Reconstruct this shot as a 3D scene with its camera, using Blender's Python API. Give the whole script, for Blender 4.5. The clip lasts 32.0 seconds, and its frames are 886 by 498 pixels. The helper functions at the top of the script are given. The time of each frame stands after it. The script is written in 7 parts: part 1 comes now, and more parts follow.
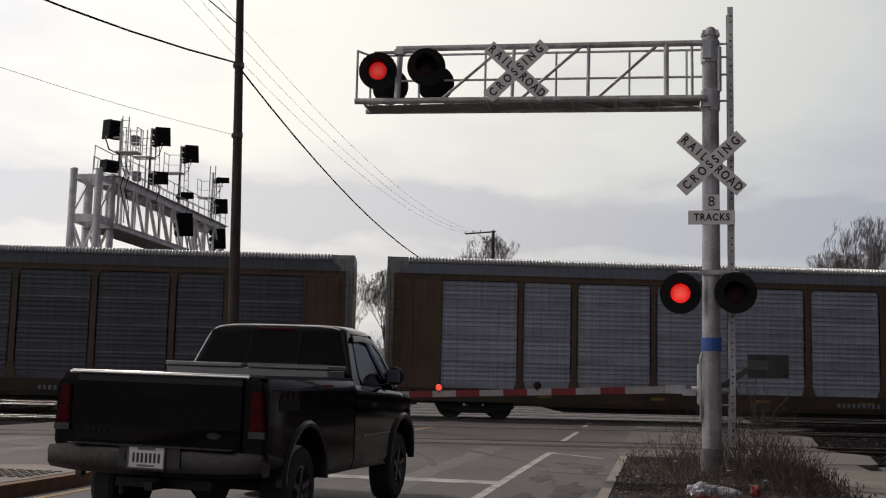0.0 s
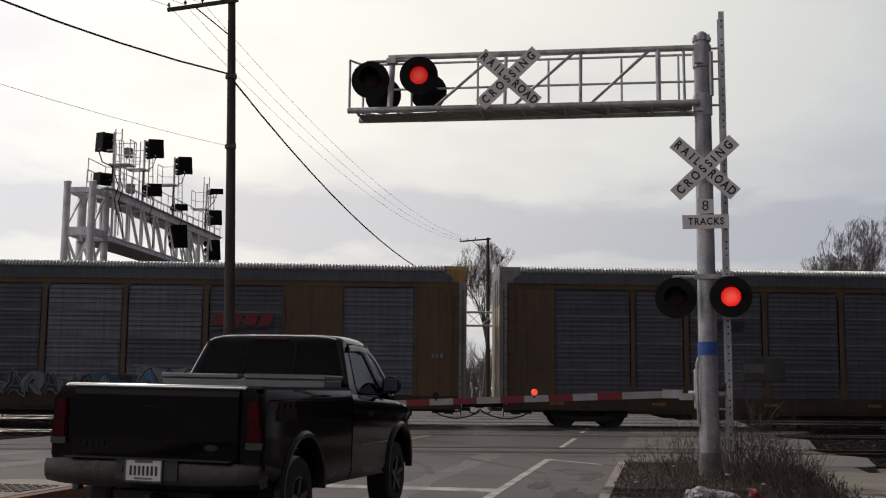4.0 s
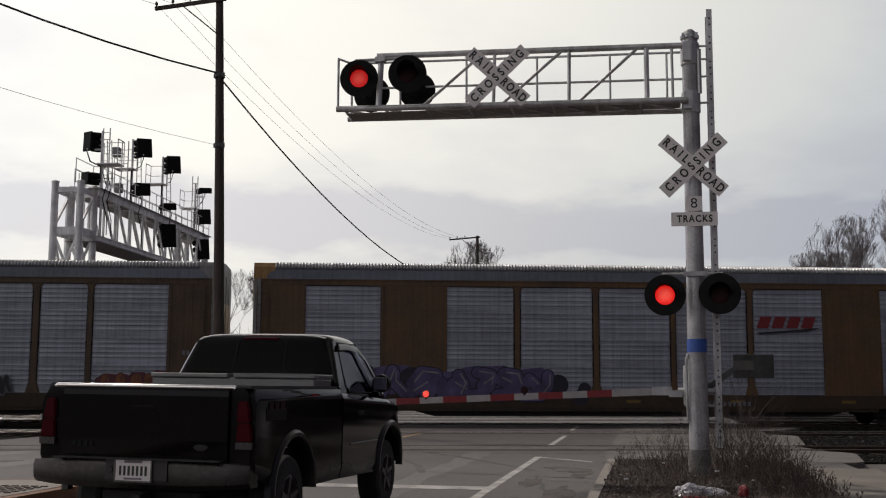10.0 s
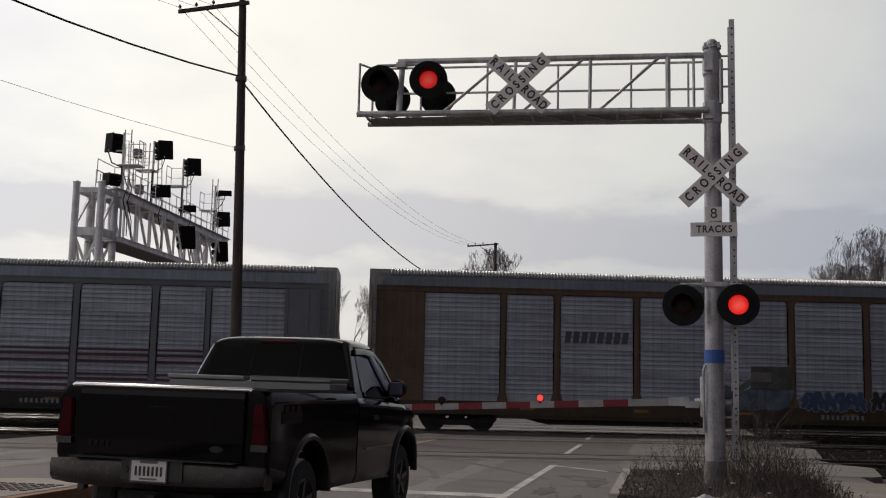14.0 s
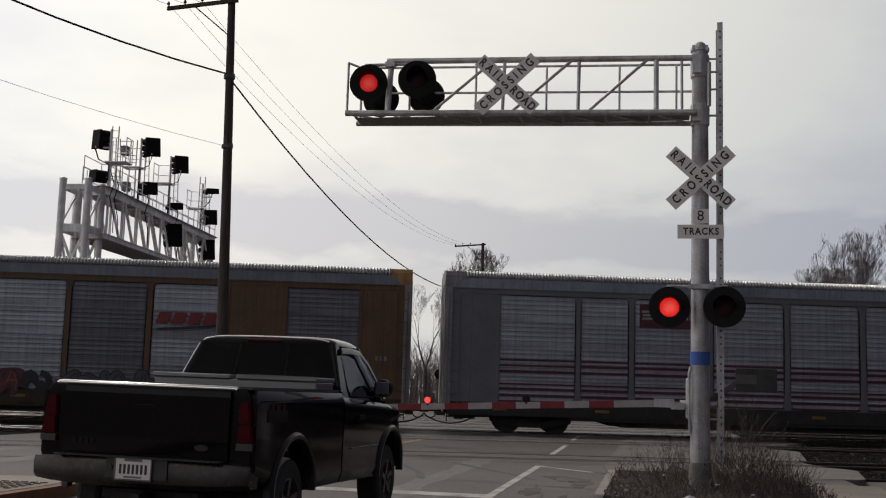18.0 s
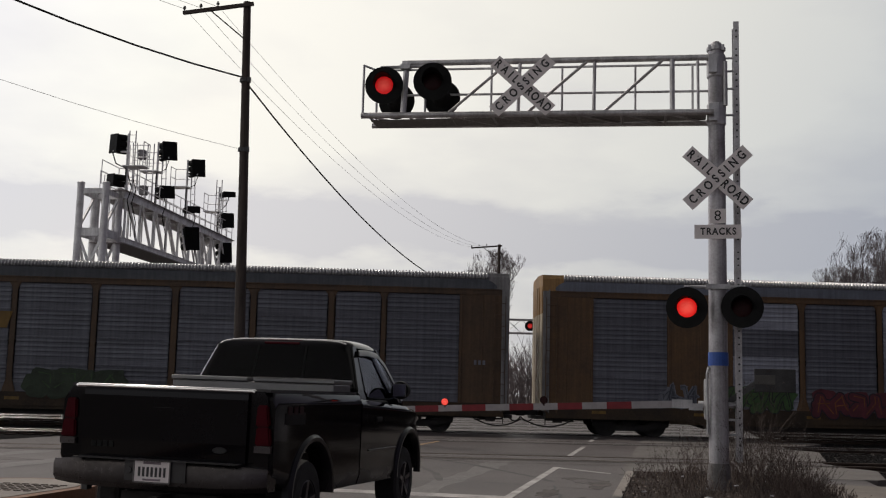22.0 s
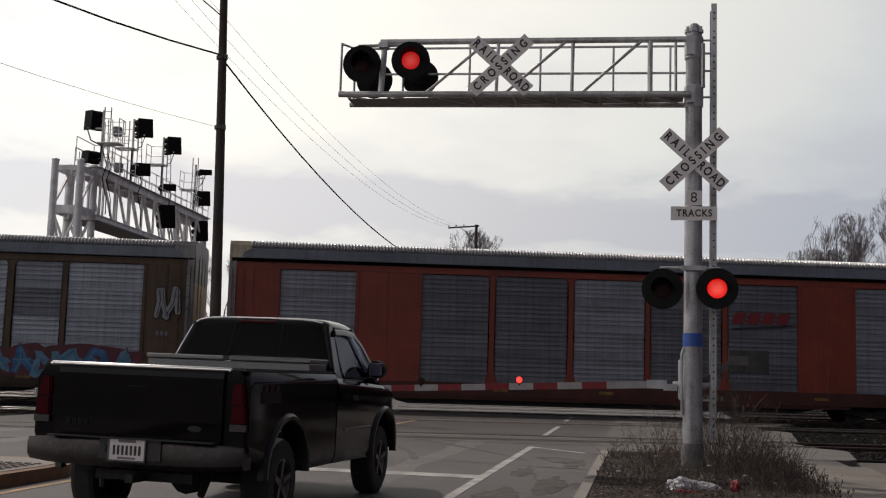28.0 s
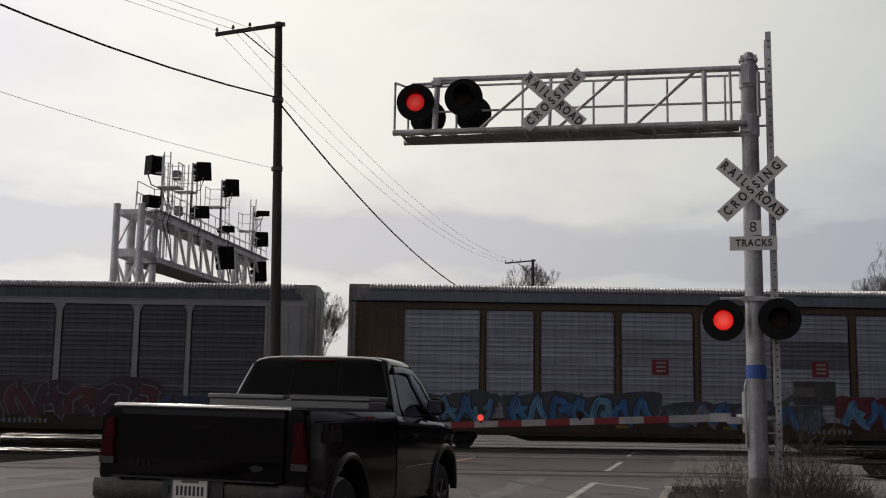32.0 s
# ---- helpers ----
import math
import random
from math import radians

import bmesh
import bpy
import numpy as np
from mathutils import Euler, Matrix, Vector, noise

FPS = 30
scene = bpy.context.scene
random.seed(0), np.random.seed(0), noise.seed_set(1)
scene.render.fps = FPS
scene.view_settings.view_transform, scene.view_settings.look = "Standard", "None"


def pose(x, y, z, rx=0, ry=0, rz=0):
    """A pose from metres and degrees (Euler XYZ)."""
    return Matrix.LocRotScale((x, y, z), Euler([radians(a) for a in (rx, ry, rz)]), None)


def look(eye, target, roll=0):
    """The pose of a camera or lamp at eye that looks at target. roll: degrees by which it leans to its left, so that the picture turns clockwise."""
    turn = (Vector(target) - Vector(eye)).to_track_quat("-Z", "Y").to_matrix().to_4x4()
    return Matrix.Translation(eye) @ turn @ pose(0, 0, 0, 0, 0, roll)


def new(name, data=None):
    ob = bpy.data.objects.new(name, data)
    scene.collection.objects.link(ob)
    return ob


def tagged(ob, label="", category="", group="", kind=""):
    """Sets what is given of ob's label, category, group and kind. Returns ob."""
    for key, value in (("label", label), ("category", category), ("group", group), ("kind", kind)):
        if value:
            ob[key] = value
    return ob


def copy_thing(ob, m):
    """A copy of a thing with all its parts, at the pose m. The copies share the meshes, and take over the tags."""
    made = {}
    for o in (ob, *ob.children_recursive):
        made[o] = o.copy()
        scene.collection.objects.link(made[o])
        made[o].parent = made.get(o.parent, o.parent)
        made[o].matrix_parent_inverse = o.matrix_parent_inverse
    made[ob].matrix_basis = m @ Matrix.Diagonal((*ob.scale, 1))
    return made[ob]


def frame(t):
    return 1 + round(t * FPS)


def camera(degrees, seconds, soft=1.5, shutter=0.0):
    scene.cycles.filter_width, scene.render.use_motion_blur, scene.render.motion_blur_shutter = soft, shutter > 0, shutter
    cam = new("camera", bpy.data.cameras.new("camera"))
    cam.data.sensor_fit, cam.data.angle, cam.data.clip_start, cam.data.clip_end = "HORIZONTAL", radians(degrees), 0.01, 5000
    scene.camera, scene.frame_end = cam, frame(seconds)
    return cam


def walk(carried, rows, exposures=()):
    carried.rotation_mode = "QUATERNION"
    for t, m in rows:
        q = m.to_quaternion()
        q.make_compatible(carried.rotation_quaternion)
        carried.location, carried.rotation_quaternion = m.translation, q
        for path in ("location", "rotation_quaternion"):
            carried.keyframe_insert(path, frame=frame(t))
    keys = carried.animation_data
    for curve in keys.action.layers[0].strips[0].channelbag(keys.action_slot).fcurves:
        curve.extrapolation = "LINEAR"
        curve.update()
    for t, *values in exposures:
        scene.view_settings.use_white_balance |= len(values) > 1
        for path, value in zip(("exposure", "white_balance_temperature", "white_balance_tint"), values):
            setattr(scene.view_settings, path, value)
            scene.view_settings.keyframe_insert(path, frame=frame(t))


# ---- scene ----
cam = camera(43.81, 32.0, 1.15)
EYE = Vector((0.0, 0.0, 1.4))


def aim(yaw, pitch, roll):
    """A hand-held stance: yaw to the left, pitch up, roll clockwise in the picture."""
    y, p = radians(yaw), radians(pitch)
    way = Vector((-math.sin(y) * math.cos(p), math.cos(y) * math.cos(p), math.sin(p)))
    return look(EYE, EYE + way, roll)


PATH = [
    (0, -0.552, 6.760, 1.382), (0.5, -0.654, 6.786, 1.158), (1, -0.713, 6.873, 1.389), (1.5, -0.770, 6.976, 1.625),
    (2, -0.803, 7.090, 1.481), (2.5, -0.538, 6.592, 1.019), (3, -0.360, 6.634, 1.053), (3.5, -0.446, 7.182, 0.713),
    (4, -0.809, 7.180, 0.529), (4.5, -1.350, 7.038, 0.457), (6.5, -1.223, 7.343, 0.512), (7, -1.336, 7.418, 0.051),
    (7.5, -1.391, 7.183, 0.311), (8, -1.528, 6.921, 0.290), (8.5, -1.696, 6.903, -0.059), (9, -1.815, 7.091, -0.998),
    (9.5, -1.802, 7.156, -0.273), (10, -1.366, 7.096, 0.218), (10.5, -1.091, 7.273, 0.093), (11, -0.762, 7.154, 0.183),
    (11.5, -0.616, 7.026, 0.225), (12, -0.372, 7.155, 0.282), (12.5, -0.205, 7.339, 0.585), (13, -0.000, 7.600, 0.700),
    (13.5, -0.143, 7.643, 1.246), (14, -0.415, 7.405, 1.281), (14.5, -0.727, 7.227, 1.397), (16.5, -1.312, 7.264, 1.682),
    (17, -1.258, 7.394, 1.769), (17.5, -1.198, 7.469, 1.875), (18, -1.078, 7.421, 1.683), (18.5, -1.047, 7.342, 1.666),
    (19, -1.119, 7.303, 1.740), (19.5, -1.287, 7.255, 1.115), (20, -1.254, 7.342, 0.861), (20.5, -0.891, 7.436, 1.780),
    (21, -0.561, 7.608, 2.126), (21.5, -0.438, 7.562, 1.665), (22, -0.217, 7.486, 1.448), (22.5, -0.193, 7.477, 1.034),
    (23, -0.389, 7.301, 0.766), (23.5, -0.518, 7.096, 1.201), (24, -0.516, 7.061, 0.975), (24.5, -0.671, 6.981, 1.463),
    (25, -0.954, 6.995, 1.173), (25.5, -1.311, 7.058, 1.268), (27.5, -1.800, 6.270, 1.568), (28, -1.449, 6.471, 1.684),
    (28.5, -1.285, 7.526, 1.532), (29, -0.669, 7.496, 1.361), (29.5, -0.152, 7.575, 1.179), (30, -0.284, 7.856, 0.920),
    (30.5, 0.628, 8.028, 1.217), (31, 1.242, 8.294, 1.241), (31.5, 1.490, 8.340, 0.951), (32, 1.553, 8.279, 0.858),
]
walk(cam, [(t, aim(a, b, c)) for t, a, b, c in PATH], [(t, e, 6500, 13.5) for t, e in ((0, 0.0), (3, 0.06), (4.5, 0.0), (9, 0.02), (13, -0.05), (19, -0.06), (25, -0.02), (28, 0.09), (29, -0.02), (30, -0.11), (32, -0.14))])

# ---- sky and sun: a veiled winter sun ahead and to the left ----
SUN_AZ, SUN_EL = -46.0, 52.0
VEIL_AZ, VEIL_EL = -64.0, 36.0  # where the cloud veil is thinnest and brightest
world = bpy.data.worlds.new("sky")
scene.world = world
world.use_nodes = True
wn, wl = world.node_tree.nodes, world.node_tree.links
wn.clear()


def wnode(kind, **kw):
    n = wn.new(kind)
    for k, v in kw.items():
        if k == "inputs":
            for i, val in v.items():
                n.inputs[i].default_value = val
    return n


sky = wn.new("ShaderNodeTexSky")
sky.sky_type, sky.sun_disc = "NISHITA", False
sky.sun_elevation, sky.sun_rotation = radians(SUN_EL), radians(SUN_AZ)
sky.dust_density, sky.air_density = 2.0, 1.0
coord = wn.new("ShaderNodeTexCoord")
# cloud sheet: direction divided by its height, so that the clouds flatten towards the horizon
sep = wn.new("ShaderNodeSeparateXYZ")
wl.new(coord.outputs["Generated"], sep.inputs[0])
up = wnode("ShaderNodeMath", inputs={1: 0.16})
up.operation = "ADD"
wl.new(sep.outputs["Z"], up.inputs[0])
dx, dy = wn.new("ShaderNodeMath"), wn.new("ShaderNodeMath")
dx.operation = dy.operation = "DIVIDE"
wl.new(sep.outputs["X"], dx.inputs[0]), wl.new(up.outputs[0], dx.inputs[1])
wl.new(sep.outputs["Y"], dy.inputs[0]), wl.new(up.outputs[0], dy.inputs[1])
comb = wn.new("ShaderNodeCombineXYZ")
wl.new(dx.outputs[0], comb.inputs[0]), wl.new(dy.outputs[0], comb.inputs[1])
cloud = wn.new("ShaderNodeTexNoise")
cloud.inputs["Scale"].default_value, cloud.inputs["Detail"].default_value, cloud.inputs["Roughness"].default_value = 1.25, 7.0, 0.5
wl.new(comb.outputs[0], cloud.inputs["Vector"])
# glow of the thin veil about its own axis, set apart from the sun
def toward(az, el):
    a, e = radians(az), radians(el)
    return Vector((math.sin(a) * math.cos(e), math.cos(a) * math.cos(e), math.sin(e)))


sunward = toward(SUN_AZ, SUN_EL)
dot = wn.new("ShaderNodeVectorMath")
dot.operation = "DOT_PRODUCT"
dot.inputs[1].default_value = toward(VEIL_AZ, VEIL_EL)
wl.new(coord.outputs["Generated"], dot.inputs[0])
glow = wn.new("ShaderNodeMapRange")
glow.inputs["From Min"].default_value, glow.inputs["From Max"].default_value = -1.0, 1.0
wl.new(dot.outputs["Value"], glow.inputs["Value"])
# bright towards the veil's axis; dimmed and tinted behind the view to deepen shade
veil = wn.new("ShaderNodeValToRGB")
ramp = veil.color_ramp
ramp.interpolation = "B_SPLINE"
STEPS = ((0.0, (0.041, 0.034, 0.046)), (0.34, (0.080, 0.066, 0.090)), (0.44, (0.26, 0.235, 0.285)), (0.53, (0.515, 0.56, 0.57)), (0.62, (0.625, 0.645, 0.612)), (0.73, (0.86, 0.85, 0.755)), (0.86, (1.075, 1.06, 0.945)), (0.93, (1.15, 1.12, 0.995)), (1.0, (1.6, 1.5, 1.35)))
for i, (at, c) in enumerate(STEPS):
    e = ramp.elements[i] if i < 2 else ramp.elements.new(at)
    e.position, e.color = at, (*c, 1)
wl.new(glow.outputs[0], veil.inputs[0])
# haze towards the horizon, and above it a ragged low bank of grey-blue cloud
haze = wn.new("ShaderNodeMapRange")
haze.inputs["From Min"].default_value, haze.inputs["From Max"].default_value = 0.08, 0.26
haze.inputs["To Min"].default_value, haze.inputs["To Max"].default_value = 0.36, -0.24
wl.new(sep.outputs["Z"], haze.inputs["Value"])
rag_map = wn.new("ShaderNodeMapping")
rag_map.inputs["Scale"].default_value = (5.0, 5.0, 16.0)
wl.new(coord.outputs["Generated"], rag_map.inputs[0])
rag = wn.new("ShaderNodeTexNoise")
rag.inputs["Scale"].default_value, rag.inputs["Detail"].default_value, rag.inputs["Roughness"].default_value = 1.0, 6.0, 0.55
wl.new(rag_map.outputs[0], rag.inputs["Vector"])
wander = wnode("ShaderNodeMath", inputs={1: 0.12, 2: -0.205})
wander.operation = "MULTIPLY_ADD"
wl.new(rag.outputs["Fac"], wander.inputs[0])
level = wn.new("ShaderNodeMath")
level.operation = "ADD"
wl.new(sep.outputs["Z"], level.inputs[0]), wl.new(wander.outputs[0], level.inputs[1])
away = wn.new("ShaderNodeMath")
away.operation = "ABSOLUTE"
wl.new(level.outputs[0], away.inputs[0])
streaks = wn.new("ShaderNodeMapRange")
streaks.interpolation_type = "SMOOTHSTEP"
streaks.inputs["From Min"].default_value, streaks.inputs["From Max"].default_value = 0.008, 0.038
streaks.inputs["To Min"].default_value, streaks.inputs["To Max"].default_value = 0.85, 0.0
wl.new(away.outputs[0], streaks.inputs["Value"])
bank = wn.new("ShaderNodeMath")
bank.operation = "ADD"
wl.new(haze.outputs[0], bank.inputs[0]), wl.new(streaks.outputs[0], bank.inputs[1])
cmap = wn.new("ShaderNodeMapRange")
cmap.inputs["From Min"].default_value, cmap.inputs["From Max"].default_value = 0.40, 0.63
wl.new(cloud.outputs["Fac"], cmap.inputs["Value"])
csum = wn.new("ShaderNodeMath")
csum.operation, csum.use_clamp = "ADD", True
calm = wnode("ShaderNodeMath", inputs={1: 0.62})
calm.operation = "MULTIPLY"
wl.new(cmap.outputs[0], calm.inputs[0])
wl.new(calm.outputs[0], csum.inputs[0]), wl.new(bank.outputs[0], csum.inputs[1])
cfac = wn.new("ShaderNodeMath")
cfac.operation = "MULTIPLY"
cfac.inputs[1].default_value = 0.66
wl.new(csum.outputs[0], cfac.inputs[0])
grey = wn.new("ShaderNodeMix")
grey.data_type = "RGBA"
dull = wn.new("ShaderNodeMix")
dull.data_type, dull.blend_type = "RGBA", "MULTIPLY"
dull.inputs[0].default_value = 1.0
dull.inputs[7].default_value = (0.575, 0.58, 0.70, 1)
wl.new(veil.outputs[0], dull.inputs[6]), wl.new(dull.outputs[2], grey.inputs[7])
wl.new(cfac.outputs[0], grey.inputs[0]), wl.new(veil.outputs[0], grey.inputs[6])
# deck: added dimming of the sky overhead, above the view, to cut the fill
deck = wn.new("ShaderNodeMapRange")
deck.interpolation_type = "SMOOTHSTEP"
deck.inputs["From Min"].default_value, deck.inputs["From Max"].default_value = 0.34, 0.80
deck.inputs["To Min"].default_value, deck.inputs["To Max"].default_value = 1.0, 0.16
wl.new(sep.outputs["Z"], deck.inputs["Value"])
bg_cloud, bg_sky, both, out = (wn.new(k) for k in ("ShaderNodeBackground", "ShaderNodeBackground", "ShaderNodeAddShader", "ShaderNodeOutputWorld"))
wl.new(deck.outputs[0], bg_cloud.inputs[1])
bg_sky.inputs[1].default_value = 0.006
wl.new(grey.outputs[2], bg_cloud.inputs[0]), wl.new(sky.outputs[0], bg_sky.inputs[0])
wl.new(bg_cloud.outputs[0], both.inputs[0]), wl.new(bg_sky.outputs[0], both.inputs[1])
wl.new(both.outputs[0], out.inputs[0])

sun = new("sun", bpy.data.lights.new("sun", "SUN"))
sun.data.energy, sun.data.angle, sun.data.color = 2.0, radians(2.0), (1.0, 0.93, 0.82)
sun.matrix_world = look(sunward * 60, (0, 0, 0))

# ---- materials ----
def mat(name, color, rough=0.6, metal=0.0, vary=0.15, scale=6.0, bump=0.0, grain=60.0, tint=None, streak=0.0, rnd=0.0, spec=0.5, coat=0.0, stretch=(1, 1, 1), cols=0.0):
    """A surface with variation at two scales: broad stains (scale) and fine grain."""
    m = bpy.data.materials.new(name)
    m.use_nodes = True
    n, l = m.node_tree.nodes, m.node_tree.links
    b = n["Principled BSDF"]
    b.inputs["Metallic"].default_value, b.inputs["Roughness"].default_value = metal, rough
    b.inputs["Specular IOR Level"].default_value, b.inputs["Coat Weight"].default_value = spec, coat
    tc, mp = n.new("ShaderNodeTexCoord"), n.new("ShaderNodeMapping")
    mp.inputs["Scale"].default_value = stretch
    l.new(tc.outputs["Object"], mp.inputs[0])
    info = n.new("ShaderNodeObjectInfo")
    add = n.new("ShaderNodeVectorMath")
    l.new(mp.outputs[0], add.inputs[0]), l.new(info.outputs["Random"], add.inputs[1])
    big, fine = n.new("ShaderNodeTexNoise"), n.new("ShaderNodeTexNoise")
    for t, s, d in ((big, scale, 5), (fine, grain, 3)):
        t.inputs["Scale"].default_value, t.inputs["Detail"].default_value, t.inputs["Roughness"].default_value = s, d, 0.6
        l.new(add.outputs[0], t.inputs["Vector"])
    mixv = n.new("ShaderNodeMath")
    mixv.operation = "MULTIPLY_ADD"
    mixv.inputs[1].default_value = 0.35
    l.new(fine.outputs["Fac"], mixv.inputs[0]), l.new(big.outputs["Fac"], mixv.inputs[2])
    ramp = n.new("ShaderNodeMapRange")
    ramp.inputs["From Min"].default_value, ramp.inputs["From Max"].default_value = 0.42, 0.92
    l.new(mixv.outputs[0], ramp.inputs["Value"])
    dark = tint if tint else tuple(c * (1 - vary * 1.6) for c in color)
    light = tuple(min(1, c * (1 + vary)) for c in color)
    mix = n.new("ShaderNodeMix")
    mix.data_type = "RGBA"
    mix.inputs[6].default_value, mix.inputs[7].default_value = (*light, 1), (*dark, 1)
    l.new(ramp.outputs[0], mix.inputs[0])
    col = mix.outputs[2]
    if rnd:
        hsv = n.new("ShaderNodeHueSaturation")
        mr = n.new("ShaderNodeMapRange")
        mr.inputs["To Min"].default_value, mr.inputs["To Max"].default_value = 1 - rnd, 1 + rnd
        l.new(info.outputs["Random"], mr.inputs["Value"]), l.new(mr.outputs[0], hsv.inputs["Value"]), l.new(col, hsv.inputs["Color"])
        col = hsv.outputs[0]
    def shade(value, col):
        h = n.new("ShaderNodeHueSaturation")
        l.new(value, h.inputs["Value"]), l.new(col, h.inputs["Color"])
        return h.outputs[0]
    if streak:
        # rain streaks and rust runs down the surface
        sm, sn, sr = n.new("ShaderNodeMapping"), n.new("ShaderNodeTexNoise"), n.new("ShaderNodeMapRange")
        sm.inputs["Scale"].default_value = (5.0, 5.0, 0.22)
        sn.inputs["Scale"].default_value, sn.inputs["Detail"].default_value, sn.inputs["Roughness"].default_value = 1.6, 6, 0.65
        sr.inputs["From Min"].default_value, sr.inputs["From Max"].default_value, sr.inputs["To Min"].default_value, sr.inputs["To Max"].default_value = 0.36, 0.64, 1 + streak * 0.5, 1 - streak
        l.new(tc.outputs["Object"], sm.inputs[0])
        sn.noise_dimensions = "4D"
        l.new(info.outputs["Random"], sn.inputs[1]), l.new(sm.outputs[0], sn.inputs["Vector"]), l.new(sn.outputs["Fac"], sr.inputs["Value"])
        col = shade(sr.outputs[0], col)
    if cols:
        # upright rows of small holes
        sx, mu, si, cr = n.new("ShaderNodeSeparateXYZ"), n.new("ShaderNodeMath"), n.new("ShaderNodeMath"), n.new("ShaderNodeMapRange")
        mu.operation, si.operation = "MULTIPLY", "SINE"
        mu.inputs[1].default_value = 2 * math.pi / cols
        cr.inputs["From Min"].default_value, cr.inputs["From Max"].default_value, cr.inputs["To Min"].default_value, cr.inputs["To Max"].default_value = 0.2, 1.0, 1.015, 0.93
        l.new(tc.outputs["Object"], sx.inputs[0]), l.new(sx.outputs["X"], mu.inputs[0]), l.new(mu.outputs[0], si.inputs[0]), l.new(si.outputs[0], cr.inputs["Value"])
        col = shade(cr.outputs[0], col)
    l.new(col, b.inputs["Base Color"])
    rr = n.new("ShaderNodeMapRange")
    rr.inputs["To Min"].default_value, rr.inputs["To Max"].default_value = max(0.02, rough - min(0.12, rough * 0.4)), min(1, rough + min(0.12, rough * 0.4))
    l.new(fine.outputs["Fac"], rr.inputs["Value"]), l.new(rr.outputs[0], b.inputs["Roughness"])
    if bump:
        bp = n.new("ShaderNodeBump")
        bp.inputs["Strength"].default_value, bp.inputs["Distance"].default_value = min(1, bump), 0.02
        l.new(fine.outputs["Fac"], bp.inputs["Height"]), l.new(bp.outputs[0], b.inputs["Normal"])
    return m


def glowing(name, color, strength):
    m = bpy.data.materials.new(name)
    m.use_nodes = True
    b = m.node_tree.nodes["Principled BSDF"]
    b.inputs["Base Color"].default_value = (*color, 1)
    b.inputs["Emission Color"].default_value = (*color, 1)
    # beads of the lens: small brighter and darker cells
    nt = m.node_tree
    tc, vo, mr = nt.nodes.new("ShaderNodeTexCoord"), nt.nodes.new("ShaderNodeTexVoronoi"), nt.nodes.new("ShaderNodeMapRange")
    vo.inputs["Scale"].default_value = 55.0
    mr.inputs["From Max"].default_value, mr.inputs["To Min"].default_value, mr.inputs["To Max"].default_value = 0.6, strength * 1.35, strength * 0.55
    nt.links.new(tc.outputs["Object"], vo.inputs["Vector"]), nt.links.new(vo.outputs["Distance"], mr.inputs["Value"]), nt.links.new(mr.outputs[0], b.inputs["Emission Strength"])
    # the beam is strongest in the middle of the lens
    le, rim, mixc = nt.nodes.new("ShaderNodeVectorMath"), nt.nodes.new("ShaderNodeMapRange"), nt.nodes.new("ShaderNodeMix")
    le.operation, mixc.data_type = "LENGTH", "RGBA"
    rim.inputs["From Max"].default_value = 0.14
    mixc.inputs[6].default_value, mixc.inputs[7].default_value = (1.0, 0.13, 0.09, 1), (color[0] * 0.8, color[1] * 0.5, color[2] * 0.5, 1)
    nt.links.new(tc.outputs["Object"], le.inputs[0]), nt.links.new(le.outputs["Value"], rim.inputs["Value"]), nt.links.new(rim.outputs[0], mixc.inputs[0]), nt.links.new(mixc.outputs[2], b.inputs["Emission Color"])
    return m


GALV = mat("galvanised_steel", (0.50, 0.49, 0.50), 0.45, 0.55, 0.25, 3.0, 0.15, 50, streak=0.25)
ALU = mat("weathered_aluminium", (0.54, 0.53, 0.54), 0.42, 0.45, 0.3, 2.2, 0.1, 40, tint=(0.27, 0.25, 0.25), streak=0.25)
STEEL_D = mat("dark_steel", (0.10, 0.10, 0.10), 0.6, 0.3, 0.3, 4.0, 0.2, 60)
RAIL_RUST = mat("rusty_rail_side", (0.05, 0.036, 0.03), 0.85, 0.1, 0.3, 4.0, 0.2, 40, spec=0.1)
RAIL = mat("worn_rail", (0.66, 0.63, 0.62), 0.26, 1.0, 0.2, 3.0, 0.05, 60)
RAIL_DULL = mat("dull_rail_head", (0.11, 0.085, 0.07), 0.6, 0.5, 0.3, 3.0, 0.1, 40)
BLACK = mat("matt_black_paint", (0.008, 0.008, 0.008), 0.7, 0, 0.3, 8, 0.1, 80, spec=0.2)
SIGN_W = mat("sign_white", (0.74, 0.68, 0.68), 0.5, 0, 0.06, 5, 0.03, 60)
SIGN_K = mat("sign_black", (0.03, 0.028, 0.03), 0.55, 0, 0.1, 20)
LENS_OFF = mat("unlit_red_lens", (0.022, 0.003, 0.004), 0.5, 0, 0.2, 30, 0.3, 160, spec=0.2)
LENS_ON = glowing("lit_red_lens", (1.0, 0.022, 0.018), 1.05)
LENS_FAR = glowing("lit_red_lens_dim", (0.9, 0.02, 0.025), 0.62)
BLUE_TAPE = mat("blue_tape", (0.03, 0.09, 0.36), 0.5, 0, 0.15, 8)
RED_RE = mat("red_reflective", (0.20, 0.010, 0.016), 0.5, 0, 0.15, 12)
WHITE_RE = mat("white_reflective", (0.33, 0.305, 0.315), 0.5, 0, 0.12, 8)
WOOD_POLE = mat("creosoted_wood", (0.075, 0.058, 0.05), 0.85, 0, 0.35, 2.5, 0.6, 40, stretch=(4, 4, 0.4))
WIRE = mat("wire_black", (0.03, 0.028, 0.028), 0.7, 0, 0.1, 5)
WIRE_L = mat("wire_bare", (0.42, 0.41, 0.41), 0.5, 0.2, 0.1, 5)
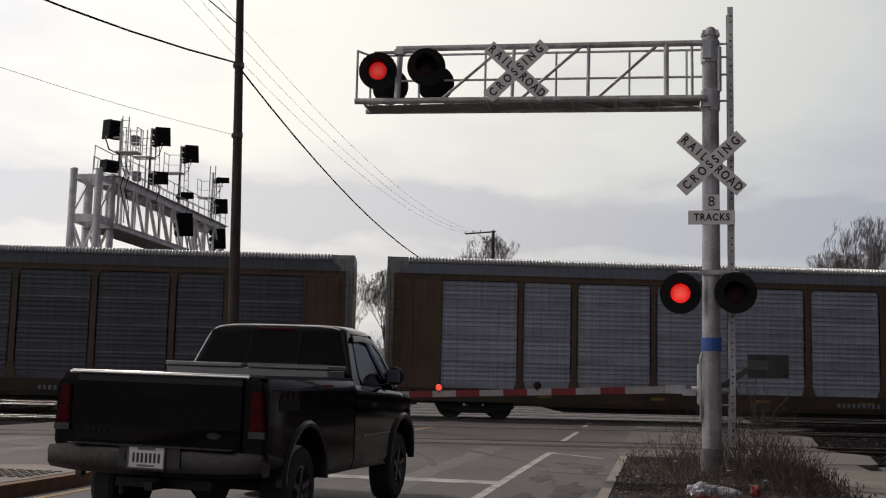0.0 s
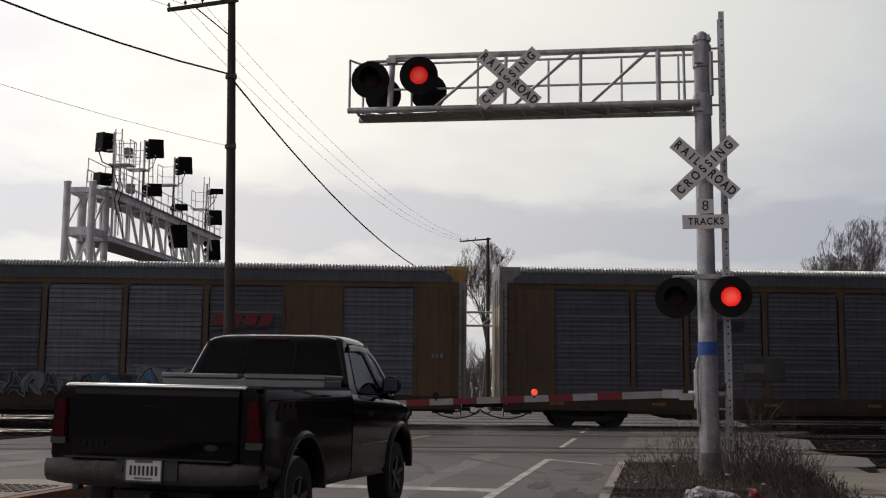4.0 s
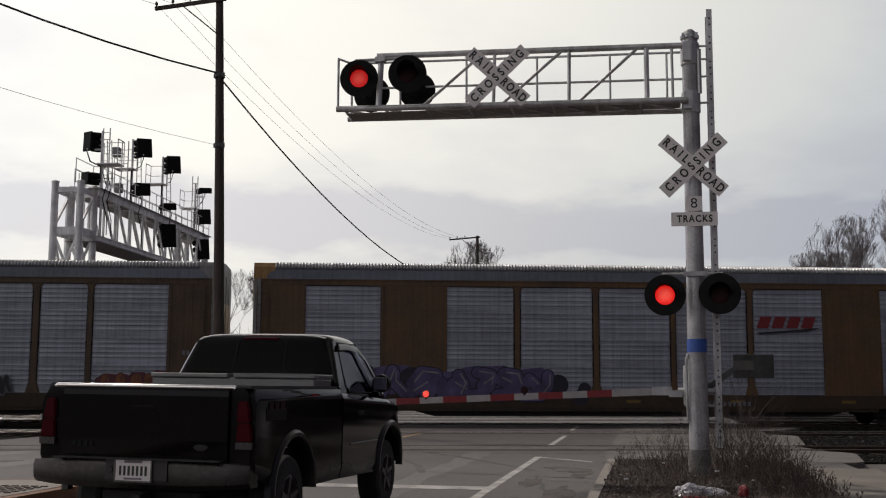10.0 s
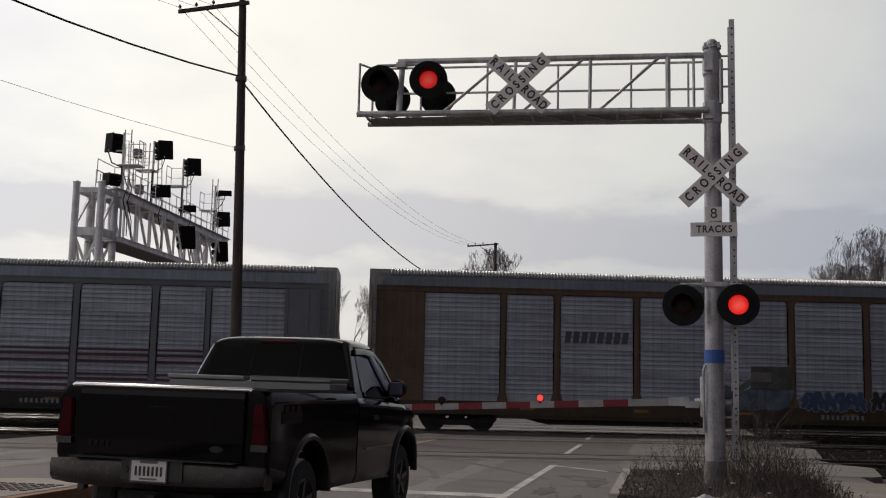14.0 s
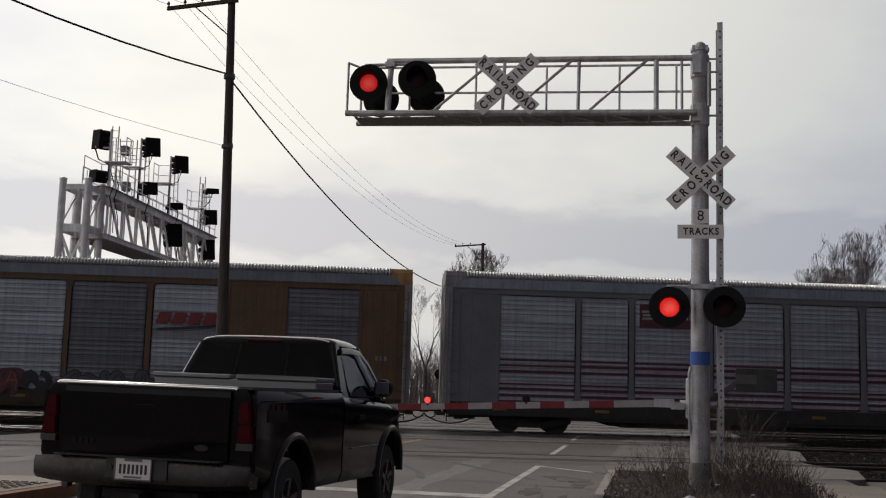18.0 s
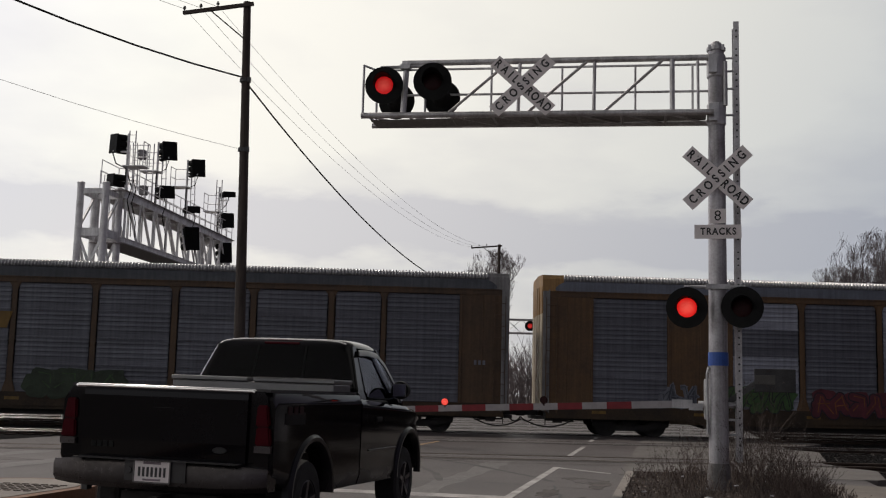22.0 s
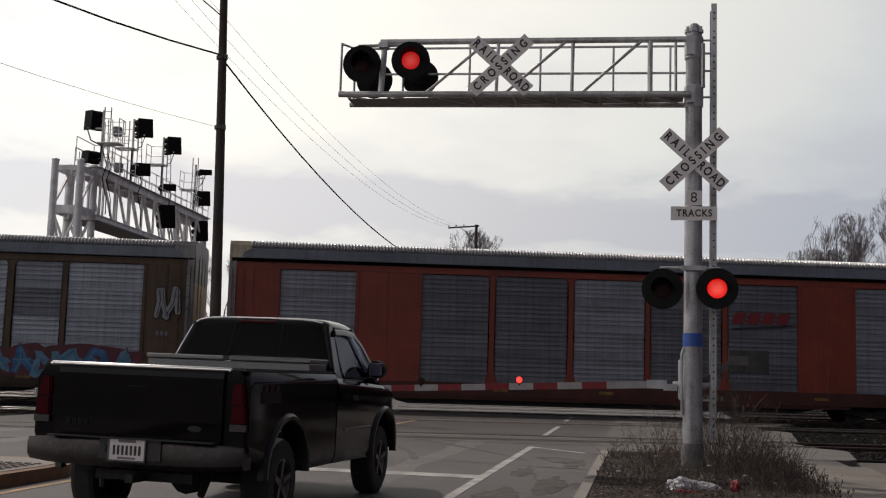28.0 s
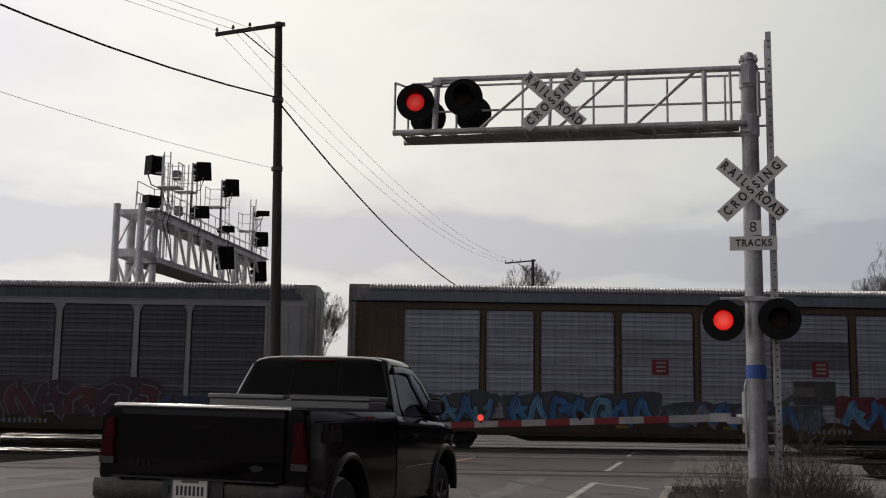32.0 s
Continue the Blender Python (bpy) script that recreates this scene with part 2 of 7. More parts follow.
ASPHALT = mat("worn_asphalt", (0.077, 0.064, 0.064), 0.60, 0, 0.3, 0.22, 0.5, 22, spec=0.42)
PATCH = mat("crossing_panel", (0.094, 0.082, 0.082), 0.8, 0, 0.3, 1.4, 0.5, 20)
TIMBER = mat("crossing_timber", (0.055, 0.048, 0.048), 0.85, 0, 0.35, 1.5, 0.5, 30)
CONC = mat("worn_concrete", (0.23, 0.205, 0.185), 0.85, 0, 0.16, 0.9, 0.35, 30)
PAINT_W = mat("worn_road_paint", (0.42, 0.40, 0.39), 0.75, 0, 0.3, 2.2, 0.3, 26, tint=(0.14, 0.13, 0.125))
PAINT_Y = mat("worn_yellow_paint", (0.36, 0.22, 0.11), 0.75, 0, 0.25, 2.2, 0.3, 26, tint=(0.20, 0.15, 0.10))
KERB_Y = mat("orange_kerb_paint", (0.17, 0.080, 0.040), 0.75, 0, 0.3, 3, 0.3, 26)
BALLAST = mat("ballast", (0.014, 0.013, 0.0135), 0.95, 0, 0.5, 0.8, 1.0, 9, spec=0.03)
SOIL = mat("dry_soil", (0.047, 0.038, 0.035), 0.95, 0, 0.3, 0.6, 0.8, 14, spec=0.1)
LAND = mat("winter_ground", (0.105, 0.094, 0.088), 0.95, 0, 0.3, 0.05, 0.8, 3)
TIE = mat("railway_tie", (0.028, 0.023, 0.021), 0.9, 0, 0.35, 2, 0.6, 20, rnd=0.2, spec=0.05)
# ---- mesh helpers ----
def link_mesh(name, bm, material, parent=None, label="", smooth=False):
    me = bpy.data.meshes.new(name)
    bm.to_mesh(me)
    bm.free()
    if smooth:
        for p in me.polygons:
            p.use_smooth = True
        me.set_sharp_from_angle(angle=radians(38))
    me.materials.append(material)
    ob = new(name, me)
    ob.parent = parent
    if label:
        ob["label"] = label
    return ob


def part(name, bm, material, parent, label="", smooth=False):
    return link_mesh(name, bm, material, parent, label, smooth)


def thing(name, m, label, category, group="", kind=""):
    ob = new(name)
    ob.matrix_basis = m
    ob.empty_display_size = 0.2
    return tagged(ob, label, category, group, kind)


def box(bm, c, s, m=None, bevel=0.0):
    """A box of size s about c, turned by the matrix m about its centre."""
    r = bmesh.ops.create_cube(bm, size=1.0)
    vs = r["verts"]
    bmesh.ops.scale(bm, vec=s, verts=vs)
    if bevel:
        es = list({e for v in vs for e in v.link_edges})
        vs = list({v for f in bmesh.ops.bevel(bm, geom=es, offset=bevel, segments=2, affect="EDGES", profile=0.5)["faces"] for v in f.verts} | {v for v in vs if v.is_valid})
    if m:
        bmesh.ops.transform(bm, matrix=m, verts=vs)
    bmesh.ops.translate(bm, vec=c, verts=vs)
    return bm


def rod(bm, a, b, r, r2=None, seg=8, caps=True):
    """A round bar from a to b."""
    a, b = Vector(a), Vector(b)
    d = b - a
    res = bmesh.ops.create_cone(bm, cap_ends=caps, segments=seg, radius1=r, radius2=r if r2 is None else r2, depth=d.length)
    bmesh.ops.transform(bm, matrix=Matrix.Translation((a + b) / 2) @ d.to_track_quat("Z", "Y").to_matrix().to_4x4(), verts=res["verts"])
    return bm


def beam(bm, a, b, w, h, up=(0, 0, 1)):
    """A square bar from a to b, w wide and h deep."""
    a, b = Vector(a), Vector(b)
    d = (b - a)
    z = d.normalized()
    x = Vector(up).cross(z)
    x = x.normalized() if x.length > 1e-4 else Vector((1, 0, 0))
    y = z.cross(x)
    m = Matrix((x, y, z)).transposed().to_4x4()
    return box(bm, (a + b) / 2, (w, h, d.length), m)


def prism(bm, pts, a, b, axis="x"):
    """The outline pts drawn out from a to b along an axis. Axis x: pts are (y, z); y: (x, z); z: (x, y)."""
    def at(p, s):
        return {"x": (s, p[0], p[1]), "y": (p[0], s, p[1]), "z": (p[0], p[1], s)}[axis]
    v0, v1 = [bm.verts.new(at(p, a)) for p in pts], [bm.verts.new(at(p, b)) for p in pts]
    n = len(pts)
    fs = [bm.faces.new(v0), bm.faces.new(list(reversed(v1)))]
    for i in range(n):
        fs.append(bm.faces.new((v0[i], v1[i], v1[(i + 1) % n], v0[(i + 1) % n])))
    bmesh.ops.recalc_face_normals(bm, faces=fs)
    return bm


def loft(bm, rings, close=True, caps=True):
    """A skin through rings of equally many points."""
    vs = [[bm.verts.new(p) for p in r] for r in rings]
    n = len(rings[0])
    fs = []
    for a, b in zip(vs, vs[1:]):
        for i in range(n if close else n - 1):
            j = (i + 1) % n
            fs.append(bm.faces.new((a[i], a[j], b[j], b[i])))
    if caps:
        fs += [bm.faces.new(list(reversed(vs[0]))), bm.faces.new(vs[-1])]
    bmesh.ops.recalc_face_normals(bm, faces=fs)
    return bm


def disc_profile(bm, prof, centre, axis, seg=24, caps=True):
    """A body turned about axis: prof lists (along, radius)."""
    axis = Vector(axis).normalized()
    m = Matrix.Translation(centre) @ axis.to_track_quat("Z", "Y").to_matrix().to_4x4()
    rings = [[m @ Vector((r * math.cos(2 * math.pi * i / seg), r * math.sin(2 * math.pi * i / seg), s)) for i in range(seg)] for s, r in prof]
    return loft(bm, rings, caps=caps)


def letters(name, text, size, m, material, parent, extrude=0.003, spread=1.0, narrow=1.0, bold=0.028):
    """Raised lettering in the built-in font, centred on m's origin, in m's xy plane."""
    cu = bpy.data.curves.new(name, "FONT")
    cu.body, cu.size, cu.extrude, cu.align_x, cu.align_y, cu.space_character = text, size, extrude, "CENTER", "CENTER", spread
    cu.offset = size * bold
    tmp = bpy.data.objects.new(name, cu)
    me = bpy.data.meshes.new_from_object(tmp)
    bpy.data.objects.remove(tmp)
    me.transform(m @ Matrix.Diagonal((narrow, 1, 1, 1)))
    me.name = name
    me.materials.clear()
    me.materials.append(material)
    ob = new(name, me)
    ob.parent = parent
    return ob


def bend(a, b, sag, n=14):
    """Points of a hanging line."""
    a, b = Vector(a), Vector(b)
    return [a.lerp(b, i / n) - Vector((0, 0, sag * 4 * (i / n) * (1 - i / n))) for i in range(n + 1)]


def hose(bm, pts, r, seg=6):
    """One round tube along pts."""
    pts = [Vector(p) for p in pts]
    rings = []
    for i, p in enumerate(pts):
        d = (pts[min(i + 1, len(pts) - 1)] - pts[max(i - 1, 0)]).normalized()
        ref = Vector((0, 0, 1)) if abs(d.z) < 0.9 else Vector((1, 0, 0))
        x = ref.cross(d).normalized()
        y = d.cross(x)
        rings.append([p + x * (r * math.cos(2 * math.pi * k / seg)) + y * (r * math.sin(2 * math.pi * k / seg)) for k in range(seg)])
    return loft(bm, rings)


# the road's own axes: a to the right of the kerb line, b along the road
ROAD_TURN = radians(11.86)


def rd(a, b, z=0.0):
    return Vector((-0.75 + a * math.cos(ROAD_TURN) + b * math.sin(ROAD_TURN), -a * math.sin(ROAD_TURN) + b * math.cos(ROAD_TURN), z))


def road_quad(bm, a0, a1, b0, b1, z0, z1):
    """A slab in the road's axes."""
    r = [rd(a0, b0), rd(a1, b0), rd(a1, b1), rd(a0, b1)]
    return prism(bm, [(p.x, p.y) for p in r], z0, z1, "z")


# the railway's own axes: s along the track, o across it, away from the camera
TRACK_TURN = math.atan(0.03)


def tk(s, o, z=0.0):
    return Vector((s * math.cos(TRACK_TURN) - o * math.sin(TRACK_TURN), s * math.sin(TRACK_TURN) + o * math.cos(TRACK_TURN), z))
# ---- ground, road, tracks ----
bm = bmesh.new()
bmesh.ops.create_grid(bm, x_segments=8, y_segments=8, size=1500)
ground = tagged(link_mesh("ground", bm, LAND), "dry winter ground running out to the horizon", "ground", kind="structure")
ground.location = (0, 900, -0.14)

bm = bmesh.new()
road_quad(bm, -15.5, 0.0, -20, 20.5, -0.12, 0.0)
road_quad(bm, -15.5, 4.3, 20.5, 66.0, -0.12, 0.0)
road_quad(bm, -12.5, 0.0, 66.0, 400, -0.12, 0.0)
road = tagged(link_mesh("road", bm, ASPHALT), "worn grey asphalt road over the railway crossing", "road", kind="structure")


def stripe(name, quads, material, label):
    bm = bmesh.new()
    for q in quads:
        r = [rd(a, b) for a, b in q]
        prism(bm, [(p.x, p.y) for p in r], 0.0, 0.005, "z")
    return tagged(link_mesh(name, bm, material), label, "road marking", kind="structure")


def along(a, b0, b1, w=0.12, lean=0.0):
    return [(a - w / 2, b0), (a + w / 2, b0), (a + w / 2 + lean, b1), (a - w / 2 + lean, b1)]


stripe("stop_line", [[(-5.9, 15.25), (-1.5, 15.25), (-1.5, 15.75), (-5.9, 15.75)]], PAINT_W, "worn white stop line on asphalt")
stripe("edge_line", [along(-1.42, 0, 22.6, 0.13, -0.03)], PAINT_W, "worn white edge line on asphalt")
stripe("edge_line", [[(-1.5, 22.45), (-1.5, 22.6), (-0.32, 21.35), (-0.32, 21.18)]], PAINT_W, "slanting white line from the edge line to the kerb")
for b0, b1 in ((26.0, 32.3), (35.1, 37.8), (39.0, 40.2)):
    stripe("edge_line", [along(-1.58 - 0.012 * (b0 - 26), b0, b1, 0.13, -0.05)], PAINT_W, "broken white edge line over the crossing")
stripe("centre_line", [along(-5.95, 28.6, 32.6, 0.14)], PAINT_Y, "faded yellow centre line on asphalt")
stripe("centre_line", [along(-5.98, 3, 13.6, 0.1)], PAINT_Y, "faded yellow line beside the median kerb")
stripe("lane_line", [along(-9.2, 19.5, 22.0, 0.12), along(-9.2, 23.5, 26, 0.12)], PAINT_W, "worn white lane line on asphalt")

FOOTWAY = mat("worn_footway_concrete", (0.172, 0.150, 0.130), 0.85, 0, 0.2, 0.8, 0.4, 26)
# kerb with its joints, verge and footway
bm = bmesh.new()
for i in range(14):
    road_quad(bm, 0.0, 0.13, -8 + i * 2.05, -8 + i * 2.05 + 2.03, -0.1, 0.105)
tagged(link_mesh("kerb", bm, CONC), "worn pale concrete kerb", "kerb", kind="structure")
bm = bmesh.new()
road_quad(bm, 0.13, 3.0, -8, 20.9, -0.1, 0.09)
tagged(link_mesh("verge", bm, SOIL), "bare dry soil verge under dead weeds", "verge", kind="structure")
for i in range(9):
    bm = bmesh.new()
    b0 = 7.0 + i * 1.5
    b1, e0, e1 = b0 + 1.488, 4.34 + 0.055 * max(0, b0 - 16), 4.34 + 0.055 * max(0, b0 - 14.5)
    r = [rd(3.0, b0), rd(e0, b0), rd(e1, b1), rd(3.0, b1)]
    prism(bm, [(p.x, p.y) for p in r], -0.1, 0.07 - 0.008 * max(0, i - 1), "z")
    tagged(link_mesh("pavement", bm, FOOTWAY), "pale concrete footway slab", "pavement", kind="structure")

# median with a painted kerb and rounded nose
bm = bmesh.new()
outline = [(-6.25, 0), (-6.25, 12.85)] + [(-7.25 + 1.0 * math.cos(radians(k)), 12.85 + 1.0 * math.sin(radians(k))) for k in range(10, 180, 20)] + [(-8.25, 12.85), (-8.25, 0)]
prism(bm, [(rd(a, b).x, rd(a, b).y) for a, b in outline], -0.1, 0.15, "z")
tagged(link_mesh("median_kerb", bm, KERB_Y), "median island with a worn orange painted kerb", "kerb", kind="structure")
bm = bmesh.new()
prism(bm, [(rd(-7.25 + (a + 7.25) * 0.84, b - 0.16).x, rd(-7.25 + (a + 7.25) * 0.84, b - 0.16).y) for a, b in outline], 0.1, 0.156, "z")
tagged(link_mesh("median_top", bm, CONC), "pale concrete top of the median", "pavement", kind="structure")
bm = bmesh.new()
for i in range(7):
    for j in range(6):
        box(bm, rd(-7.35 + i * 0.13, 12.0 + j * 0.16, 0.162), (0.07, 0.05, 0.016), Matrix.Rotation(-ROAD_TURN, 4, "Z"))
tagged(link_mesh("drain_grating", bm, mat("rusty_iron", (0.17, 0.145, 0.13), 0.8, 0.2, 0.3, 8)), "iron grating set in the median top", "grating", kind="structure")

# pale approach slabs between the tracks, with rounded outer ends
APRON = mat("pale_worn_paving", (0.122, 0.110, 0.103), 0.8, 0, 0.25, 0.7, 0.4, 24)


def ao(a, o):
    """The point a to the right of the kerb line and o across the railway."""
    st, ct, sr, cr = math.sin(TRACK_TURN), math.cos(TRACK_TURN), math.sin(ROAD_TURN), math.cos(ROAD_TURN)
    fixed = -(-0.75 + a * cr) * st - a * sr * ct
    return rd(a, (o - fixed) / (cr * ct - sr * st))


for o0, o1, near, far in ((20.55, 24.35, 4.75, 5.05), (26.65, 33.1, 4.5, 4.95), (35.5, 38.6, 4.9, 6.4)):
    rr = min(1.6, (o1 - o0) * 0.3)
    edge = [(far - rr + rr * math.sin(radians(k)) * (1 if far < 6 else 0.4), o1 - rr + rr * math.cos(radians(k))) for k in range(0, 100, 15)]
    pts = [ao(a, o) for a, o in [(-0.15, o0), (near - 0.2, o0), (near, o0 + 0.25)] + edge[::-1] + [(-0.15, o1)]]
    bm = bmesh.new()
    prism(bm, [(p.x, p.y) for p in pts], -0.12, 0.006, "z")
    tagged(link_mesh("pavement", bm, APRON), "pale worn paving with a rounded end between the tracks", "pavement", kind="structure")

# tracks
TRACKS = (25.5, 34.3, 41.83, 46.6, 51.1, 55.6, 60.1, 64.6)
CROSS = lambda o: (-0.75 + (o * 0.2100) - 16.0, -0.75 + (o * 0.2100) + 5.2)
bm = bmesh.new()
for s0, s1 in ((-260, None), (None, 260)):
    lo, hi = 22.2, 67.5
    if s0 is not None:
        pts = [tk(s0, lo), tk(CROSS(lo)[0] + 1.0, lo), tk(CROSS(hi)[0] + 1.5, hi), tk(s0, hi)]
    else:
        pts = [tk(CROSS(lo)[1] - 0.9, lo), tk(s1, lo), tk(s1, hi), tk(CROSS(hi)[1] + 0.2, hi)]
    prism(bm, [(p.x, p.y) for p in pts], -0.2, -0.1, "z")
tagged(link_mesh("ballast", bm, BALLAST), "dark grey ballast stone between the tracks", "ballast", kind="structure")
RAIL_PROF = [(-0.07, -0.17), (0.07, -0.17), (0.07, -0.155), (0.012, -0.14), (0.012, -0.04), (0.036, -0.03), (0.036, 0.006), (0.03, 0.012), (-0.03, 0.012), (-0.036, 0.006), (-0.036, -0.03), (-0.012, -0.04), (-0.012, -0.14), (-0.07, -0.155)]
rail_mesh = None
for o in TRACKS:
    for side in (-0.7175, 0.7175):
        if rail_mesh is None:
            bm = bmesh.new()
            prism(bm, RAIL_PROF, -260, 260, "x")
            r = link_mesh("rail", bm, RAIL_RUST)
            rail_mesh = r.data
            bm = bmesh.new()
            prism(bm, [(-0.037, -0.006), (0.037, -0.006), (0.031, 0.006), (0.014, 0.0162), (-0.014, 0.0162), (-0.031, 0.006)], -260, 260, "x")
            hd = link_mesh("rail_head", bm, RAIL, r, "shiny worn running surface")
            head_mesh = hd.data
        else:
            r = new("rail", rail_mesh)
            new("rail_head", head_mesh).parent = r
        if o < 30:
            dull_head = r.children[0]
            dull_head.data = dull_head.data.copy()
            dull_head.data.materials[0] = RAIL_DULL
            dull_head["label"] = "dull brown running surface"
        r.matrix_basis = Matrix.Translation(tk(0, o + side)) @ Matrix.Rotation(TRACK_TURN, 4, "Z")
        tagged(r, "rusty steel rail with a shiny worn head", "rail", "rails", "structure")
    c0, c1 = CROSS(o)
    for k, (p0, p1) in enumerate(((-1.15, -0.79), (-0.64, -0.02), (0.02, 0.64), (0.79, 1.15))):
        bm = bmesh.new()
        prism(bm, [(tk(s, o + q).x, tk(s, o + q).y) for s, q in ((c0 + 1.2, p0), (c1 + 0.05, p0), (c1 + 0.05, p1), (c0 + 1.2, p1))], -0.1, 0.007, "z")
        tagged(link_mesh("crossing_panel", bm, TIMBER if k in (0, 3) else PATCH), "dark panel beside a rail in the crossing", "crossing panel", kind="structure")
# sleepers: those by the crossing, one mesh a track
for o in TRACKS[:4]:
    bm = bmesh.new()
    c0, c1 = CROSS(o)
    for s in np.arange(-45, 45, 0.55):
        if not c0 + 1.0 < s < c1 + 0.3:
            p = tk(s, o)
            box(bm, (p.x, p.y, -0.13), (0.23, 2.6, 0.12), Matrix.Rotation(TRACK_TURN, 4, "Z"))
    tagged(link_mesh("sleepers", bm, TIE), "weathered dark timber sleepers in ballast", "sleepers", kind="stuff")

# tar-sealed cracks, seams and worn wheel lanes in the asphalt
TAR = mat("tar_seal", (0.018, 0.017, 0.017), 0.6, 0, 0.3, 4)
WORN_P = mat("polished_asphalt", (0.094, 0.082, 0.08), 0.55, 0, 0.3, 0.5, 0.3, 14)
rk = random.Random(12)


def ribbon(pts, w, material, name, label, z=0.003):
    bm = bmesh.new()
    lo, hi = [], []
    for i, p in enumerate(pts):
        q0, q1 = pts[max(0, i - 1)], pts[min(len(pts) - 1, i + 1)]
        d = Vector((q1[0] - q0[0], q1[1] - q0[1], 0)).normalized()
        nrm = Vector((-d.y, d.x, 0)) * w / 2 * rk.uniform(0.6, 1.2)
        c = rd(p[0], p[1])
        t = Matrix.Rotation(-ROAD_TURN, 3, "Z")
        lo.append(c - t @ nrm), hi.append(c + t @ nrm)
    va, vb = [bm.verts.new((p.x, p.y, z)) for p in lo], [bm.verts.new((p.x, p.y, z)) for p in hi]
    for i in range(len(pts) - 1):
        bm.faces.new((va[i], va[i + 1], vb[i + 1], vb[i]))
    bmesh.ops.recalc_face_normals(bm, faces=bm.faces)
    for f in bm.faces:
        if f.normal.z < 0:
            f.normal_flip()
    return tagged(link_mesh(name, bm, material), label, "road surface", kind="structure")


for a0, b0, da, db, n in ((-1.05, 18.0, 0.05, -0.4, 9), (-9.5, 17.0, 0.4, 0.2, 12), (-11.0, 21.5, 0.5, 0.05, 16), (-4.0, 26.9, 0.5, 0.03, 15), (0.6, 21.4, 0.45, 0.05, 9)):
    pts = []
    a, b = a0, b0
    for i in range(n):
        pts.append((a, b))
        a += da * rk.uniform(0.6, 1.4) + rk.uniform(-0.09, 0.09)
        b += db * rk.uniform(0.7, 1.3) + rk.uniform(-0.09, 0.09)
    ribbon(pts, rk.uniform(0.03, 0.07), TAR, "tar_seam", "dark tar-sealed crack in the asphalt")
# saw-cut joints across the road and rusty streaks along the nearest rails
for run in (((-6.0, 19.3), (-3.32, 18.42), (-1.72, 17.9), (-0.02, 17.42)), ((-1.9, 21.18), (-1.2, 21.24), (-0.05, 21.38)), ((-12.0, 22.0), (-8.0, 20.8), (-5.2, 19.9))):
    pts = []
    for (a0, b0), (a1, b1) in zip(run, run[1:]):
        pts += [(a0 + (a1 - a0) * i / 6, b0 + (b1 - b0) * i / 6 + rk.uniform(-0.02, 0.02)) for i in range(6)]
    ribbon(pts + [run[-1]], 0.05, TAR, "joint", "dark joint across the asphalt", 0.0045)
STAIN = mat("rusty_road_stain", (0.060, 0.044, 0.034), 0.8, 0, 0.4, 1.2, 0.3, 18)
for o, s0, s1, w in ((23.25, -0.2, 6.2, 0.10), (24.2, -2.0, 9.2, 0.12), (24.62, 1.0, 9.4, 0.18), (26.45, 0.5, 8.6, 0.16), (27.3, -3.0, 3.5, 0.07), (33.1, -3.5, 2.5, 0.06)):
    pts = [tk(s0 + (s1 - s0) * i / 24, o + rk.uniform(-0.03, 0.03)) for i in range(25)]
    bm = bmesh.new()
    va = [[bm.verts.new((p.x, p.y + q * w / 2 * rk.uniform(0.2, 1.2), 0.0115)) for q in (-1, 1)] for p in pts]
    for (a, b), (c, d) in zip(va, va[1:]):
        bm.faces.new((a, c, d, b))
    tagged(link_mesh("rust_streak", bm, STAIN), "rusty dark streak along a rail in the crossing", "road surface", kind="structure")
# curved dark tyre marks
RUBBED = mat("tyre_rubber_mark", (0.058, 0.051, 0.05), 0.7, 0, 0.4, 1.5)
for run, w in (((-4.9, 24.6), (-4.46, 24.0), (-3.18, 22.47), (-2.11, 20.6), (-1.45, 19.48), (-1.1, 18.6)), 0.16), (((-6.6, 24.4), (-5.6, 22.6), (-4.6, 20.4), (-4.0, 18.4), (-3.7, 16.6)), 0.2), (((-5.0, 23.4), (-4.1, 21.6), (-3.3, 19.6), (-2.8, 17.6)), 0.14):
    pts = []
    for (a0, b0), (a1, b1) in zip(run, run[1:]):
        pts += [(a0 + (a1 - a0) * i / 5, b0 + (b1 - b0) * i / 5) for i in range(5)]
    ribbon(pts, w, RUBBED, "tyre_mark", "faint dark tyre mark on the asphalt", 0.0035)
# broken, gritty asphalt between the edge line and the kerb
GRIT = mat("gritty_worn_asphalt", (0.080, 0.068, 0.064), 0.9, 0, 0.5, 2.5, 0.9, 14)
for a, b, w, h in ((-0.95, 13.2, 0.5, 2.2), (-0.45, 14.8, 0.45, 2.6), (-1.0, 16.6, 0.35, 1.6), (-0.35, 18.6, 0.4, 1.8), (-0.25, 12.2, 0.3, 1.6), (-0.8, 19.6, 0.5, 0.7)):
    n = 22
    pts = [rd(a + w / 2 * rk.uniform(0.55, 1.25) * math.cos(2 * math.pi * i / n), b + h / 2 * rk.uniform(0.6, 1.2) * math.sin(2 * math.pi * i / n)) for i in range(n)]
    bm = bmesh.new()
    prism(bm, [(p.x, p.y) for p in pts], 0.0, 0.0032, "z")
    tagged(link_mesh("asphalt_patch", bm, GRIT), "gritty worn patch beside the kerb", "road surface", kind="structure")

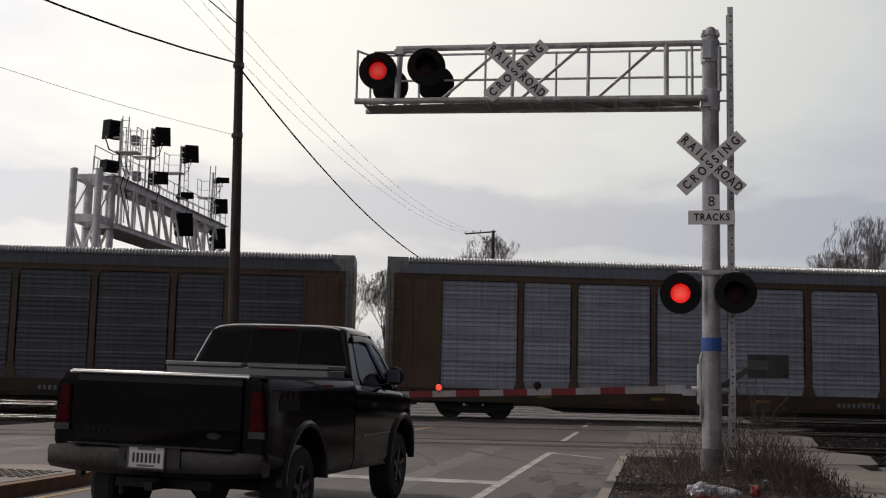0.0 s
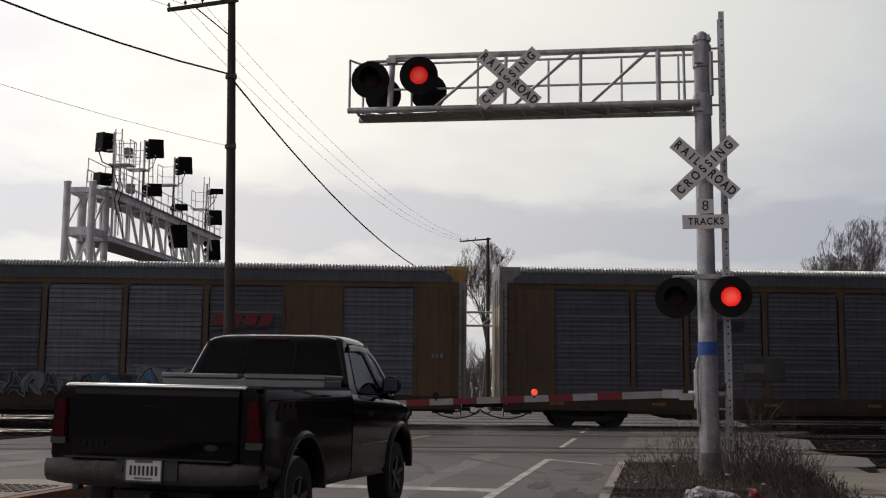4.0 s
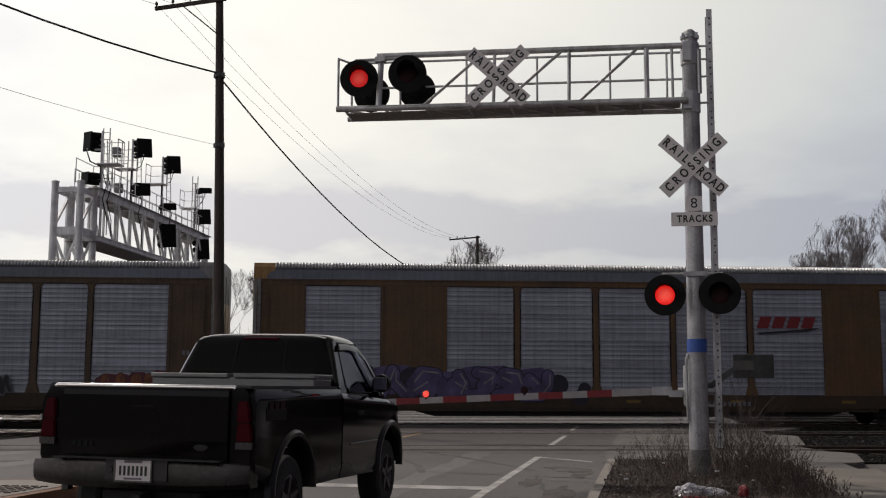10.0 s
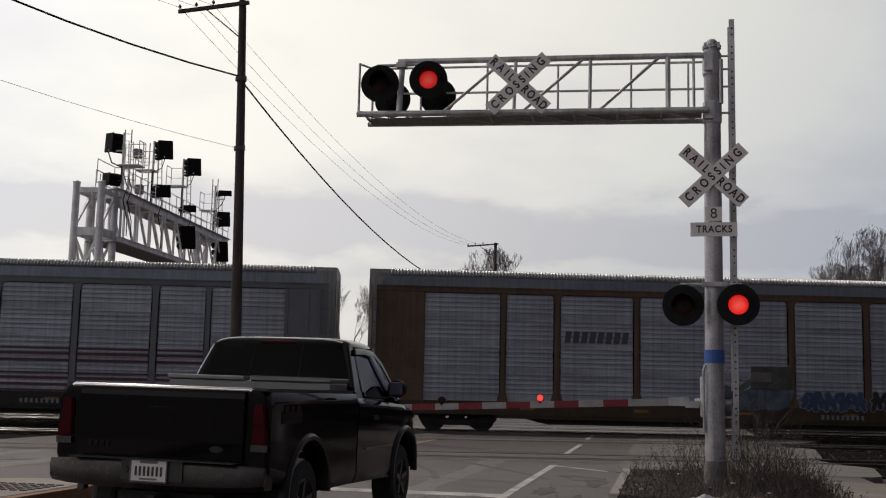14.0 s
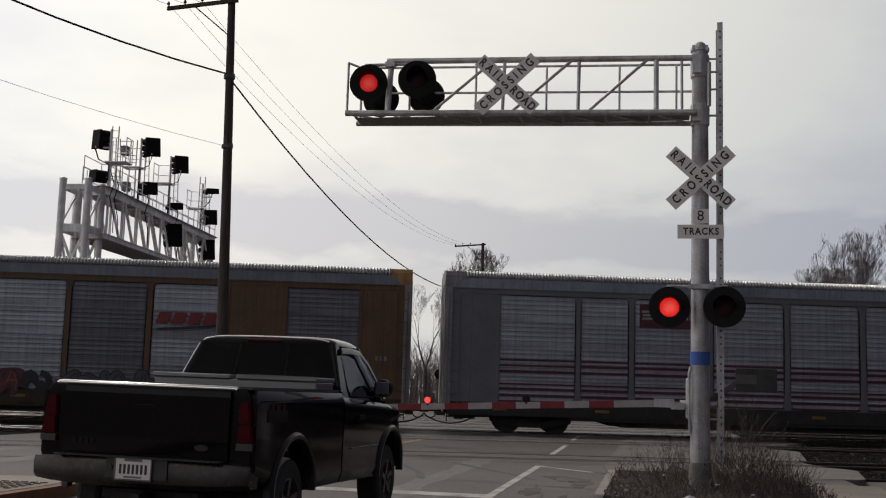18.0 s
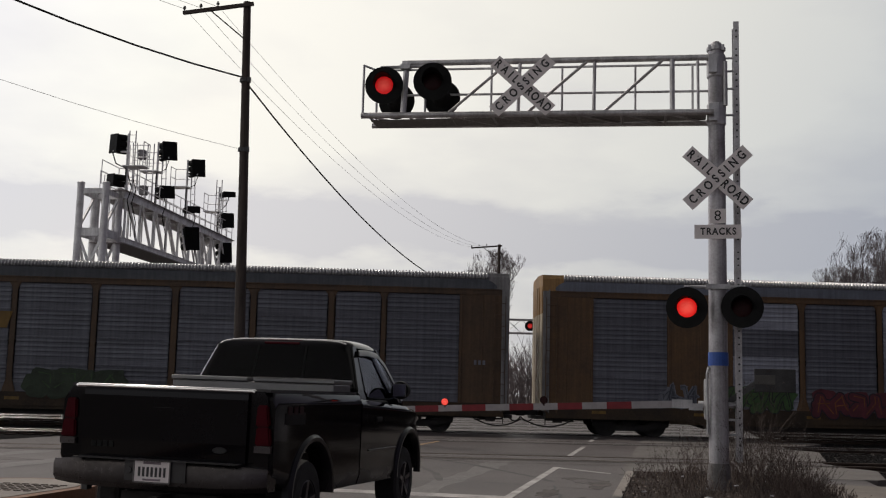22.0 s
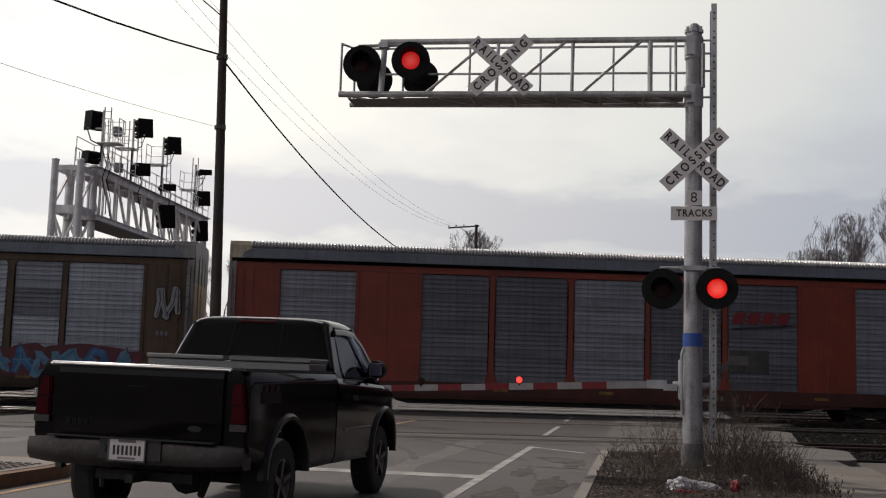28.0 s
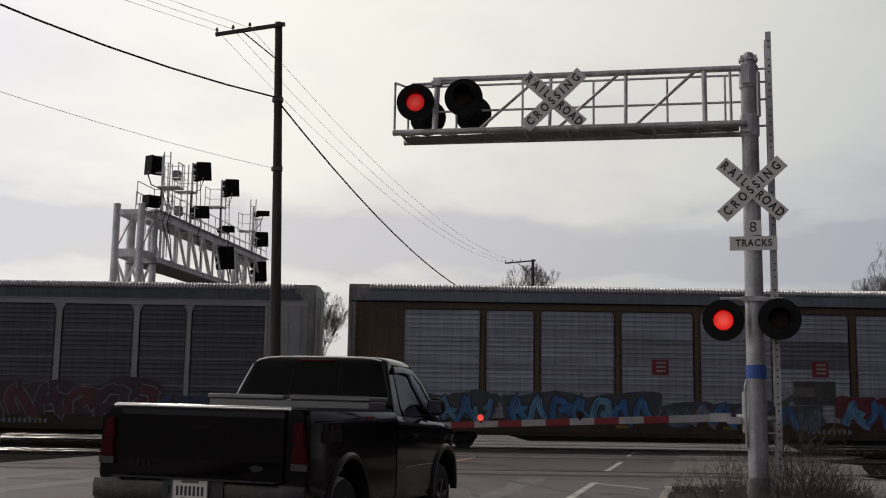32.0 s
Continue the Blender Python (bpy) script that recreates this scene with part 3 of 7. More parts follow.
# a wheel-polished lane pair, a darker patch and pot-hole scars
for a0, w in ((-4.75, 0.55), (-2.75, 0.55), (-8.2 - 2.2, 0.6), (-12.2, 0.6)):
    ribbon([(a0 + 0.03 * math.sin(b), b) for b in np.linspace(14.0, 24.0, 18)], w, WORN_P, "wheel_lane", "slightly paler polished wheel lane in the asphalt", 0.0025)
for a, b, w, h in ((-2.2, 12.2, 0.8, 0.6), (-9.8, 14.2, 1.2, 0.8), (-3.6, 23.6, 0.9, 0.35), (-0.6, 19.2, 0.5, 0.9), (-11.5, 19.0, 1.4, 0.7), (1.2, 21.6, 1.1, 0.4)):
    bm = bmesh.new()
    n = 14
    pts = [rd(a + w * (1 + 0.3 * rk.uniform(-1, 1)) / 2 * math.cos(2 * math.pi * i / n), b + h * (1 + 0.3 * rk.uniform(-1, 1)) / 2 * math.sin(2 * math.pi * i / n)) for i in range(n)]
    prism(bm, [(p.x, p.y) for p in pts], 0.0, 0.0055 if a > 0 else 0.004, "z")
    tagged(link_mesh("asphalt_patch", bm, PATCH), "darker repaired patch in the asphalt", "road surface", kind="structure")
# ---- crossing signal: mast, cantilever, signs and lamps ----
FLASH = []  # (glowing lens, its resting matrix, first or second phase)


def crossbuck(parent, x, z, y):
    b = 1.22
    for k, (ang, yy) in enumerate(((-43, y), (43, y - 0.02))):
        m = pose(x, yy, z, 90, 0, 0) @ Matrix.Rotation(radians(ang), 4, "Z")
        bm = bmesh.new()
        box(bm, (0, 0, 0), (b, 0.225, 0.006), bevel=0.002)
        bmesh.ops.transform(bm, matrix=m, verts=bm.verts)
        blade = part("crossbuck_blade", bm, SIGN_W, parent, "white crossbuck blade with black lettering")
        up = m @ Matrix.Translation((0, 0, 0.005))
        if k == 0:
            letters("lettering", "RAIL", 0.185, up @ Matrix.Translation((-0.345, 0, 0)), SIGN_K, blade, spread=1.75, narrow=0.8)
            letters("lettering", "ROAD", 0.185, up @ Matrix.Translation((0.345, 0, 0)), SIGN_K, blade, spread=1.3, narrow=0.8)
        else:
            letters("lettering", "CROSSING", 0.185, up, SIGN_K, blade, spread=1.72, narrow=0.8)
    for sx, sz in ((-0.3, 0.33), (0.3, 0.33), (0, 0), (-0.3, -0.3), (0.3, -0.3)):
        bm = bmesh.new()
        rod(bm, (x + sx * 0.95, y - 0.03, z + sz), (x + sx * 0.95, y + 0.02, z + sz), 0.012, seg=6)
        part("sign_bolt", bm, GALV, parent)


def flasher(parent, c, phase, lit, facing=(0, -1, 0), yaw=0.0, working=True):
    """A black round target with a hooded red lens; the lit core slides forward in its housing to show."""
    f = Matrix.Rotation(radians(yaw), 3, "Z") @ Vector(facing)
    c = Vector(c)
    bm = bmesh.new()
    disc_profile(bm, [(-0.01, 0.305), (0.0, 0.31), (0.012, 0.31), (0.014, 0.15), (-0.012, 0.15)], c, f, 28)
    target = part("target", bm, BLACK, parent, "round black target board")
    bm = bmesh.new()
    disc_profile(bm, [(-0.2, 0.08), (-0.18, 0.12), (-0.02, 0.165), (0.004, 0.165), (0.004, 0.15), (-0.02, 0.15), (-0.06, 0.11)], c, f, 20)
    part("housing", bm, BLACK, target)
    # hood: an open half tube above the lens
    bm = bmesh.new()
    m = Matrix.Translation(c) @ f.to_track_quat("-Y", "Z").to_matrix().to_4x4()
    n = 16
    for rr, flip in ((0.165, 0), (0.158, 1)):
        a = [bm.verts.new(m @ Vector((rr * math.cos(radians(-10 + 200 * i / n)), 0.0, rr * math.sin(radians(-10 + 200 * i / n))))) for i in range(n + 1)]
        b = [bm.verts.new(m @ Vector((rr * math.cos(radians(-10 + 200 * i / n)), -0.28 + 0.16 * abs(i / n - 0.5) * 2, rr * math.sin(radians(-10 + 200 * i / n)) - 0.01))) for i in range(n + 1)]
        for i in range(n):
            q = (a[i], a[i + 1], b[i + 1], b[i])
            bm.faces.new(q if flip else q[::-1])
    part("hood", bm, BLACK, target)
    bm = bmesh.new()
    disc_profile(bm, [(0.0, 0.148), (0.012, 0.12), (0.02, 0.07), (0.022, 0.01)], c, f, 24)
    part("lens", bm, LENS_OFF, target, "dark red unlit lens", True)
    if working:
        bm = bmesh.new()
        disc_profile(bm, [(-0.001, 0.146), (0.0, 0.147), (0.012, 0.12), (0.02, 0.07), (0.022, 0.01)], (0, 0, 0), f, 24)
        core = part("lamp_core", bm, lit, target, "glowing red lamp core", True)
        FLASH.append((core, c + f * 0.008, c - f * 0.04, phase))
    return target


MAST = pose(4.24, 16.6, 0, 0, 0, -11.86)
mast = thing("crossing_signal", MAST, "cantilevered railway crossing signal with crossbucks and red flashing lamps", "crossing signal")
bm = bmesh.new()
rod(bm, (0, 0, 0.05), (0, 0, 6.82), 0.148, 0.122, 20)
part("mast", bm, mat("stained_mast_aluminium", (0.44, 0.43, 0.45), 0.45, 0.4, 0.3, 1.6, 0.1, 30, tint=(0.20, 0.18, 0.185), streak=0.35), mast, "round grey stained aluminium mast", True)
bm = bmesh.new()
disc_profile(bm, [(0.0, 0.21), (0.04, 0.21), (0.05, 0.185), (0.25, 0.17), (0.40, 0.158), (0.42, 0.15)], (0, 0, 0.06), (0, 0, 1), 16)
part("base_flare", bm, mat("dull_cast_base", (0.17, 0.158, 0.158), 0.7, 0.2, 0.3, 5, 0.2, 40), mast, "dull flared cast base", True)
bm = bmesh.new()
disc_profile(bm, [(0, 0.145), (0.05, 0.145), (0.06, 0.10), (0.12, 0.085), (0.15, 0.05)], (0, 0, 6.8), (0, 0, 1), 14)
for k in range(4):
    a = radians(45 + 90 * k)
    box(bm, (0.14 * math.cos(a), 0.14 * math.sin(a), 6.83), (0.045, 0.04, 0.09))
part("mast_cap", bm, GALV, mast, "cap and clamp bolts on the mast")
for z, h in ((6.55, 0.36), (5.78, 0.34)):
    bm = bmesh.new()
    disc_profile(bm, [(0, 0.138), (0.02, 0.145), (h - 0.02, 0.145), (h, 0.138)], (0, 0, z - h / 2), (0, 0, 1), 14)
    box(bm, (-0.06, -0.18, z), (0.12, 0.1, h * 0.8))
    part("clamp", bm, GALV, mast, "bolted clamp collar")
RISE = 0.016
lz = lambda x, z: z - x * RISE
for nm, y, z, x0, r in (("bottom_chord", -0.27, 5.76, -5.62, 0.05), ("bottom_chord", 0.42, 5.76, -5.62, 0.045), ("top_chord", -0.08, 6.68, -5.0, 0.05)):
    bm = bmesh.new()
    rod(bm, (x0, y, lz(x0, z)), (-0.05, y, z), r, seg=10)
    part(nm, bm, ALU, mast, "", True)
n = 9
for i in range(n):
    x = -5.5 + 5.4 * i / (n - 1)
    bm = bmesh.new()
    rod(bm, (x, -0.27, lz(x, 5.75)), (x, 0.42, lz(x, 5.75)), 0.024, seg=6)
    part("cross_brace", bm, ALU, mast)
    if i < n - 1:
        bm = bmesh.new()
        rod(bm, (x, -0.27, lz(x, 5.74)), (x + 0.675, 0.42, lz(x, 5.74)), 0.018, seg=6)
        part("cross_brace", bm, ALU, mast)
bm = bmesh.new()
prism(bm, [(-0.12, lz(0, 5.795)), (0.36, lz(0, 5.795)), (0.36, lz(0, 5.81)), (-0.12, lz(0, 5.81))], -5.5, -0.15, "x")
part("walkway", bm, mat("walkway_grating", (0.30, 0.29, 0.28), 0.6, 0.5, 0.3, 30, 0.5, 120), mast, "grated walkway between the chords")
for x, r in ((-4.93, 0.05), (-3.06, 0.028), (-1.87, 0.028), (-0.67, 0.04), (-0.28, 0.022)):
    bm = bmesh.new()
    rod(bm, (x, -0.25, lz(x, 5.76)), (x, -0.08, lz(x, 6.68)), r, seg=8)
    part("truss_post", bm, ALU, mast)
for x0, x1 in ((-4.2, -3.25), (-2.92, -1.98), (-1.72, -0.8)):
    bm = bmesh.new()
    rod(bm, (x0, -0.25, lz(x0, 5.78)), (x1, -0.09, lz(x1, 6.66)), 0.024, seg=8)
    part("truss_diagonal", bm, ALU, mast)
for x in (-5.56, -4.72, -3.6, -2.43, -1.25, -0.35):
    bm = bmesh.new()
    rod(bm, (x, 0.42, lz(x, 5.76)), (x, 0.42, lz(x, 6.72)), 0.02, seg=6)
    part("rail_post", bm, ALU, mast)
for z in (6.72, 6.28):
    bm = bmesh.new()
    rod(bm, (-5.56, 0.42, lz(-5.56, z)), (0.1, 0.42, z), 0.02, seg=6)
    part("hand_rail", bm, ALU, mast)
bm = bmesh.new()
rod(bm, (-5.6, -0.27, lz(-5.6, 5.76)), (-5.6, -0.27, lz(-5.6, 6.6)), 0.02, seg=6)
rod(bm, (-5.6, -0.27, lz(-5.6, 6.6)), (-5.56, 0.42, lz(-5.56, 6.72)), 0.02, seg=6)
part("end_rail", bm, ALU, mast)
crossbuck(mast, -2.98, 6.245, -0.36)
crossbuck(mast, 0.0, 4.755, -0.2)
# number plate and TRACKS plate
bm = bmesh.new()
box(bm, (0, -0.17, 4.17), (0.24, 0.006, 0.22))
pl = part("number_plate", bm, SIGN_W, mast, "small white plate with a black figure")
letters("lettering", "8", 0.22, pose(0, -0.175, 4.17, 90), SIGN_K, pl, bold=0.0)
bm = bmesh.new()
box(bm, (0, -0.18, 3.93), (0.69, 0.006, 0.215), bevel=0.003)
pl = part("tracks_plate", bm, SIGN_W, mast, "white rectangular plate with black lettering")
letters("lettering", "TRACKS", 0.148, pose(0.005, -0.186, 3.93, 90), SIGN_K, pl, spread=1.2, narrow=0.85)
# lamps on the mast and their arm
bm = bmesh.new()
rod(bm, (-0.5, -0.1, 3.1), (0.4, -0.1, 3.1), 0.025, seg=8)
rod(bm, (-0.48, -0.1, 3.1), (-0.48, -0.1, 2.9), 0.025, seg=8)
rod(bm, (0.36, -0.1, 3.1), (0.36, -0.1, 2.9), 0.025, seg=8)
box(bm, (0, -0.12, 3.1), (0.36, 0.12, 0.07))
part("lamp_arm", bm, GALV, mast)
flasher(mast, (-0.46, -0.2, 2.775), 0, LENS_ON, yaw=-4)
flasher(mast, (0.345, -0.2, 2.79), 1, LENS_ON, yaw=-4)
# cantilever lamps, one pair towards the camera and one away
bm = bmesh.new()
rod(bm, (-5.35, -0.15, 6.68), (-4.45, -0.15, 6.68), 0.028, seg=8)
box(bm, (-4.93, -0.13, 6.68), (0.16, 0.14, 0.08))
part("lamp_arm", bm, GALV, mast)
flasher(mast, (-5.24, -0.32, 6.33), 0, LENS_FAR, yaw=8)
flasher(mast, (-4.44, -0.32, 6.37), 1, LENS_FAR, yaw=8)
flasher(mast, (-5.22, 0.45, 6.27), 0, LENS_FAR, facing=(0, 1, 0), working=False)
flasher(mast, (-4.44, 0.45, 6.30), 1, LENS_FAR, facing=(0, 1, 0), working=False)
# ladder seen edge-on
LX = 0.31
for y in (0.1, 0.48):
    bm = bmesh.new()
    box(bm, (LX, y, 3.9), (0.085, 0.03, 6.8))
    lr = part("ladder_rail", bm, ALU, mast, "perforated ladder side rail")
    if y < 0.2:
        for i in range(33):
            bm = bmesh.new()
            rod(bm, (LX, y - 0.017, 0.65 + i * 0.2), (LX, y - 0.012, 0.65 + i * 0.2), 0.014, seg=8)
            part("hole", bm, BLACK, lr)
for i in range(17):
    bm = bmesh.new()
    z = 0.75 + i * 0.4
    rod(bm, (LX, 0.075, z), (LX, 0.5, z), 0.018, seg=8)
    part("rung", bm, STEEL_D, mast)
for z in (6.71, 6.5, 6.22, 5.8, 1.12, 0.9):
    bm = bmesh.new()
    rod(bm, (0.1, 0.1, z), (LX - 0.02, 0.1, z), 0.018, seg=6)
    part("ladder_bracket", bm, GALV, mast)
# blue band, conduit, junction box
bm = bmesh.new()
disc_profile(bm, [(0, 0.15), (0.2, 0.149)], (0, 0, 1.92), (0, 0, 1), 20)
part("blue_band", bm, BLUE_TAPE, mast, "blue band round the mast")
bm = bmesh.new()
hose(bm, [(-0.16, -0.06, 0.9), (-0.17, -0.06, 1.8), (-0.14, -0.06, 1.9)], 0.022)
part("conduit", bm, GALV, mast)
bm = bmesh.new()
rod(bm, (0.13, -0.1, 5.9), (0.13, -0.1, 6.6), 0.035, seg=8)
part("conduit", bm, GALV, mast)

# ---- crossing gate ----
gate = thing("crossing_gate", pose(4.24, 16.75, 0, 0, 0, -11.86), "lowered crossing gate arm in red and white stripes with red lamps", "crossing gate")
GA, GB = Vector((-0.5, -0.05, 1.336)), Vector((-6.9, -0.05, 1.055))
gdir = (GB - GA).normalized()
x = 0.0
k = 0
while x < 6.3:
    w = 0.376 if k else 0.755
    bm = bmesh.new()
    p, q = GA + gdir * x, GA + gdir * (x + w)
    beam(bm, p, q, 0.108 - 0.003 * x, 0.03, up=(0, 1, 0))
    part("arm_stripe", bm, RED_RE if k % 2 else WHITE_RE, gate, "red reflective stripe" if k % 2 else "white reflective stripe")
    x += w
    k += 1
for d, ph in ((2.1, 1), (3.66, 0), (6.0, 2)):
    p = GA + gdir * d + Vector((0, 0, 0.1))
    bm = bmesh.new()
    disc_profile(bm, [(-0.03, 0.06), (0.02, 0.062), (0.025, 0.05)], p, (0, -1, 0), 14)
    box(bm, p + Vector((0, 0.0, -0.05)), (0.03, 0.03, 0.07))
    lamp = part("gate_lamp", bm, LENS_OFF, gate, "small red lamp on the gate arm")
    bm = bmesh.new()
    disc_profile(bm, [(0.0, 0.052), (0.012, 0.045), (0.018, 0.02)], (0, 0, 0), (0, -1, 0), 14)
    core = part("lamp_core", bm, LENS_ON, lamp, "glowing red lamp core", True)
    FLASH.append((core, p + Vector((0, -0.027, 0)), p + Vector((0, 0.0, 0)), ph))
bm = bmesh.new()
box(bm, (-0.5, -0.05, 1.34), (0.3, 0.05, 0.13))
box(bm, (-0.3, -0.05, 1.3), (0.2, 0.1, 0.1))
part("arm_bracket", bm, GALV, gate, "bolted grey arm bracket")
bm = bmesh.new()
box(bm, (-0.02, 0.16, 1.42), (0.30, 0.42, 0.62), bevel=0.03)
rod(bm, (-0.26, 0.1, 1.34), (0.3, 0.1, 1.34), 0.05, seg=10)
part("mechanism_box", bm, GALV, gate, "grey cast gate mechanism box")
bm = bmesh.new()
beam(bm, (0.15, 0.1, 1.36), (0.6, 0.12, 1.68), 0.09, 0.03, up=(0, 1, 0))
part("counterweight_arm", bm, STEEL_D, gate)
bm = bmesh.new()
box(bm, (0.87, 0.12, 1.72), (0.60, 0.05, 0.35), bevel=0.008)
cw = part("counterweight", bm, mat("grey_weight_paint", (0.045, 0.043, 0.046), 0.6, 0.1, 0.3, 5, streak=0.3), gate, "flat grey counterweight plate")
bm = bmesh.new()
box(bm, (0.72, 0.088, 1.73), (0.30, 0.008, 0.14), bevel=0.003)
box(bm, (0.72, 0.082, 1.73), (0.2, 0.008, 0.05))
part("cast_label", bm, mat("worn_cast_label", (0.085, 0.08, 0.075), 0.6), cw, "pale worn cast label")
# ---- utility poles and wires ----
def utility_pole(base, lean, height, arm, turn, label):
    t = thing("utility_pole", Matrix.Translation(base) @ Matrix.Rotation(radians(lean), 4, "Y"), label, "utility pole", "utility poles along the road")
    bm = bmesh.new()
    rings = []
    for i in range(9):
        f = i / 8
        r = 0.20 - 0.075 * f
        rings.append([(r * math.cos(a) + 0.02 * math.sin(3 * f), r * math.sin(a), height * f) for a in [2 * math.pi * k / 12 for k in range(12)]])
    loft(bm, rings)
    part("shaft", bm, WOOD_POLE, t, "dark weathered wooden shaft", True)
    bm = bmesh.new()
    d = Vector((-math.cos(turn), math.sin(turn), 0))
    z = height - 0.12
    beam(bm, d * -0.25 + Vector((0, -0.14, z)), d * arm + Vector((0, -0.14, z - 0.22)), 0.10, 0.12)
    part("crossarm", bm, WOOD_POLE, t, "one-sided wooden crossarm")
    bm = bmesh.new()
    beam(bm, d * (arm * 0.55) + Vector((0, -0.14, z - 0.2)), Vector((0, -0.14, z - 1.25)), 0.04, 0.04)
    part("arm_brace", bm, WOOD_POLE, t)
    for f in (0.98, 0.72, 0.45):
        bm = bmesh.new()
        p = d * (arm * f) + Vector((0, -0.14, z - 0.2 * f))
        disc_profile(bm, [(0, 0.02), (0.1, 0.02), (0.11, 0.05), (0.16, 0.055), (0.19, 0.035), (0.22, 0.03)], p, (0, 0, 1), 8)
        part("insulator", bm, STEEL_D, t, "pin insulator")
    for zz in (height * 0.81, height * 0.645):
        bm = bmesh.new()
        disc_profile(bm, [(-0.06, 0.19), (0.06, 0.19)], (0, 0, zz), (0, 0, 1), 10)
        box(bm, (0.14, -0.1, zz), (0.12, 0.12, 0.16))
        part("wire_clamp", bm, STEEL_D, t)
    return t


P1, H1 = Vector((-6.36, 36.0, 0)), 14.4
P2, H2 = Vector((5.25, 95.0, 0)), 14.4
utility_pole(P1, -1.4, H1, 2.2, 0.12, "tall dark wooden utility pole with a one-sided crossarm")
utility_pole(P2, 0, H2, 2.45, 0.12, "far wooden utility pole with a one-sided crossarm")


def wire(a, b, sag, r, material, label):
    bm = bmesh.new()
    hose(bm, bend(a, b, sag, 20), r, 5)
    return tagged(link_mesh("overhead_wire", bm, material), label, "wire", "overhead wires")


P0 = P1 + Vector((-0.68, -1.0, 0)) * 38
top1 = P1 + Vector((-0.33, 0, 0))
wire(top1 + Vector((0.03, 0, 11.65)), P2 + Vector((0, 0, 10.5)), 2.5, 0.032, WIRE, "thick black overhead cable")
wire(top1 + Vector((0.03, 0, 11.75)), P0 + Vector((-0.6, 0, 23.5)), 3.75, 0.032, WIRE, "thick black overhead cable")
for dx, dz in ((-2.15, 14.1), (-1.6, 14.15), (-1.0, 14.2)):
    wire(P1 + Vector((dx - 0.3, 0, dz)), P2 + Vector((dx, 0, dz)), 1.7, 0.007, WIRE_L, "thin bare overhead wire")
    wire(P1 + Vector((dx - 0.3, 0, dz)), P0 + Vector((dx, 0, dz)), 0.5, 0.007, WIRE_L, "thin bare overhead wire")
wire(top1 + Vector((0.05, 0, 9.3)), P0 + Vector((-0.6, 0, 17.0)), 2.25, 0.007, WIRE_L, "thin bare overhead wire")
# ---- autorack train ----
BODY, PITCH, HALF = 27.8, 29.06, 1.5
PANEL_Z0, PANEL_Z1 = 1.1, 5.03
WIDE = ((.067, .166), (.253, .342), (.351, .447), (.456, .551), (.559, .655), (.664, .759), (.838, .932))
CLOSE = ((.073, .173), (.181, .244), (.253, .350), (.359, .454), (.463, .557), (.567, .659), (.669, .761), (.771, .831), (.839, .935))

YELLOW = mat("weathered_yellow_paint", (0.112, 0.059, 0.022), 0.6, 0, 0.22, 0.7, 0.1, 12, tint=(0.058, 0.034, 0.021), streak=0.22)
YELLOW_D = mat("dirty_yellow_paint", (0.086, 0.048, 0.023), 0.65, 0, 0.25, 0.7, 0.1, 12, tint=(0.052, 0.033, 0.022), streak=0.22)
ORANGE = mat("orange_red_paint", (0.215, 0.033, 0.015), 0.5, 0, 0.14, 0.5, 0.1, 12, tint=(0.12, 0.022, 0.012), streak=0.12)
SILVER = mat("grey_car_paint", (0.128, 0.132, 0.148), 0.5, 0.2, 0.15, 0.6, 0.1, 12)
WHITEP = mat("faded_white_paint", (0.30, 0.295, 0.30), 0.6, 0, 0.15, 0.8, 0.1, 12)
END_CREAM = mat("cream_end_paint", (0.52, 0.46, 0.36), 0.6, 0, 0.12, 0.9, 0.1, 12, tint=(0.30, 0.23, 0.16), streak=0.3)
# the cars' yellow over again, brighter in colour for the sunlit ends
END_YELLOW_LIT = mat("sunlit_yellow_end_paint", (0.36, 0.205, 0.07), 0.6, 0, 0.2, 0.9, 0.1, 12, tint=(0.20, 0.115, 0.05), streak=0.3)
ROOF = mat("galvanised_roof", (0.42, 0.415, 0.43), 0.36, 0.65, 0.15, 0.8, 0.1, 20)
FASCIA = mat("galvanised_fascia", (0.16, 0.175, 0.215), 0.5, 0.3, 0.2, 0.5, 0.1, 10, stretch=(0.6, 1, 1.6), streak=0.2)
FASCIA_D = mat("sooty_fascia", (0.085, 0.092, 0.108), 0.6, 0.2, 0.25, 0.5, 0.1, 10, stretch=(0.6, 1, 1.6), streak=0.25)
PANEL_L = mat("bright_panel_steel", (0.300, 0.312, 0.365), 0.45, 0.4, 0.28, 0.9, 0.05, 14, stretch=(0.25, 1, 3.0), rnd=0.13, streak=0.16, cols=0.30)
PANEL_N = mat("dull_panel_steel", (0.215, 0.224, 0.262), 0.48, 0.35, 0.28, 0.9, 0.05, 14, stretch=(0.25, 1, 3.0), rnd=0.13, streak=0.16, cols=0.30)
PANEL_M = mat("grey_panel_steel", (0.128, 0.132, 0.158), 0.5, 0.35, 0.28, 0.9, 0.05, 14, stretch=(0.25, 1, 3.0), rnd=0.15, streak=0.18, cols=0.30)
PANEL_D = mat("grimy_panel_steel", (0.080, 0.078, 0.095), 0.6, 0.25, 0.25, 0.9, 0.05, 14, stretch=(0.25, 1, 3.0), rnd=0.12, streak=0.18, cols=0.30)
CORNER = mat("galvanised_corner", (0.23, 0.225, 0.225), 0.5, 0.3, 0.3, 0.8, 0.1, 14, streak=0.3)
# seam strips of the darkest panels, paler than the panels
STRIP = mat("pale_strip_steel", (0.17, 0.172, 0.19), 0.5, 0.35, 0.35, 0.9, 0.05, 14, streak=0.25)
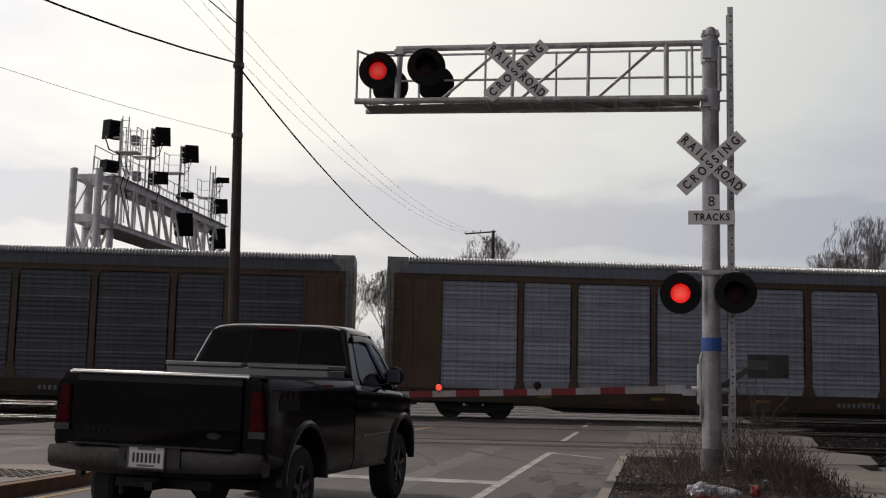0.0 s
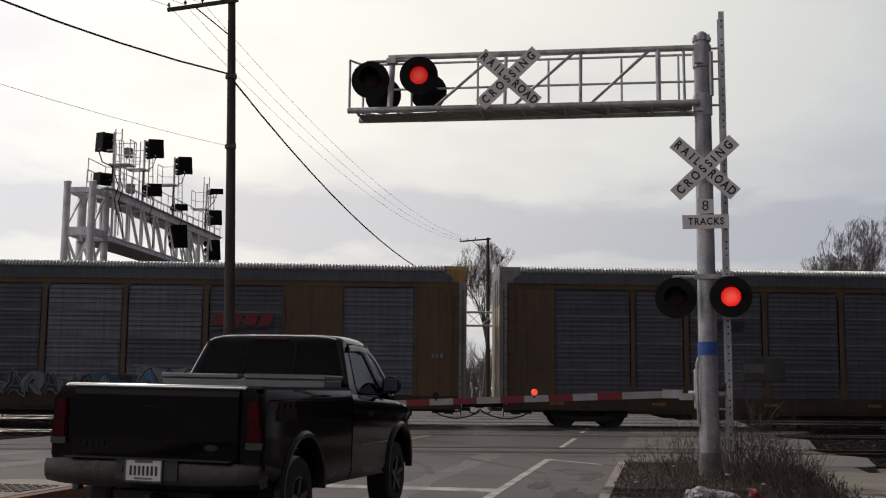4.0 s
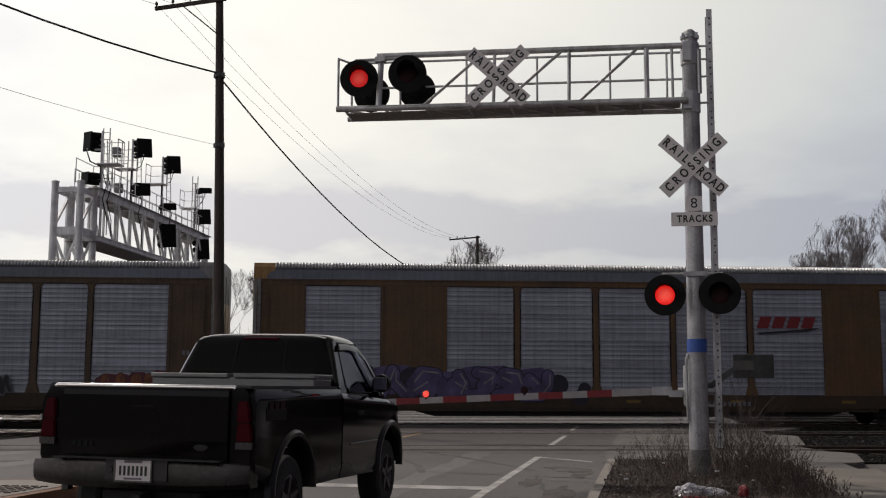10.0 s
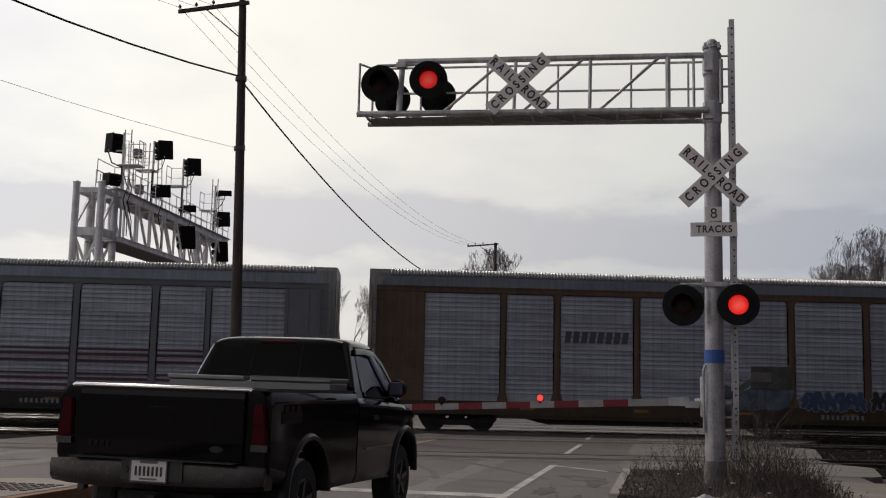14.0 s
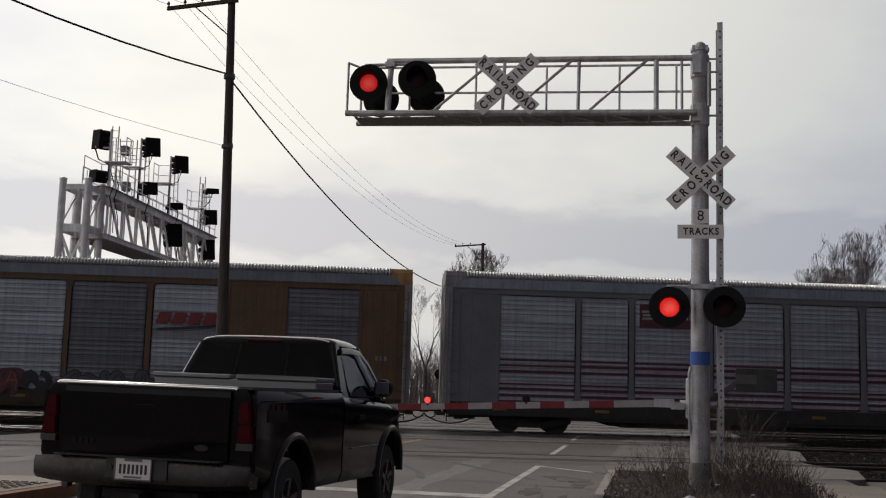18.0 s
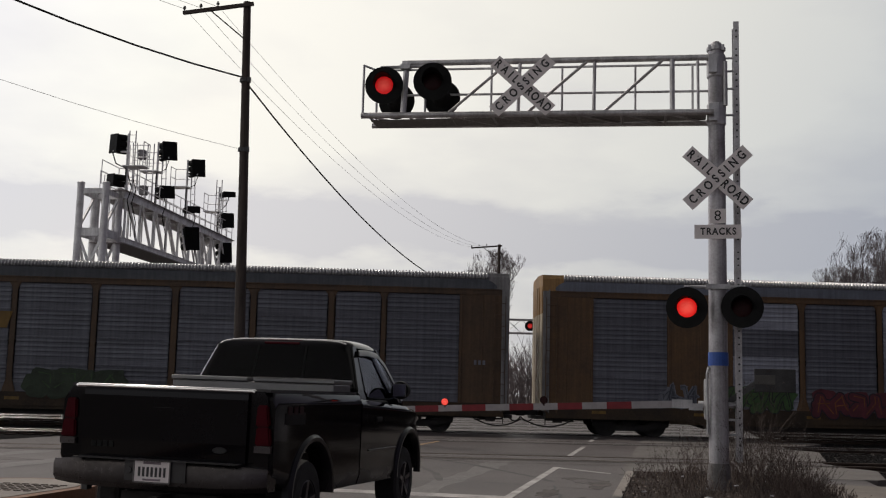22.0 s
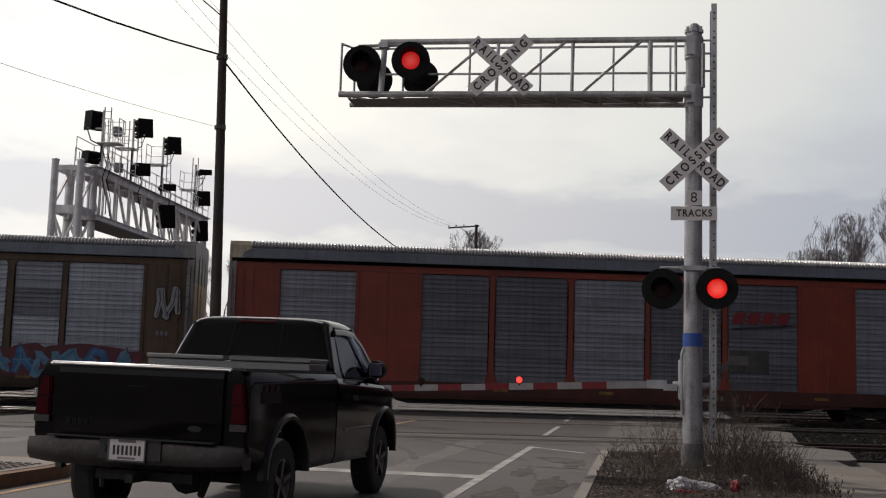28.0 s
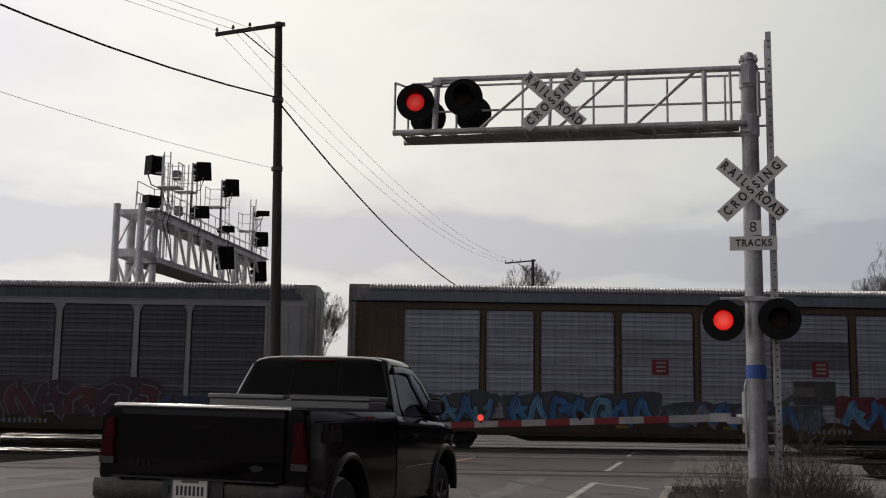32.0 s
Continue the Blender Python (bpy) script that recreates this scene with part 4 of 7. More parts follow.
# dirty sill colour, darkened further for the shade it lies in
SILL_D = mat("grimy_shaded_yellow_sill", (0.043, 0.025, 0.011), 0.75, 0, 0.35, 0.9, 0.2, 14, tint=(0.015, 0.011, 0.008))
UNDER = mat("underframe_black", (0.02, 0.018, 0.017), 0.8, 0, 0.3, 2, 0.3, 20)
GOLD = mat("dirty_yellow_reflector", (0.16, 0.09, 0.012), 0.5, 0, 0.4, 3)
RUBBER = mat("rubber_hose", (0.02, 0.02, 0.02), 0.7)

SHARED = {}


def shared(key, name, material, parent, build, label="", smooth=False):
    """One mesh for all alike parts; the material sits on the object."""
    if key not in SHARED:
        bm = bmesh.new()
        build(bm)
        me = bpy.data.meshes.new(name)
        bm.to_mesh(me)
        bm.free()
        if smooth:
            for p in me.polygons:
                p.use_smooth = True
        me.materials.append(material)
        SHARED[key] = me
    ob = new(name, SHARED[key])
    ob.parent = parent
    ob.material_slots[0].link = "OBJECT"
    ob.material_slots[0].material = material
    if label:
        ob["label"] = label
    return ob


def roof_mesh(bm):
    """Arched roof with close round-edged ribs across it."""
    pitch = 0.1265
    n = int(BODY / pitch)
    prof = [(-1.50, 5.60), (-1.535, 5.66), (-1.52, 5.74), (-1.42, 5.815), (-0.8, 5.875), (0, 5.90), (0.8, 5.875), (1.42, 5.815), (1.52, 5.74), (1.535, 5.66), (1.50, 5.60)]
    rings = []
    for i in range(n):
        x = -BODY / 2 + 0.75 + (BODY - 1.5) * i / n
        for dx, up in ((0.0, 0), (0.014, 0.6), (0.036, 0.95), (0.062, 0.95), (0.084, 0.6), (0.098, 0)):
            rings.append([(x + dx, y * (1 + 0.032 * up), z + 0.060 * up * (z > 5.61)) for y, z in prof])
    rings.append([(BODY / 2 - 0.75, y, z) for y, z in prof])
    loft(bm, rings, close=False, caps=False)
    bmesh.ops.solidify(bm, geom=bm.faces[:], thickness=0.03)


BAND = (PANEL_Z1 - PANEL_Z0) / 4


def panel_mesh(w):
    """One row of side sheet: four pressed ribs above a plain foot with a lapped lower edge."""
    def build(bm):
        prof = [(-0.016, 0.002), (-0.020, 0.012), (-0.018, 0.028), (0.0, 0.036), (0.0, 0.17), (0.003, 0.19), (0.0, 0.21)]
        for a in (0.31, 0.48, 0.65, 0.82):
            prof += [(0.0, a - 0.034), (-0.015, a - 0.026), (-0.021, a - 0.010), (-0.019, a + 0.012), (-0.006, a + 0.052), (0.0, a + 0.06)]
        prof.append((0.0, BAND - 0.03))
        # the sheet's ends step in a little between the ribs
        xs = [w / 2 - (0.0 if k % 6 < 3 else 0.014) for k in range(len(prof))]
        v0, v1 = [bm.verts.new((-x, y, z)) for x, (y, z) in zip(xs, prof)], [bm.verts.new((x, y, z)) for x, (y, z) in zip(xs, prof)]
        for i in range(len(prof) - 1):
            bm.faces.new((v0[i], v1[i], v1[i + 1], v0[i + 1]))
    return build


def truck_mesh(bm):
    for x in (-0.9, 0.9):
        for y in (-0.78, 0.78):
            disc_profile(bm, [(-0.07, 0.46), (-0.04, 0.43), (-0.035, 0.2), (0.03, 0.18), (0.06, 0.42), (0.06, 0.0)], (x, y, 0.44), (0, 1, 0), 20)
    for y in (-0.98, 0.98):
        prism(bm, [(-1.45, 0.62), (-1.1, 0.68), (-0.5, 0.42), (0.5, 0.42), (1.1, 0.68), (1.45, 0.62), (1.4, 0.36), (1.0, 0.30), (0.5, 0.20), (-0.5, 0.20), (-1.0, 0.30), (-1.4, 0.36)], y - 0.07, y + 0.07, "y")
        for x in (-0.2, 0, 0.2):
            rod(bm, (x, y, 0.22), (x, y, 0.44), 0.07, seg=8)
    box(bm, (0, 0, 0.5), (0.5, 2.0, 0.26))


def end_mesh(sx, z0, z1):
    def build(bm):
        # folding end doors: broad flat leaves, two deep channels and thin hinge bars
        x0 = sx * (BODY / 2 - 0.06)
        pts = [(x0, -1.44)]
        for y, w, d in ((-1.44, 0.62, 0.09), (-0.74, 0.10, 0.03), (-0.58, 0.42, 0.10), (-0.08, 0.16, 0.12), (0.16, 0.42, 0.10), (0.64, 0.10, 0.03)):
            pts += [(x0 + sx * d, y), (x0 + sx * d, y + w), (x0 - sx * 0.02, y + w + 0.005), (x0 - sx * 0.02, y + w + 0.05)]
        pts += [(x0 + sx * 0.09, 0.82), (x0 + sx * 0.09, 1.44), (x0, 1.44)]
        prism(bm, pts, z0, z1, "z")
    return build


def fascia_mesh(sy):
    """Smooth band under the eave whose ends sweep up in a curve."""
    def build(bm):
        h = BODY / 2 - 0.42
        end = [(h - 0.10, 5.25), (h - 0.02, 5.30), (h - 0.06, 5.40), (h - 0.18, 5.50), (h - 0.34, 5.57), (h - 0.42, 5.63)]
        prism(bm, end + [(-x, z) for x, z in reversed(end)], sy * 1.475, sy * 1.53, "y")
    return build


def belly_mesh(bm):
    """Deep centre sill hung between the bogies."""
    h = BODY / 2
    for y in (-1.15, 1.15):
        prism(bm, [(-h + 5.4, 0.62), (h - 5.4, 0.62), (h - 6.6, 0.30), (-h + 6.6, 0.30)], y - 0.05, y + 0.05, "y")


def rack_car(k, frame_m, panel_ms, layout, fascia=FASCIA, sill=None, end=None, roof=ROOF, label="", odd=None, tall=0.0, cap=None):
    sill, end, odd = sill or SILL_D, end or END_CREAM, odd or {}
    car = thing("autorack_car", Matrix.Identity(4), label, "railway car", "autorack cars of the train")
    shared("roof", "roof", roof, car, roof_mesh, "ribbed galvanised roof", True).location.z = tall
    for sy, nm in ((-1, "near"), (1, "far")):
        shared(("fascia", sy), "fascia", fascia, car, fascia_mesh(sy), "plain galvanised band under the roof").scale.z = 1 + tall / 5.62
        shared(("sill", sy), "side_sill", sill, car, lambda bm: (box(bm, (0, sy * 1.47, 0.85), (BODY - 0.3, 0.08, 0.48)), box(bm, (0, sy * 1.42, 0.56), (BODY - 9.4, 0.08, 0.14))), "dirty side sill with shade in its colour")
        # frame: header, end plates and a post between each two panels
        shared(("header", sy), "header", frame_m, car, lambda bm: (box(bm, (0, sy * 1.475, 5.14), (BODY - 0.1, 0.07, 0.21)), box(bm, (0, sy * 1.52, 5.235), (BODY - 0.7, 0.05, 0.035))))
        us = [0.0] + [v for p in layout for v in p] + [1.0]
        for i in range(0, len(us), 2):
            u0, u1 = us[i], us[i + 1]
            w = (u1 - u0) * BODY
            xc = ((u0 + u1) / 2 - 0.5) * BODY

            def build(bm, w=w, sy=sy):
                if w > 0.8:
                    o, e = sy * 1.5, sy * 1.525
                    prism(bm, [(-w / 2, sy * 1.45), (-w / 2, e), (-w / 2 + 0.1, e), (-w / 2 + 0.11, o), (-0.04, o), (-0.03, o - sy * 0.012), (0.0, o - sy * 0.012), (0.01, o), (w / 2 - 0.11, o), (w / 2 - 0.1, e), (w / 2, e), (w / 2, sy * 1.45)], 1.07, 5.03, "z")
                else:
                    # I-section post that flares at its foot and head
                    prism(bm, [(-w / 2 * 1.9, 1.06), (-w / 2 * 1.8, 1.16), (-w / 2 * 0.95, 1.52), (-w / 2 * 0.8, 1.7), (-w / 2 * 0.75, 4.72), (-w / 2 * 1.0, 4.88), (-w / 2 * 1.7, 5.03), (w / 2 * 1.7, 5.03), (w / 2 * 1.0, 4.88), (w / 2 * 0.75, 4.72), (w / 2 * 0.8, 1.7), (w / 2 * 0.95, 1.52), (w / 2 * 1.8, 1.16), (w / 2 * 1.9, 1.06)], sy * 1.45 - 0.03, sy * 1.52 + 0.02, "y")
            ob = shared(("plate", round(w, 2), sy), "side_plate" if w > 0.8 else "post", frame_m, car, build)
            ob.location.x = xc
        if sy < 0:
            for i, (u0, u1) in enumerate(layout):
                w = (u1 - u0) * BODY - 0.02
                for q in range(4):
                    shade = odd.get((i, q), panel_ms[i % len(panel_ms)])
                    ob = shared(("panel", round(w, 2)), "side_panel", shade, car, panel_mesh(w), "corrugated steel side panel")
                    ob.location = ((u0 + u1) / 2 * BODY - BODY / 2, -1.462, PANEL_Z0 + q * BAND)
                    if q:
                        st = shared(("strip", round(w, 2)), "panel_strip", STRIP if shade is PANEL_D else shade, car, lambda bm, w=w: box(bm, (0, 0, 0.05), (w, 0.010, 0.05)), "flat strip between panel rows")
                        st.location = ob.location + Vector((0, -0.022, -0.045))
        else:
            shared("farside", "far_side", PANEL_M, car, lambda bm: box(bm, (0, 1.44, 3.2), (BODY - 0.3, 0.03, 4.6)))
    shared("belly", "centre_sill", UNDER, car, belly_mesh, "deep dark centre sill")
    for u in (.075, .21, .36, .5, .64, .79, .925):
        shared("reflector", "reflector", GOLD, car, lambda bm: box(bm, (0, -1.517, 0.86), (0.52, 0.006, 0.11)), "dirty yellow reflector strip").location.x = (u - 0.5) * BODY
    shared("deck", "deck", UNDER, car, lambda bm: [box(bm, (0, 0, z), (BODY - 0.4, 2.84, 0.08)) for z in (0.95, 2.9)] + [box(bm, (0, 0, 0.72), (BODY - 0.6, 0.7, 0.4))], "dark decks inside")
    for sx in (-1, 1):
        shared(("end", sx), "end_door", end, car, end_mesh(sx, 0.95, 4.42), "ribbed folding end door")
        shared(("end_head", sx), "end_door_head", cap or frame_m, car, end_mesh(sx, 4.424, 5.45), "painted head of the end door")
        for y in (-1.46, 1.46):
            shared(("endpost", sx, y), "corner_post", CORNER, car, lambda bm: (box(bm, (sx * (BODY / 2 - 0.11), y, 3.05), (0.21, 0.16, 4.4)), box(bm, (sx * (BODY / 2 - 0.235), y, 3.05), (0.035, 0.19, 4.5))), "galvanised corner post")
        shared(("cap", sx), "roof_end_cap", cap or frame_m, car, lambda bm: prism(bm, [(-1.5, 5.25), (1.5, 5.25), (1.5, 5.66), (1.42, 5.85), (0, 5.93), (-1.42, 5.85), (-1.51, 5.70), (-1.51, 5.25)], sx * (BODY / 2 - 0.95), sx * (BODY / 2 + 0.02), "x"), "painted roof end").scale.z = 1 + tall / 5.7
        b = shared("bogie", "bogie", UNDER, car, truck_mesh, "dark four-wheel bogie")
        b.location.x = sx * (BODY / 2 - 3.35)
        shared(("coupler", sx), "coupler", UNDER, car, lambda bm: (box(bm, (sx * (BODY / 2 + 0.3), 0, 0.8), (0.65, 0.2, 0.24), bevel=0.02), box(bm, (sx * (BODY / 2 + 0.55), 0.06, 0.8), (0.18, 0.3, 0.3), bevel=0.03), box(bm, (sx * (BODY / 2 + 0.05), 0, 0.62), (0.3, 2.6, 0.12))))
        shared(("hose", sx), "air_hose", RUBBER, car, lambda bm: hose(bm, bend((sx * (BODY / 2 + 0.1), -0.35, 0.72), (sx * (BODY / 2 + 0.62), -0.2, 0.62), 0.22, 8), 0.025))
        shared(("longhose", sx), "brake_hose", RUBBER, car, lambda bm: hose(bm, bend((sx * (BODY / 2 - 1.3), -1.1, 0.62), (sx * (BODY / 2 + 0.6), -0.7, 0.55), 0.3, 10), 0.028))
        shared(("rigging", sx), "brake_rigging", UNDER, car, lambda bm: (rod(bm, (sx * (BODY / 2 - 1.2), -1.25, 0.5), (sx * (BODY / 2 - 0.15), -1.25, 0.55), 0.03, seg=6), box(bm, (sx * (BODY / 2 - 0.6), -1.3, 0.55), (0.35, 0.06, 0.2)), rod(bm, (sx * (BODY / 2 - 0.15), -1.3, 0.35), (sx * (BODY / 2 - 0.15), -1.3, 0.7), 0.02, seg=6)))
        # ladder on the side by the end
        def lad(bm, sx=sx):
            for x in (BODY / 2 - 0.12, BODY / 2 - 0.52):
                box(bm, (sx * x, -1.56, 2.9), (0.025, 0.03, 4.2))
            for z in np.arange(0.95, 5.0, 0.42):
                rod(bm, (sx * (BODY / 2 - 0.12), -1.56, z), (sx * (BODY / 2 - 0.52), -1.56, z), 0.012, seg=5)
        shared(("ladder", sx), "ladder", frame_m, car, lad)
    return car


LG, NG, MG, DG = PANEL_L, PANEL_N, PANEL_M, PANEL_D
CARS = [
    rack_car(0, YELLOW_D, [LG], CLOSE, cap=CORNER, label="autorack car with bright corrugated panels in dull yellow framing"),
    rack_car(1, YELLOW_D, [DG], CLOSE, FASCIA_D, cap=CORNER, label="grimy autorack car with dark panels and yellow posts"),
    rack_car(2, YELLOW, [MG, MG, DG], WIDE, FASCIA_D, odd={(1, 3): DG, (4, 1): DG}, cap=END_YELLOW_LIT, label="yellow autorack car with dark panels and pale graffiti"),
    rack_car(3, YELLOW, [LG], WIDE, cap=END_YELLOW_LIT, label="yellow autorack car with bright panels and purple graffiti"),
    rack_car(4, YELLOW_D, [LG], CLOSE, cap=CORNER, label="autorack car with bright panels, yellow posts and mixed graffiti"),
    rack_car(5, SILVER, [LG], CLOSE, mat("bluish_fascia", (0.225, 0.25, 0.305), 0.5, 0.3, 0.2, 0.5, 0.1, 10, streak=0.2), sill=UNDER, cap=CORNER, end=mat("pale_end_paint", (0.27, 0.26, 0.26), 0.6, 0.1, 0.25, 0.8, streak=0.3), label="silver grey autorack car with dark red stripes"),
    rack_car(6, YELLOW, [MG, LG, MG, LG, MG, LG, MG], WIDE, odd={(1, 2): MG, (5, 2): NG, (5, 0): NG}, cap=END_YELLOW_LIT, label="yellow autorack car with mixed panels and green graffiti"),
    rack_car(7, YELLOW_D, [MG], CLOSE, FASCIA_D, end=mat("rusty_end_paint", (0.11, 0.050, 0.038), 0.75, 0, 0.3, 0.9, 0.2, 12, tint=(0.05, 0.026, 0.022), streak=0.3), cap=CORNER, label="grimy autorack car with dark panels, yellow posts and a yellow emblem"),
    # this car's sill colour is darkened too, for the shade low on the side
    rack_car(8, ORANGE, [NG, MG, MG], WIDE, tall=0.16, sill=mat("grimy_shaded_orange_sill", (0.065, 0.014, 0.010), 0.75, 0, 0.3, 0.9, 0.2, 14, tint=(0.022, 0.009, 0.008)), cap=END_CREAM, end=mat("dirty_orange_end_paint", (0.24, 0.062, 0.035), 0.6, 0, 0.3, 0.9, 0.1, 12, tint=(0.20, 0.10, 0.07), streak=0.3), label="orange-red autorack car with grey panels"),
    rack_car(9, YELLOW_D, [LG], CLOSE, tall=0.07, odd={(3, 2): NG, (5, 2): MG, (7, 2): MG, (7, 3): NG}, cap=CORNER, label="autorack car with bright panels and large blue graffiti"),
    rack_car(10, WHITEP, [DG], CLOSE, FASCIA_D, cap=CORNER, end=mat("dirty_white_end_paint", (0.30, 0.285, 0.285), 0.6, 0, 0.3, 0.9, 0.1, 12, tint=(0.17, 0.15, 0.15), streak=0.3), label="dark autorack car with white posts and dark red graffiti"),
]


def train_s(t):
    """Where the leading end of the second car stands along the track at t."""
    return -2.878 + 1.21 + 8.3806 * t - 0.0093 * t * t
# ---- paint on the cars: emblems, numbers and graffiti ----
GR = {
    "blue": mat("graffiti_blue", (0.037, 0.124, 0.298), 0.6, 0, 0.35, 2.5, 0.05, 20), "cyan": mat("graffiti_pale_blue", (0.099, 0.223, 0.341), 0.6, 0, 0.35, 2.5, 0.05, 20),
    "black": mat("graffiti_black", (0.015, 0.015, 0.02), 0.6, 0, 0.2, 3), "white": mat("graffiti_white", (0.25, 0.25, 0.265), 0.6, 0, 0.25, 3),
    "grey": mat("graffiti_grey", (0.149, 0.155, 0.186), 0.6, 0, 0.3, 3), "maroon": mat("graffiti_maroon", (0.10, 0.02, 0.03), 0.6, 0, 0.3, 3),
    "purple": mat("graffiti_purple", (0.081, 0.062, 0.149), 0.6, 0, 0.4, 2), "green": mat("graffiti_green", (0.036, 0.080, 0.024), 0.6, 0, 0.35, 2.5),
    "rust": mat("graffiti_orange", (0.211, 0.068, 0.019), 0.6, 0, 0.4, 2.5), "red": mat("emblem_red", (0.17, 0.014, 0.017), 0.5, 0, 0.15, 4),
    "dred": mat("dark_red_band", (0.065, 0.010, 0.020), 0.5, 0, 0.2, 3), "gold": mat("emblem_yellow", (0.180, 0.096, 0.008), 0.5, 0, 0.15, 4),
    "ink": mat("graffiti_ink", (0.016, 0.013, 0.024), 0.6, 0, 0.3, 3), "chalk": mat("graffiti_faded_white", (0.20, 0.195, 0.21), 0.6, 0, 0.35, 3), "plum": mat("graffiti_plum", (0.05, 0.022, 0.035), 0.6, 0, 0.3, 3), "teal": mat("graffiti_teal", (0.03, 0.085, 0.13), 0.6, 0, 0.35, 2.5),
    "haze": mat("graffiti_faded_blue", (0.075, 0.095, 0.135), 0.6, 0, 0.4, 2.5), "navy": mat("graffiti_navy", (0.025, 0.055, 0.13), 0.6, 0, 0.35, 2.5), "moss": mat("graffiti_moss", (0.026, 0.042, 0.022), 0.6, 0, 0.4, 2), "steel": mat("graffiti_steel_blue", (0.075, 0.115, 0.16), 0.6, 0, 0.4, 2.5),
    "dark": mat("emblem_dark", (0.05, 0.055, 0.07), 0.5, 0, 0.15, 4), "lime": mat("graffiti_lime", (0.155, 0.260, 0.062), 0.6, 0, 0.3, 3),
}
rng = random.Random(5)


def ux(u):
    return (u - 0.5) * BODY


def flat(bm, pts, y, t=0.004):
    """A thin painted shape standing t proud, facing the road."""
    return prism(bm, pts, y, y - t, "y")


def blob(w, h, cx, cz, lean):
    """An uneven bubble-letter outline."""
    n = 18
    ph, q = rng.random() * 6.3, rng.choice((2, 3, 4))
    pts = []
    for i in range(n):
        a = 2 * math.pi * i / n
        k = 1 + 0.16 * math.sin(q * a + ph) + 0.08 * rng.uniform(-1, 1)
        ca, sa = math.cos(a), math.sin(a)
        x = math.copysign(abs(ca) ** 0.6, ca) * w / 2 * k
        z = math.copysign(abs(sa) ** 0.6, sa) * h / 2 * k
        pts.append((cx + x + lean * z, cz + z))
    return pts


def spike(a, b, w, tip):
    """A slanted bar from a to b with one pointed and one cut end."""
    (x0, z0), (x1, z1) = a, b
    d = max(1e-4, math.hypot(x1 - x0, z1 - z0))
    ex, ez = (x1 - x0) / d, (z1 - z0) / d
    nx, nz = -ez * w / 2, ex * w / 2
    return [(x0 + nx, z0 + nz), (x0 - nx, z0 - nz), (x1 - nx, z1 - nz), (x1 + ex * tip, z1 + ez * tip), (x1 + nx, z1 + nz)]


def swash(bm, pts, w, y, pointed):
    """A sprayed line of width w through pts, with round or pointed joints."""
    for j, (a, b) in enumerate(zip(pts, pts[1:])):
        flat(bm, spike(a, b, w, w * (0.75 if pointed else 0.15)), y - 0.00012 * j, 0.003)
    if not pointed:
        for j, (x, z) in enumerate(pts):
            flat(bm, [(x + w / 2 * math.cos(q * math.pi / 5), z + w / 2 * math.sin(q * math.pi / 5)) for q in range(10)], y - 0.00012 * (j + 5), 0.003)


def spray(car, u0, u1, z0, z1, fills, edge, n, back=None, pointed=True, fat=0.30, inner=None, label="pointed spray-painted shape, unreadable"):
    """A run of interlocked, unreadable spray-paint shapes: outline, fill and thin inner lines."""
    x0, x1 = ux(u0), ux(u1)
    w, h = (x1 - x0) / n, z1 - z0
    if back:
        m = max(2, n // 2 + 1)
        for i in range(m):
            c = x0 + (x1 - x0) * (i + 0.5) / m
            part("graffiti_cloud", flat(bmesh.new(), blob((x1 - x0) / m * 1.3, h * rng.uniform(0.8, 1.05), c, z0 + h * rng.uniform(0.52, 0.68), 0.1), -1.5405 - 0.0006 * (i % 3)), GR[back], car, "sprayed backing of the graffiti")
    for k in range(n):
        cx, tilt = x0 + w * (k + 0.5), rng.uniform(-0.12, 0.3)

        def at(gx, gz):
            z = z0 + h * (0.14 + 0.72 * gz) + rng.uniform(-0.05, 0.05) * h
            return (cx + (gx - 0.5) * w * 0.86 + rng.uniform(-0.07, 0.07) * w + tilt * (z - (z0 + z1) / 2), z)
        loop = rng.random() < 0.45
        if loop:
            turn = rng.choice((0, 1, 2, 3))
            ring = [(0.1, 0.0), (0.0, 0.55), (0.3, 1.0), (0.85, 0.95), (0.95, 0.4), (0.7, 0.0)]
            runs = [[at(*ring[(i + turn) % 6]) for i in range(5)], [at(0.5, 0.5), at(rng.choice((0.1, 0.95)), rng.choice((0.15, 0.8)))]]
        else:
            a, b = rng.choice(((0.05, 0.35), (0.3, 0.05), (0.1, 0.1)))
            runs = [[at(a, 0), at(b, 0.55), at(rng.uniform(0.2, 0.5), 1.0)], [at(0.45, 1.0), at(rng.uniform(0.55, 0.8), 0.5), at(1.0, rng.choice((0.0, 0.12)))]]
            if rng.random() < 0.6:
                runs.append([at(0.1, rng.uniform(0.35, 0.6)), at(0.9, rng.uniform(0.4, 0.65))])
        bw = min(w, h) * fat * rng.uniform(0.9, 1.15)
        bm, bf, bi = bmesh.new(), bmesh.new(), bmesh.new()
        for j, run in enumerate(runs):
            swash(bm, run, bw + 0.085, -1.5455 - 0.0011 * (k % 6) - 0.0011 / 3 * j, pointed)
            swash(bf, run, bw, -1.5565 - 0.0011 * (k % 6) - 0.0011 / 3 * j, pointed)
            off = bw * 0.2
            swash(bi, [(x + off, z + off * 0.6) for x, z in run[:3]], max(0.025, bw * 0.13), -1.568 - 0.0011 * (k % 6) - 0.0011 / 3 * j, pointed)
        letter = part("graffiti_letter", bm, GR[edge], car, label)
        part("graffiti_fill", bf, GR[fills[k % len(fills)]], letter)
        part("graffiti_line", bi, GR[inner or fills[(k + 1) % len(fills)]], letter)


def graffiti(car, u0, u1, z0, z1, fill, edge, n, hole=None, back=None):
    spray(car, u0, u1, z0, z1, (fill,), edge, n, back, False, 0.42, hole, "rounded spray-painted shape, unreadable")


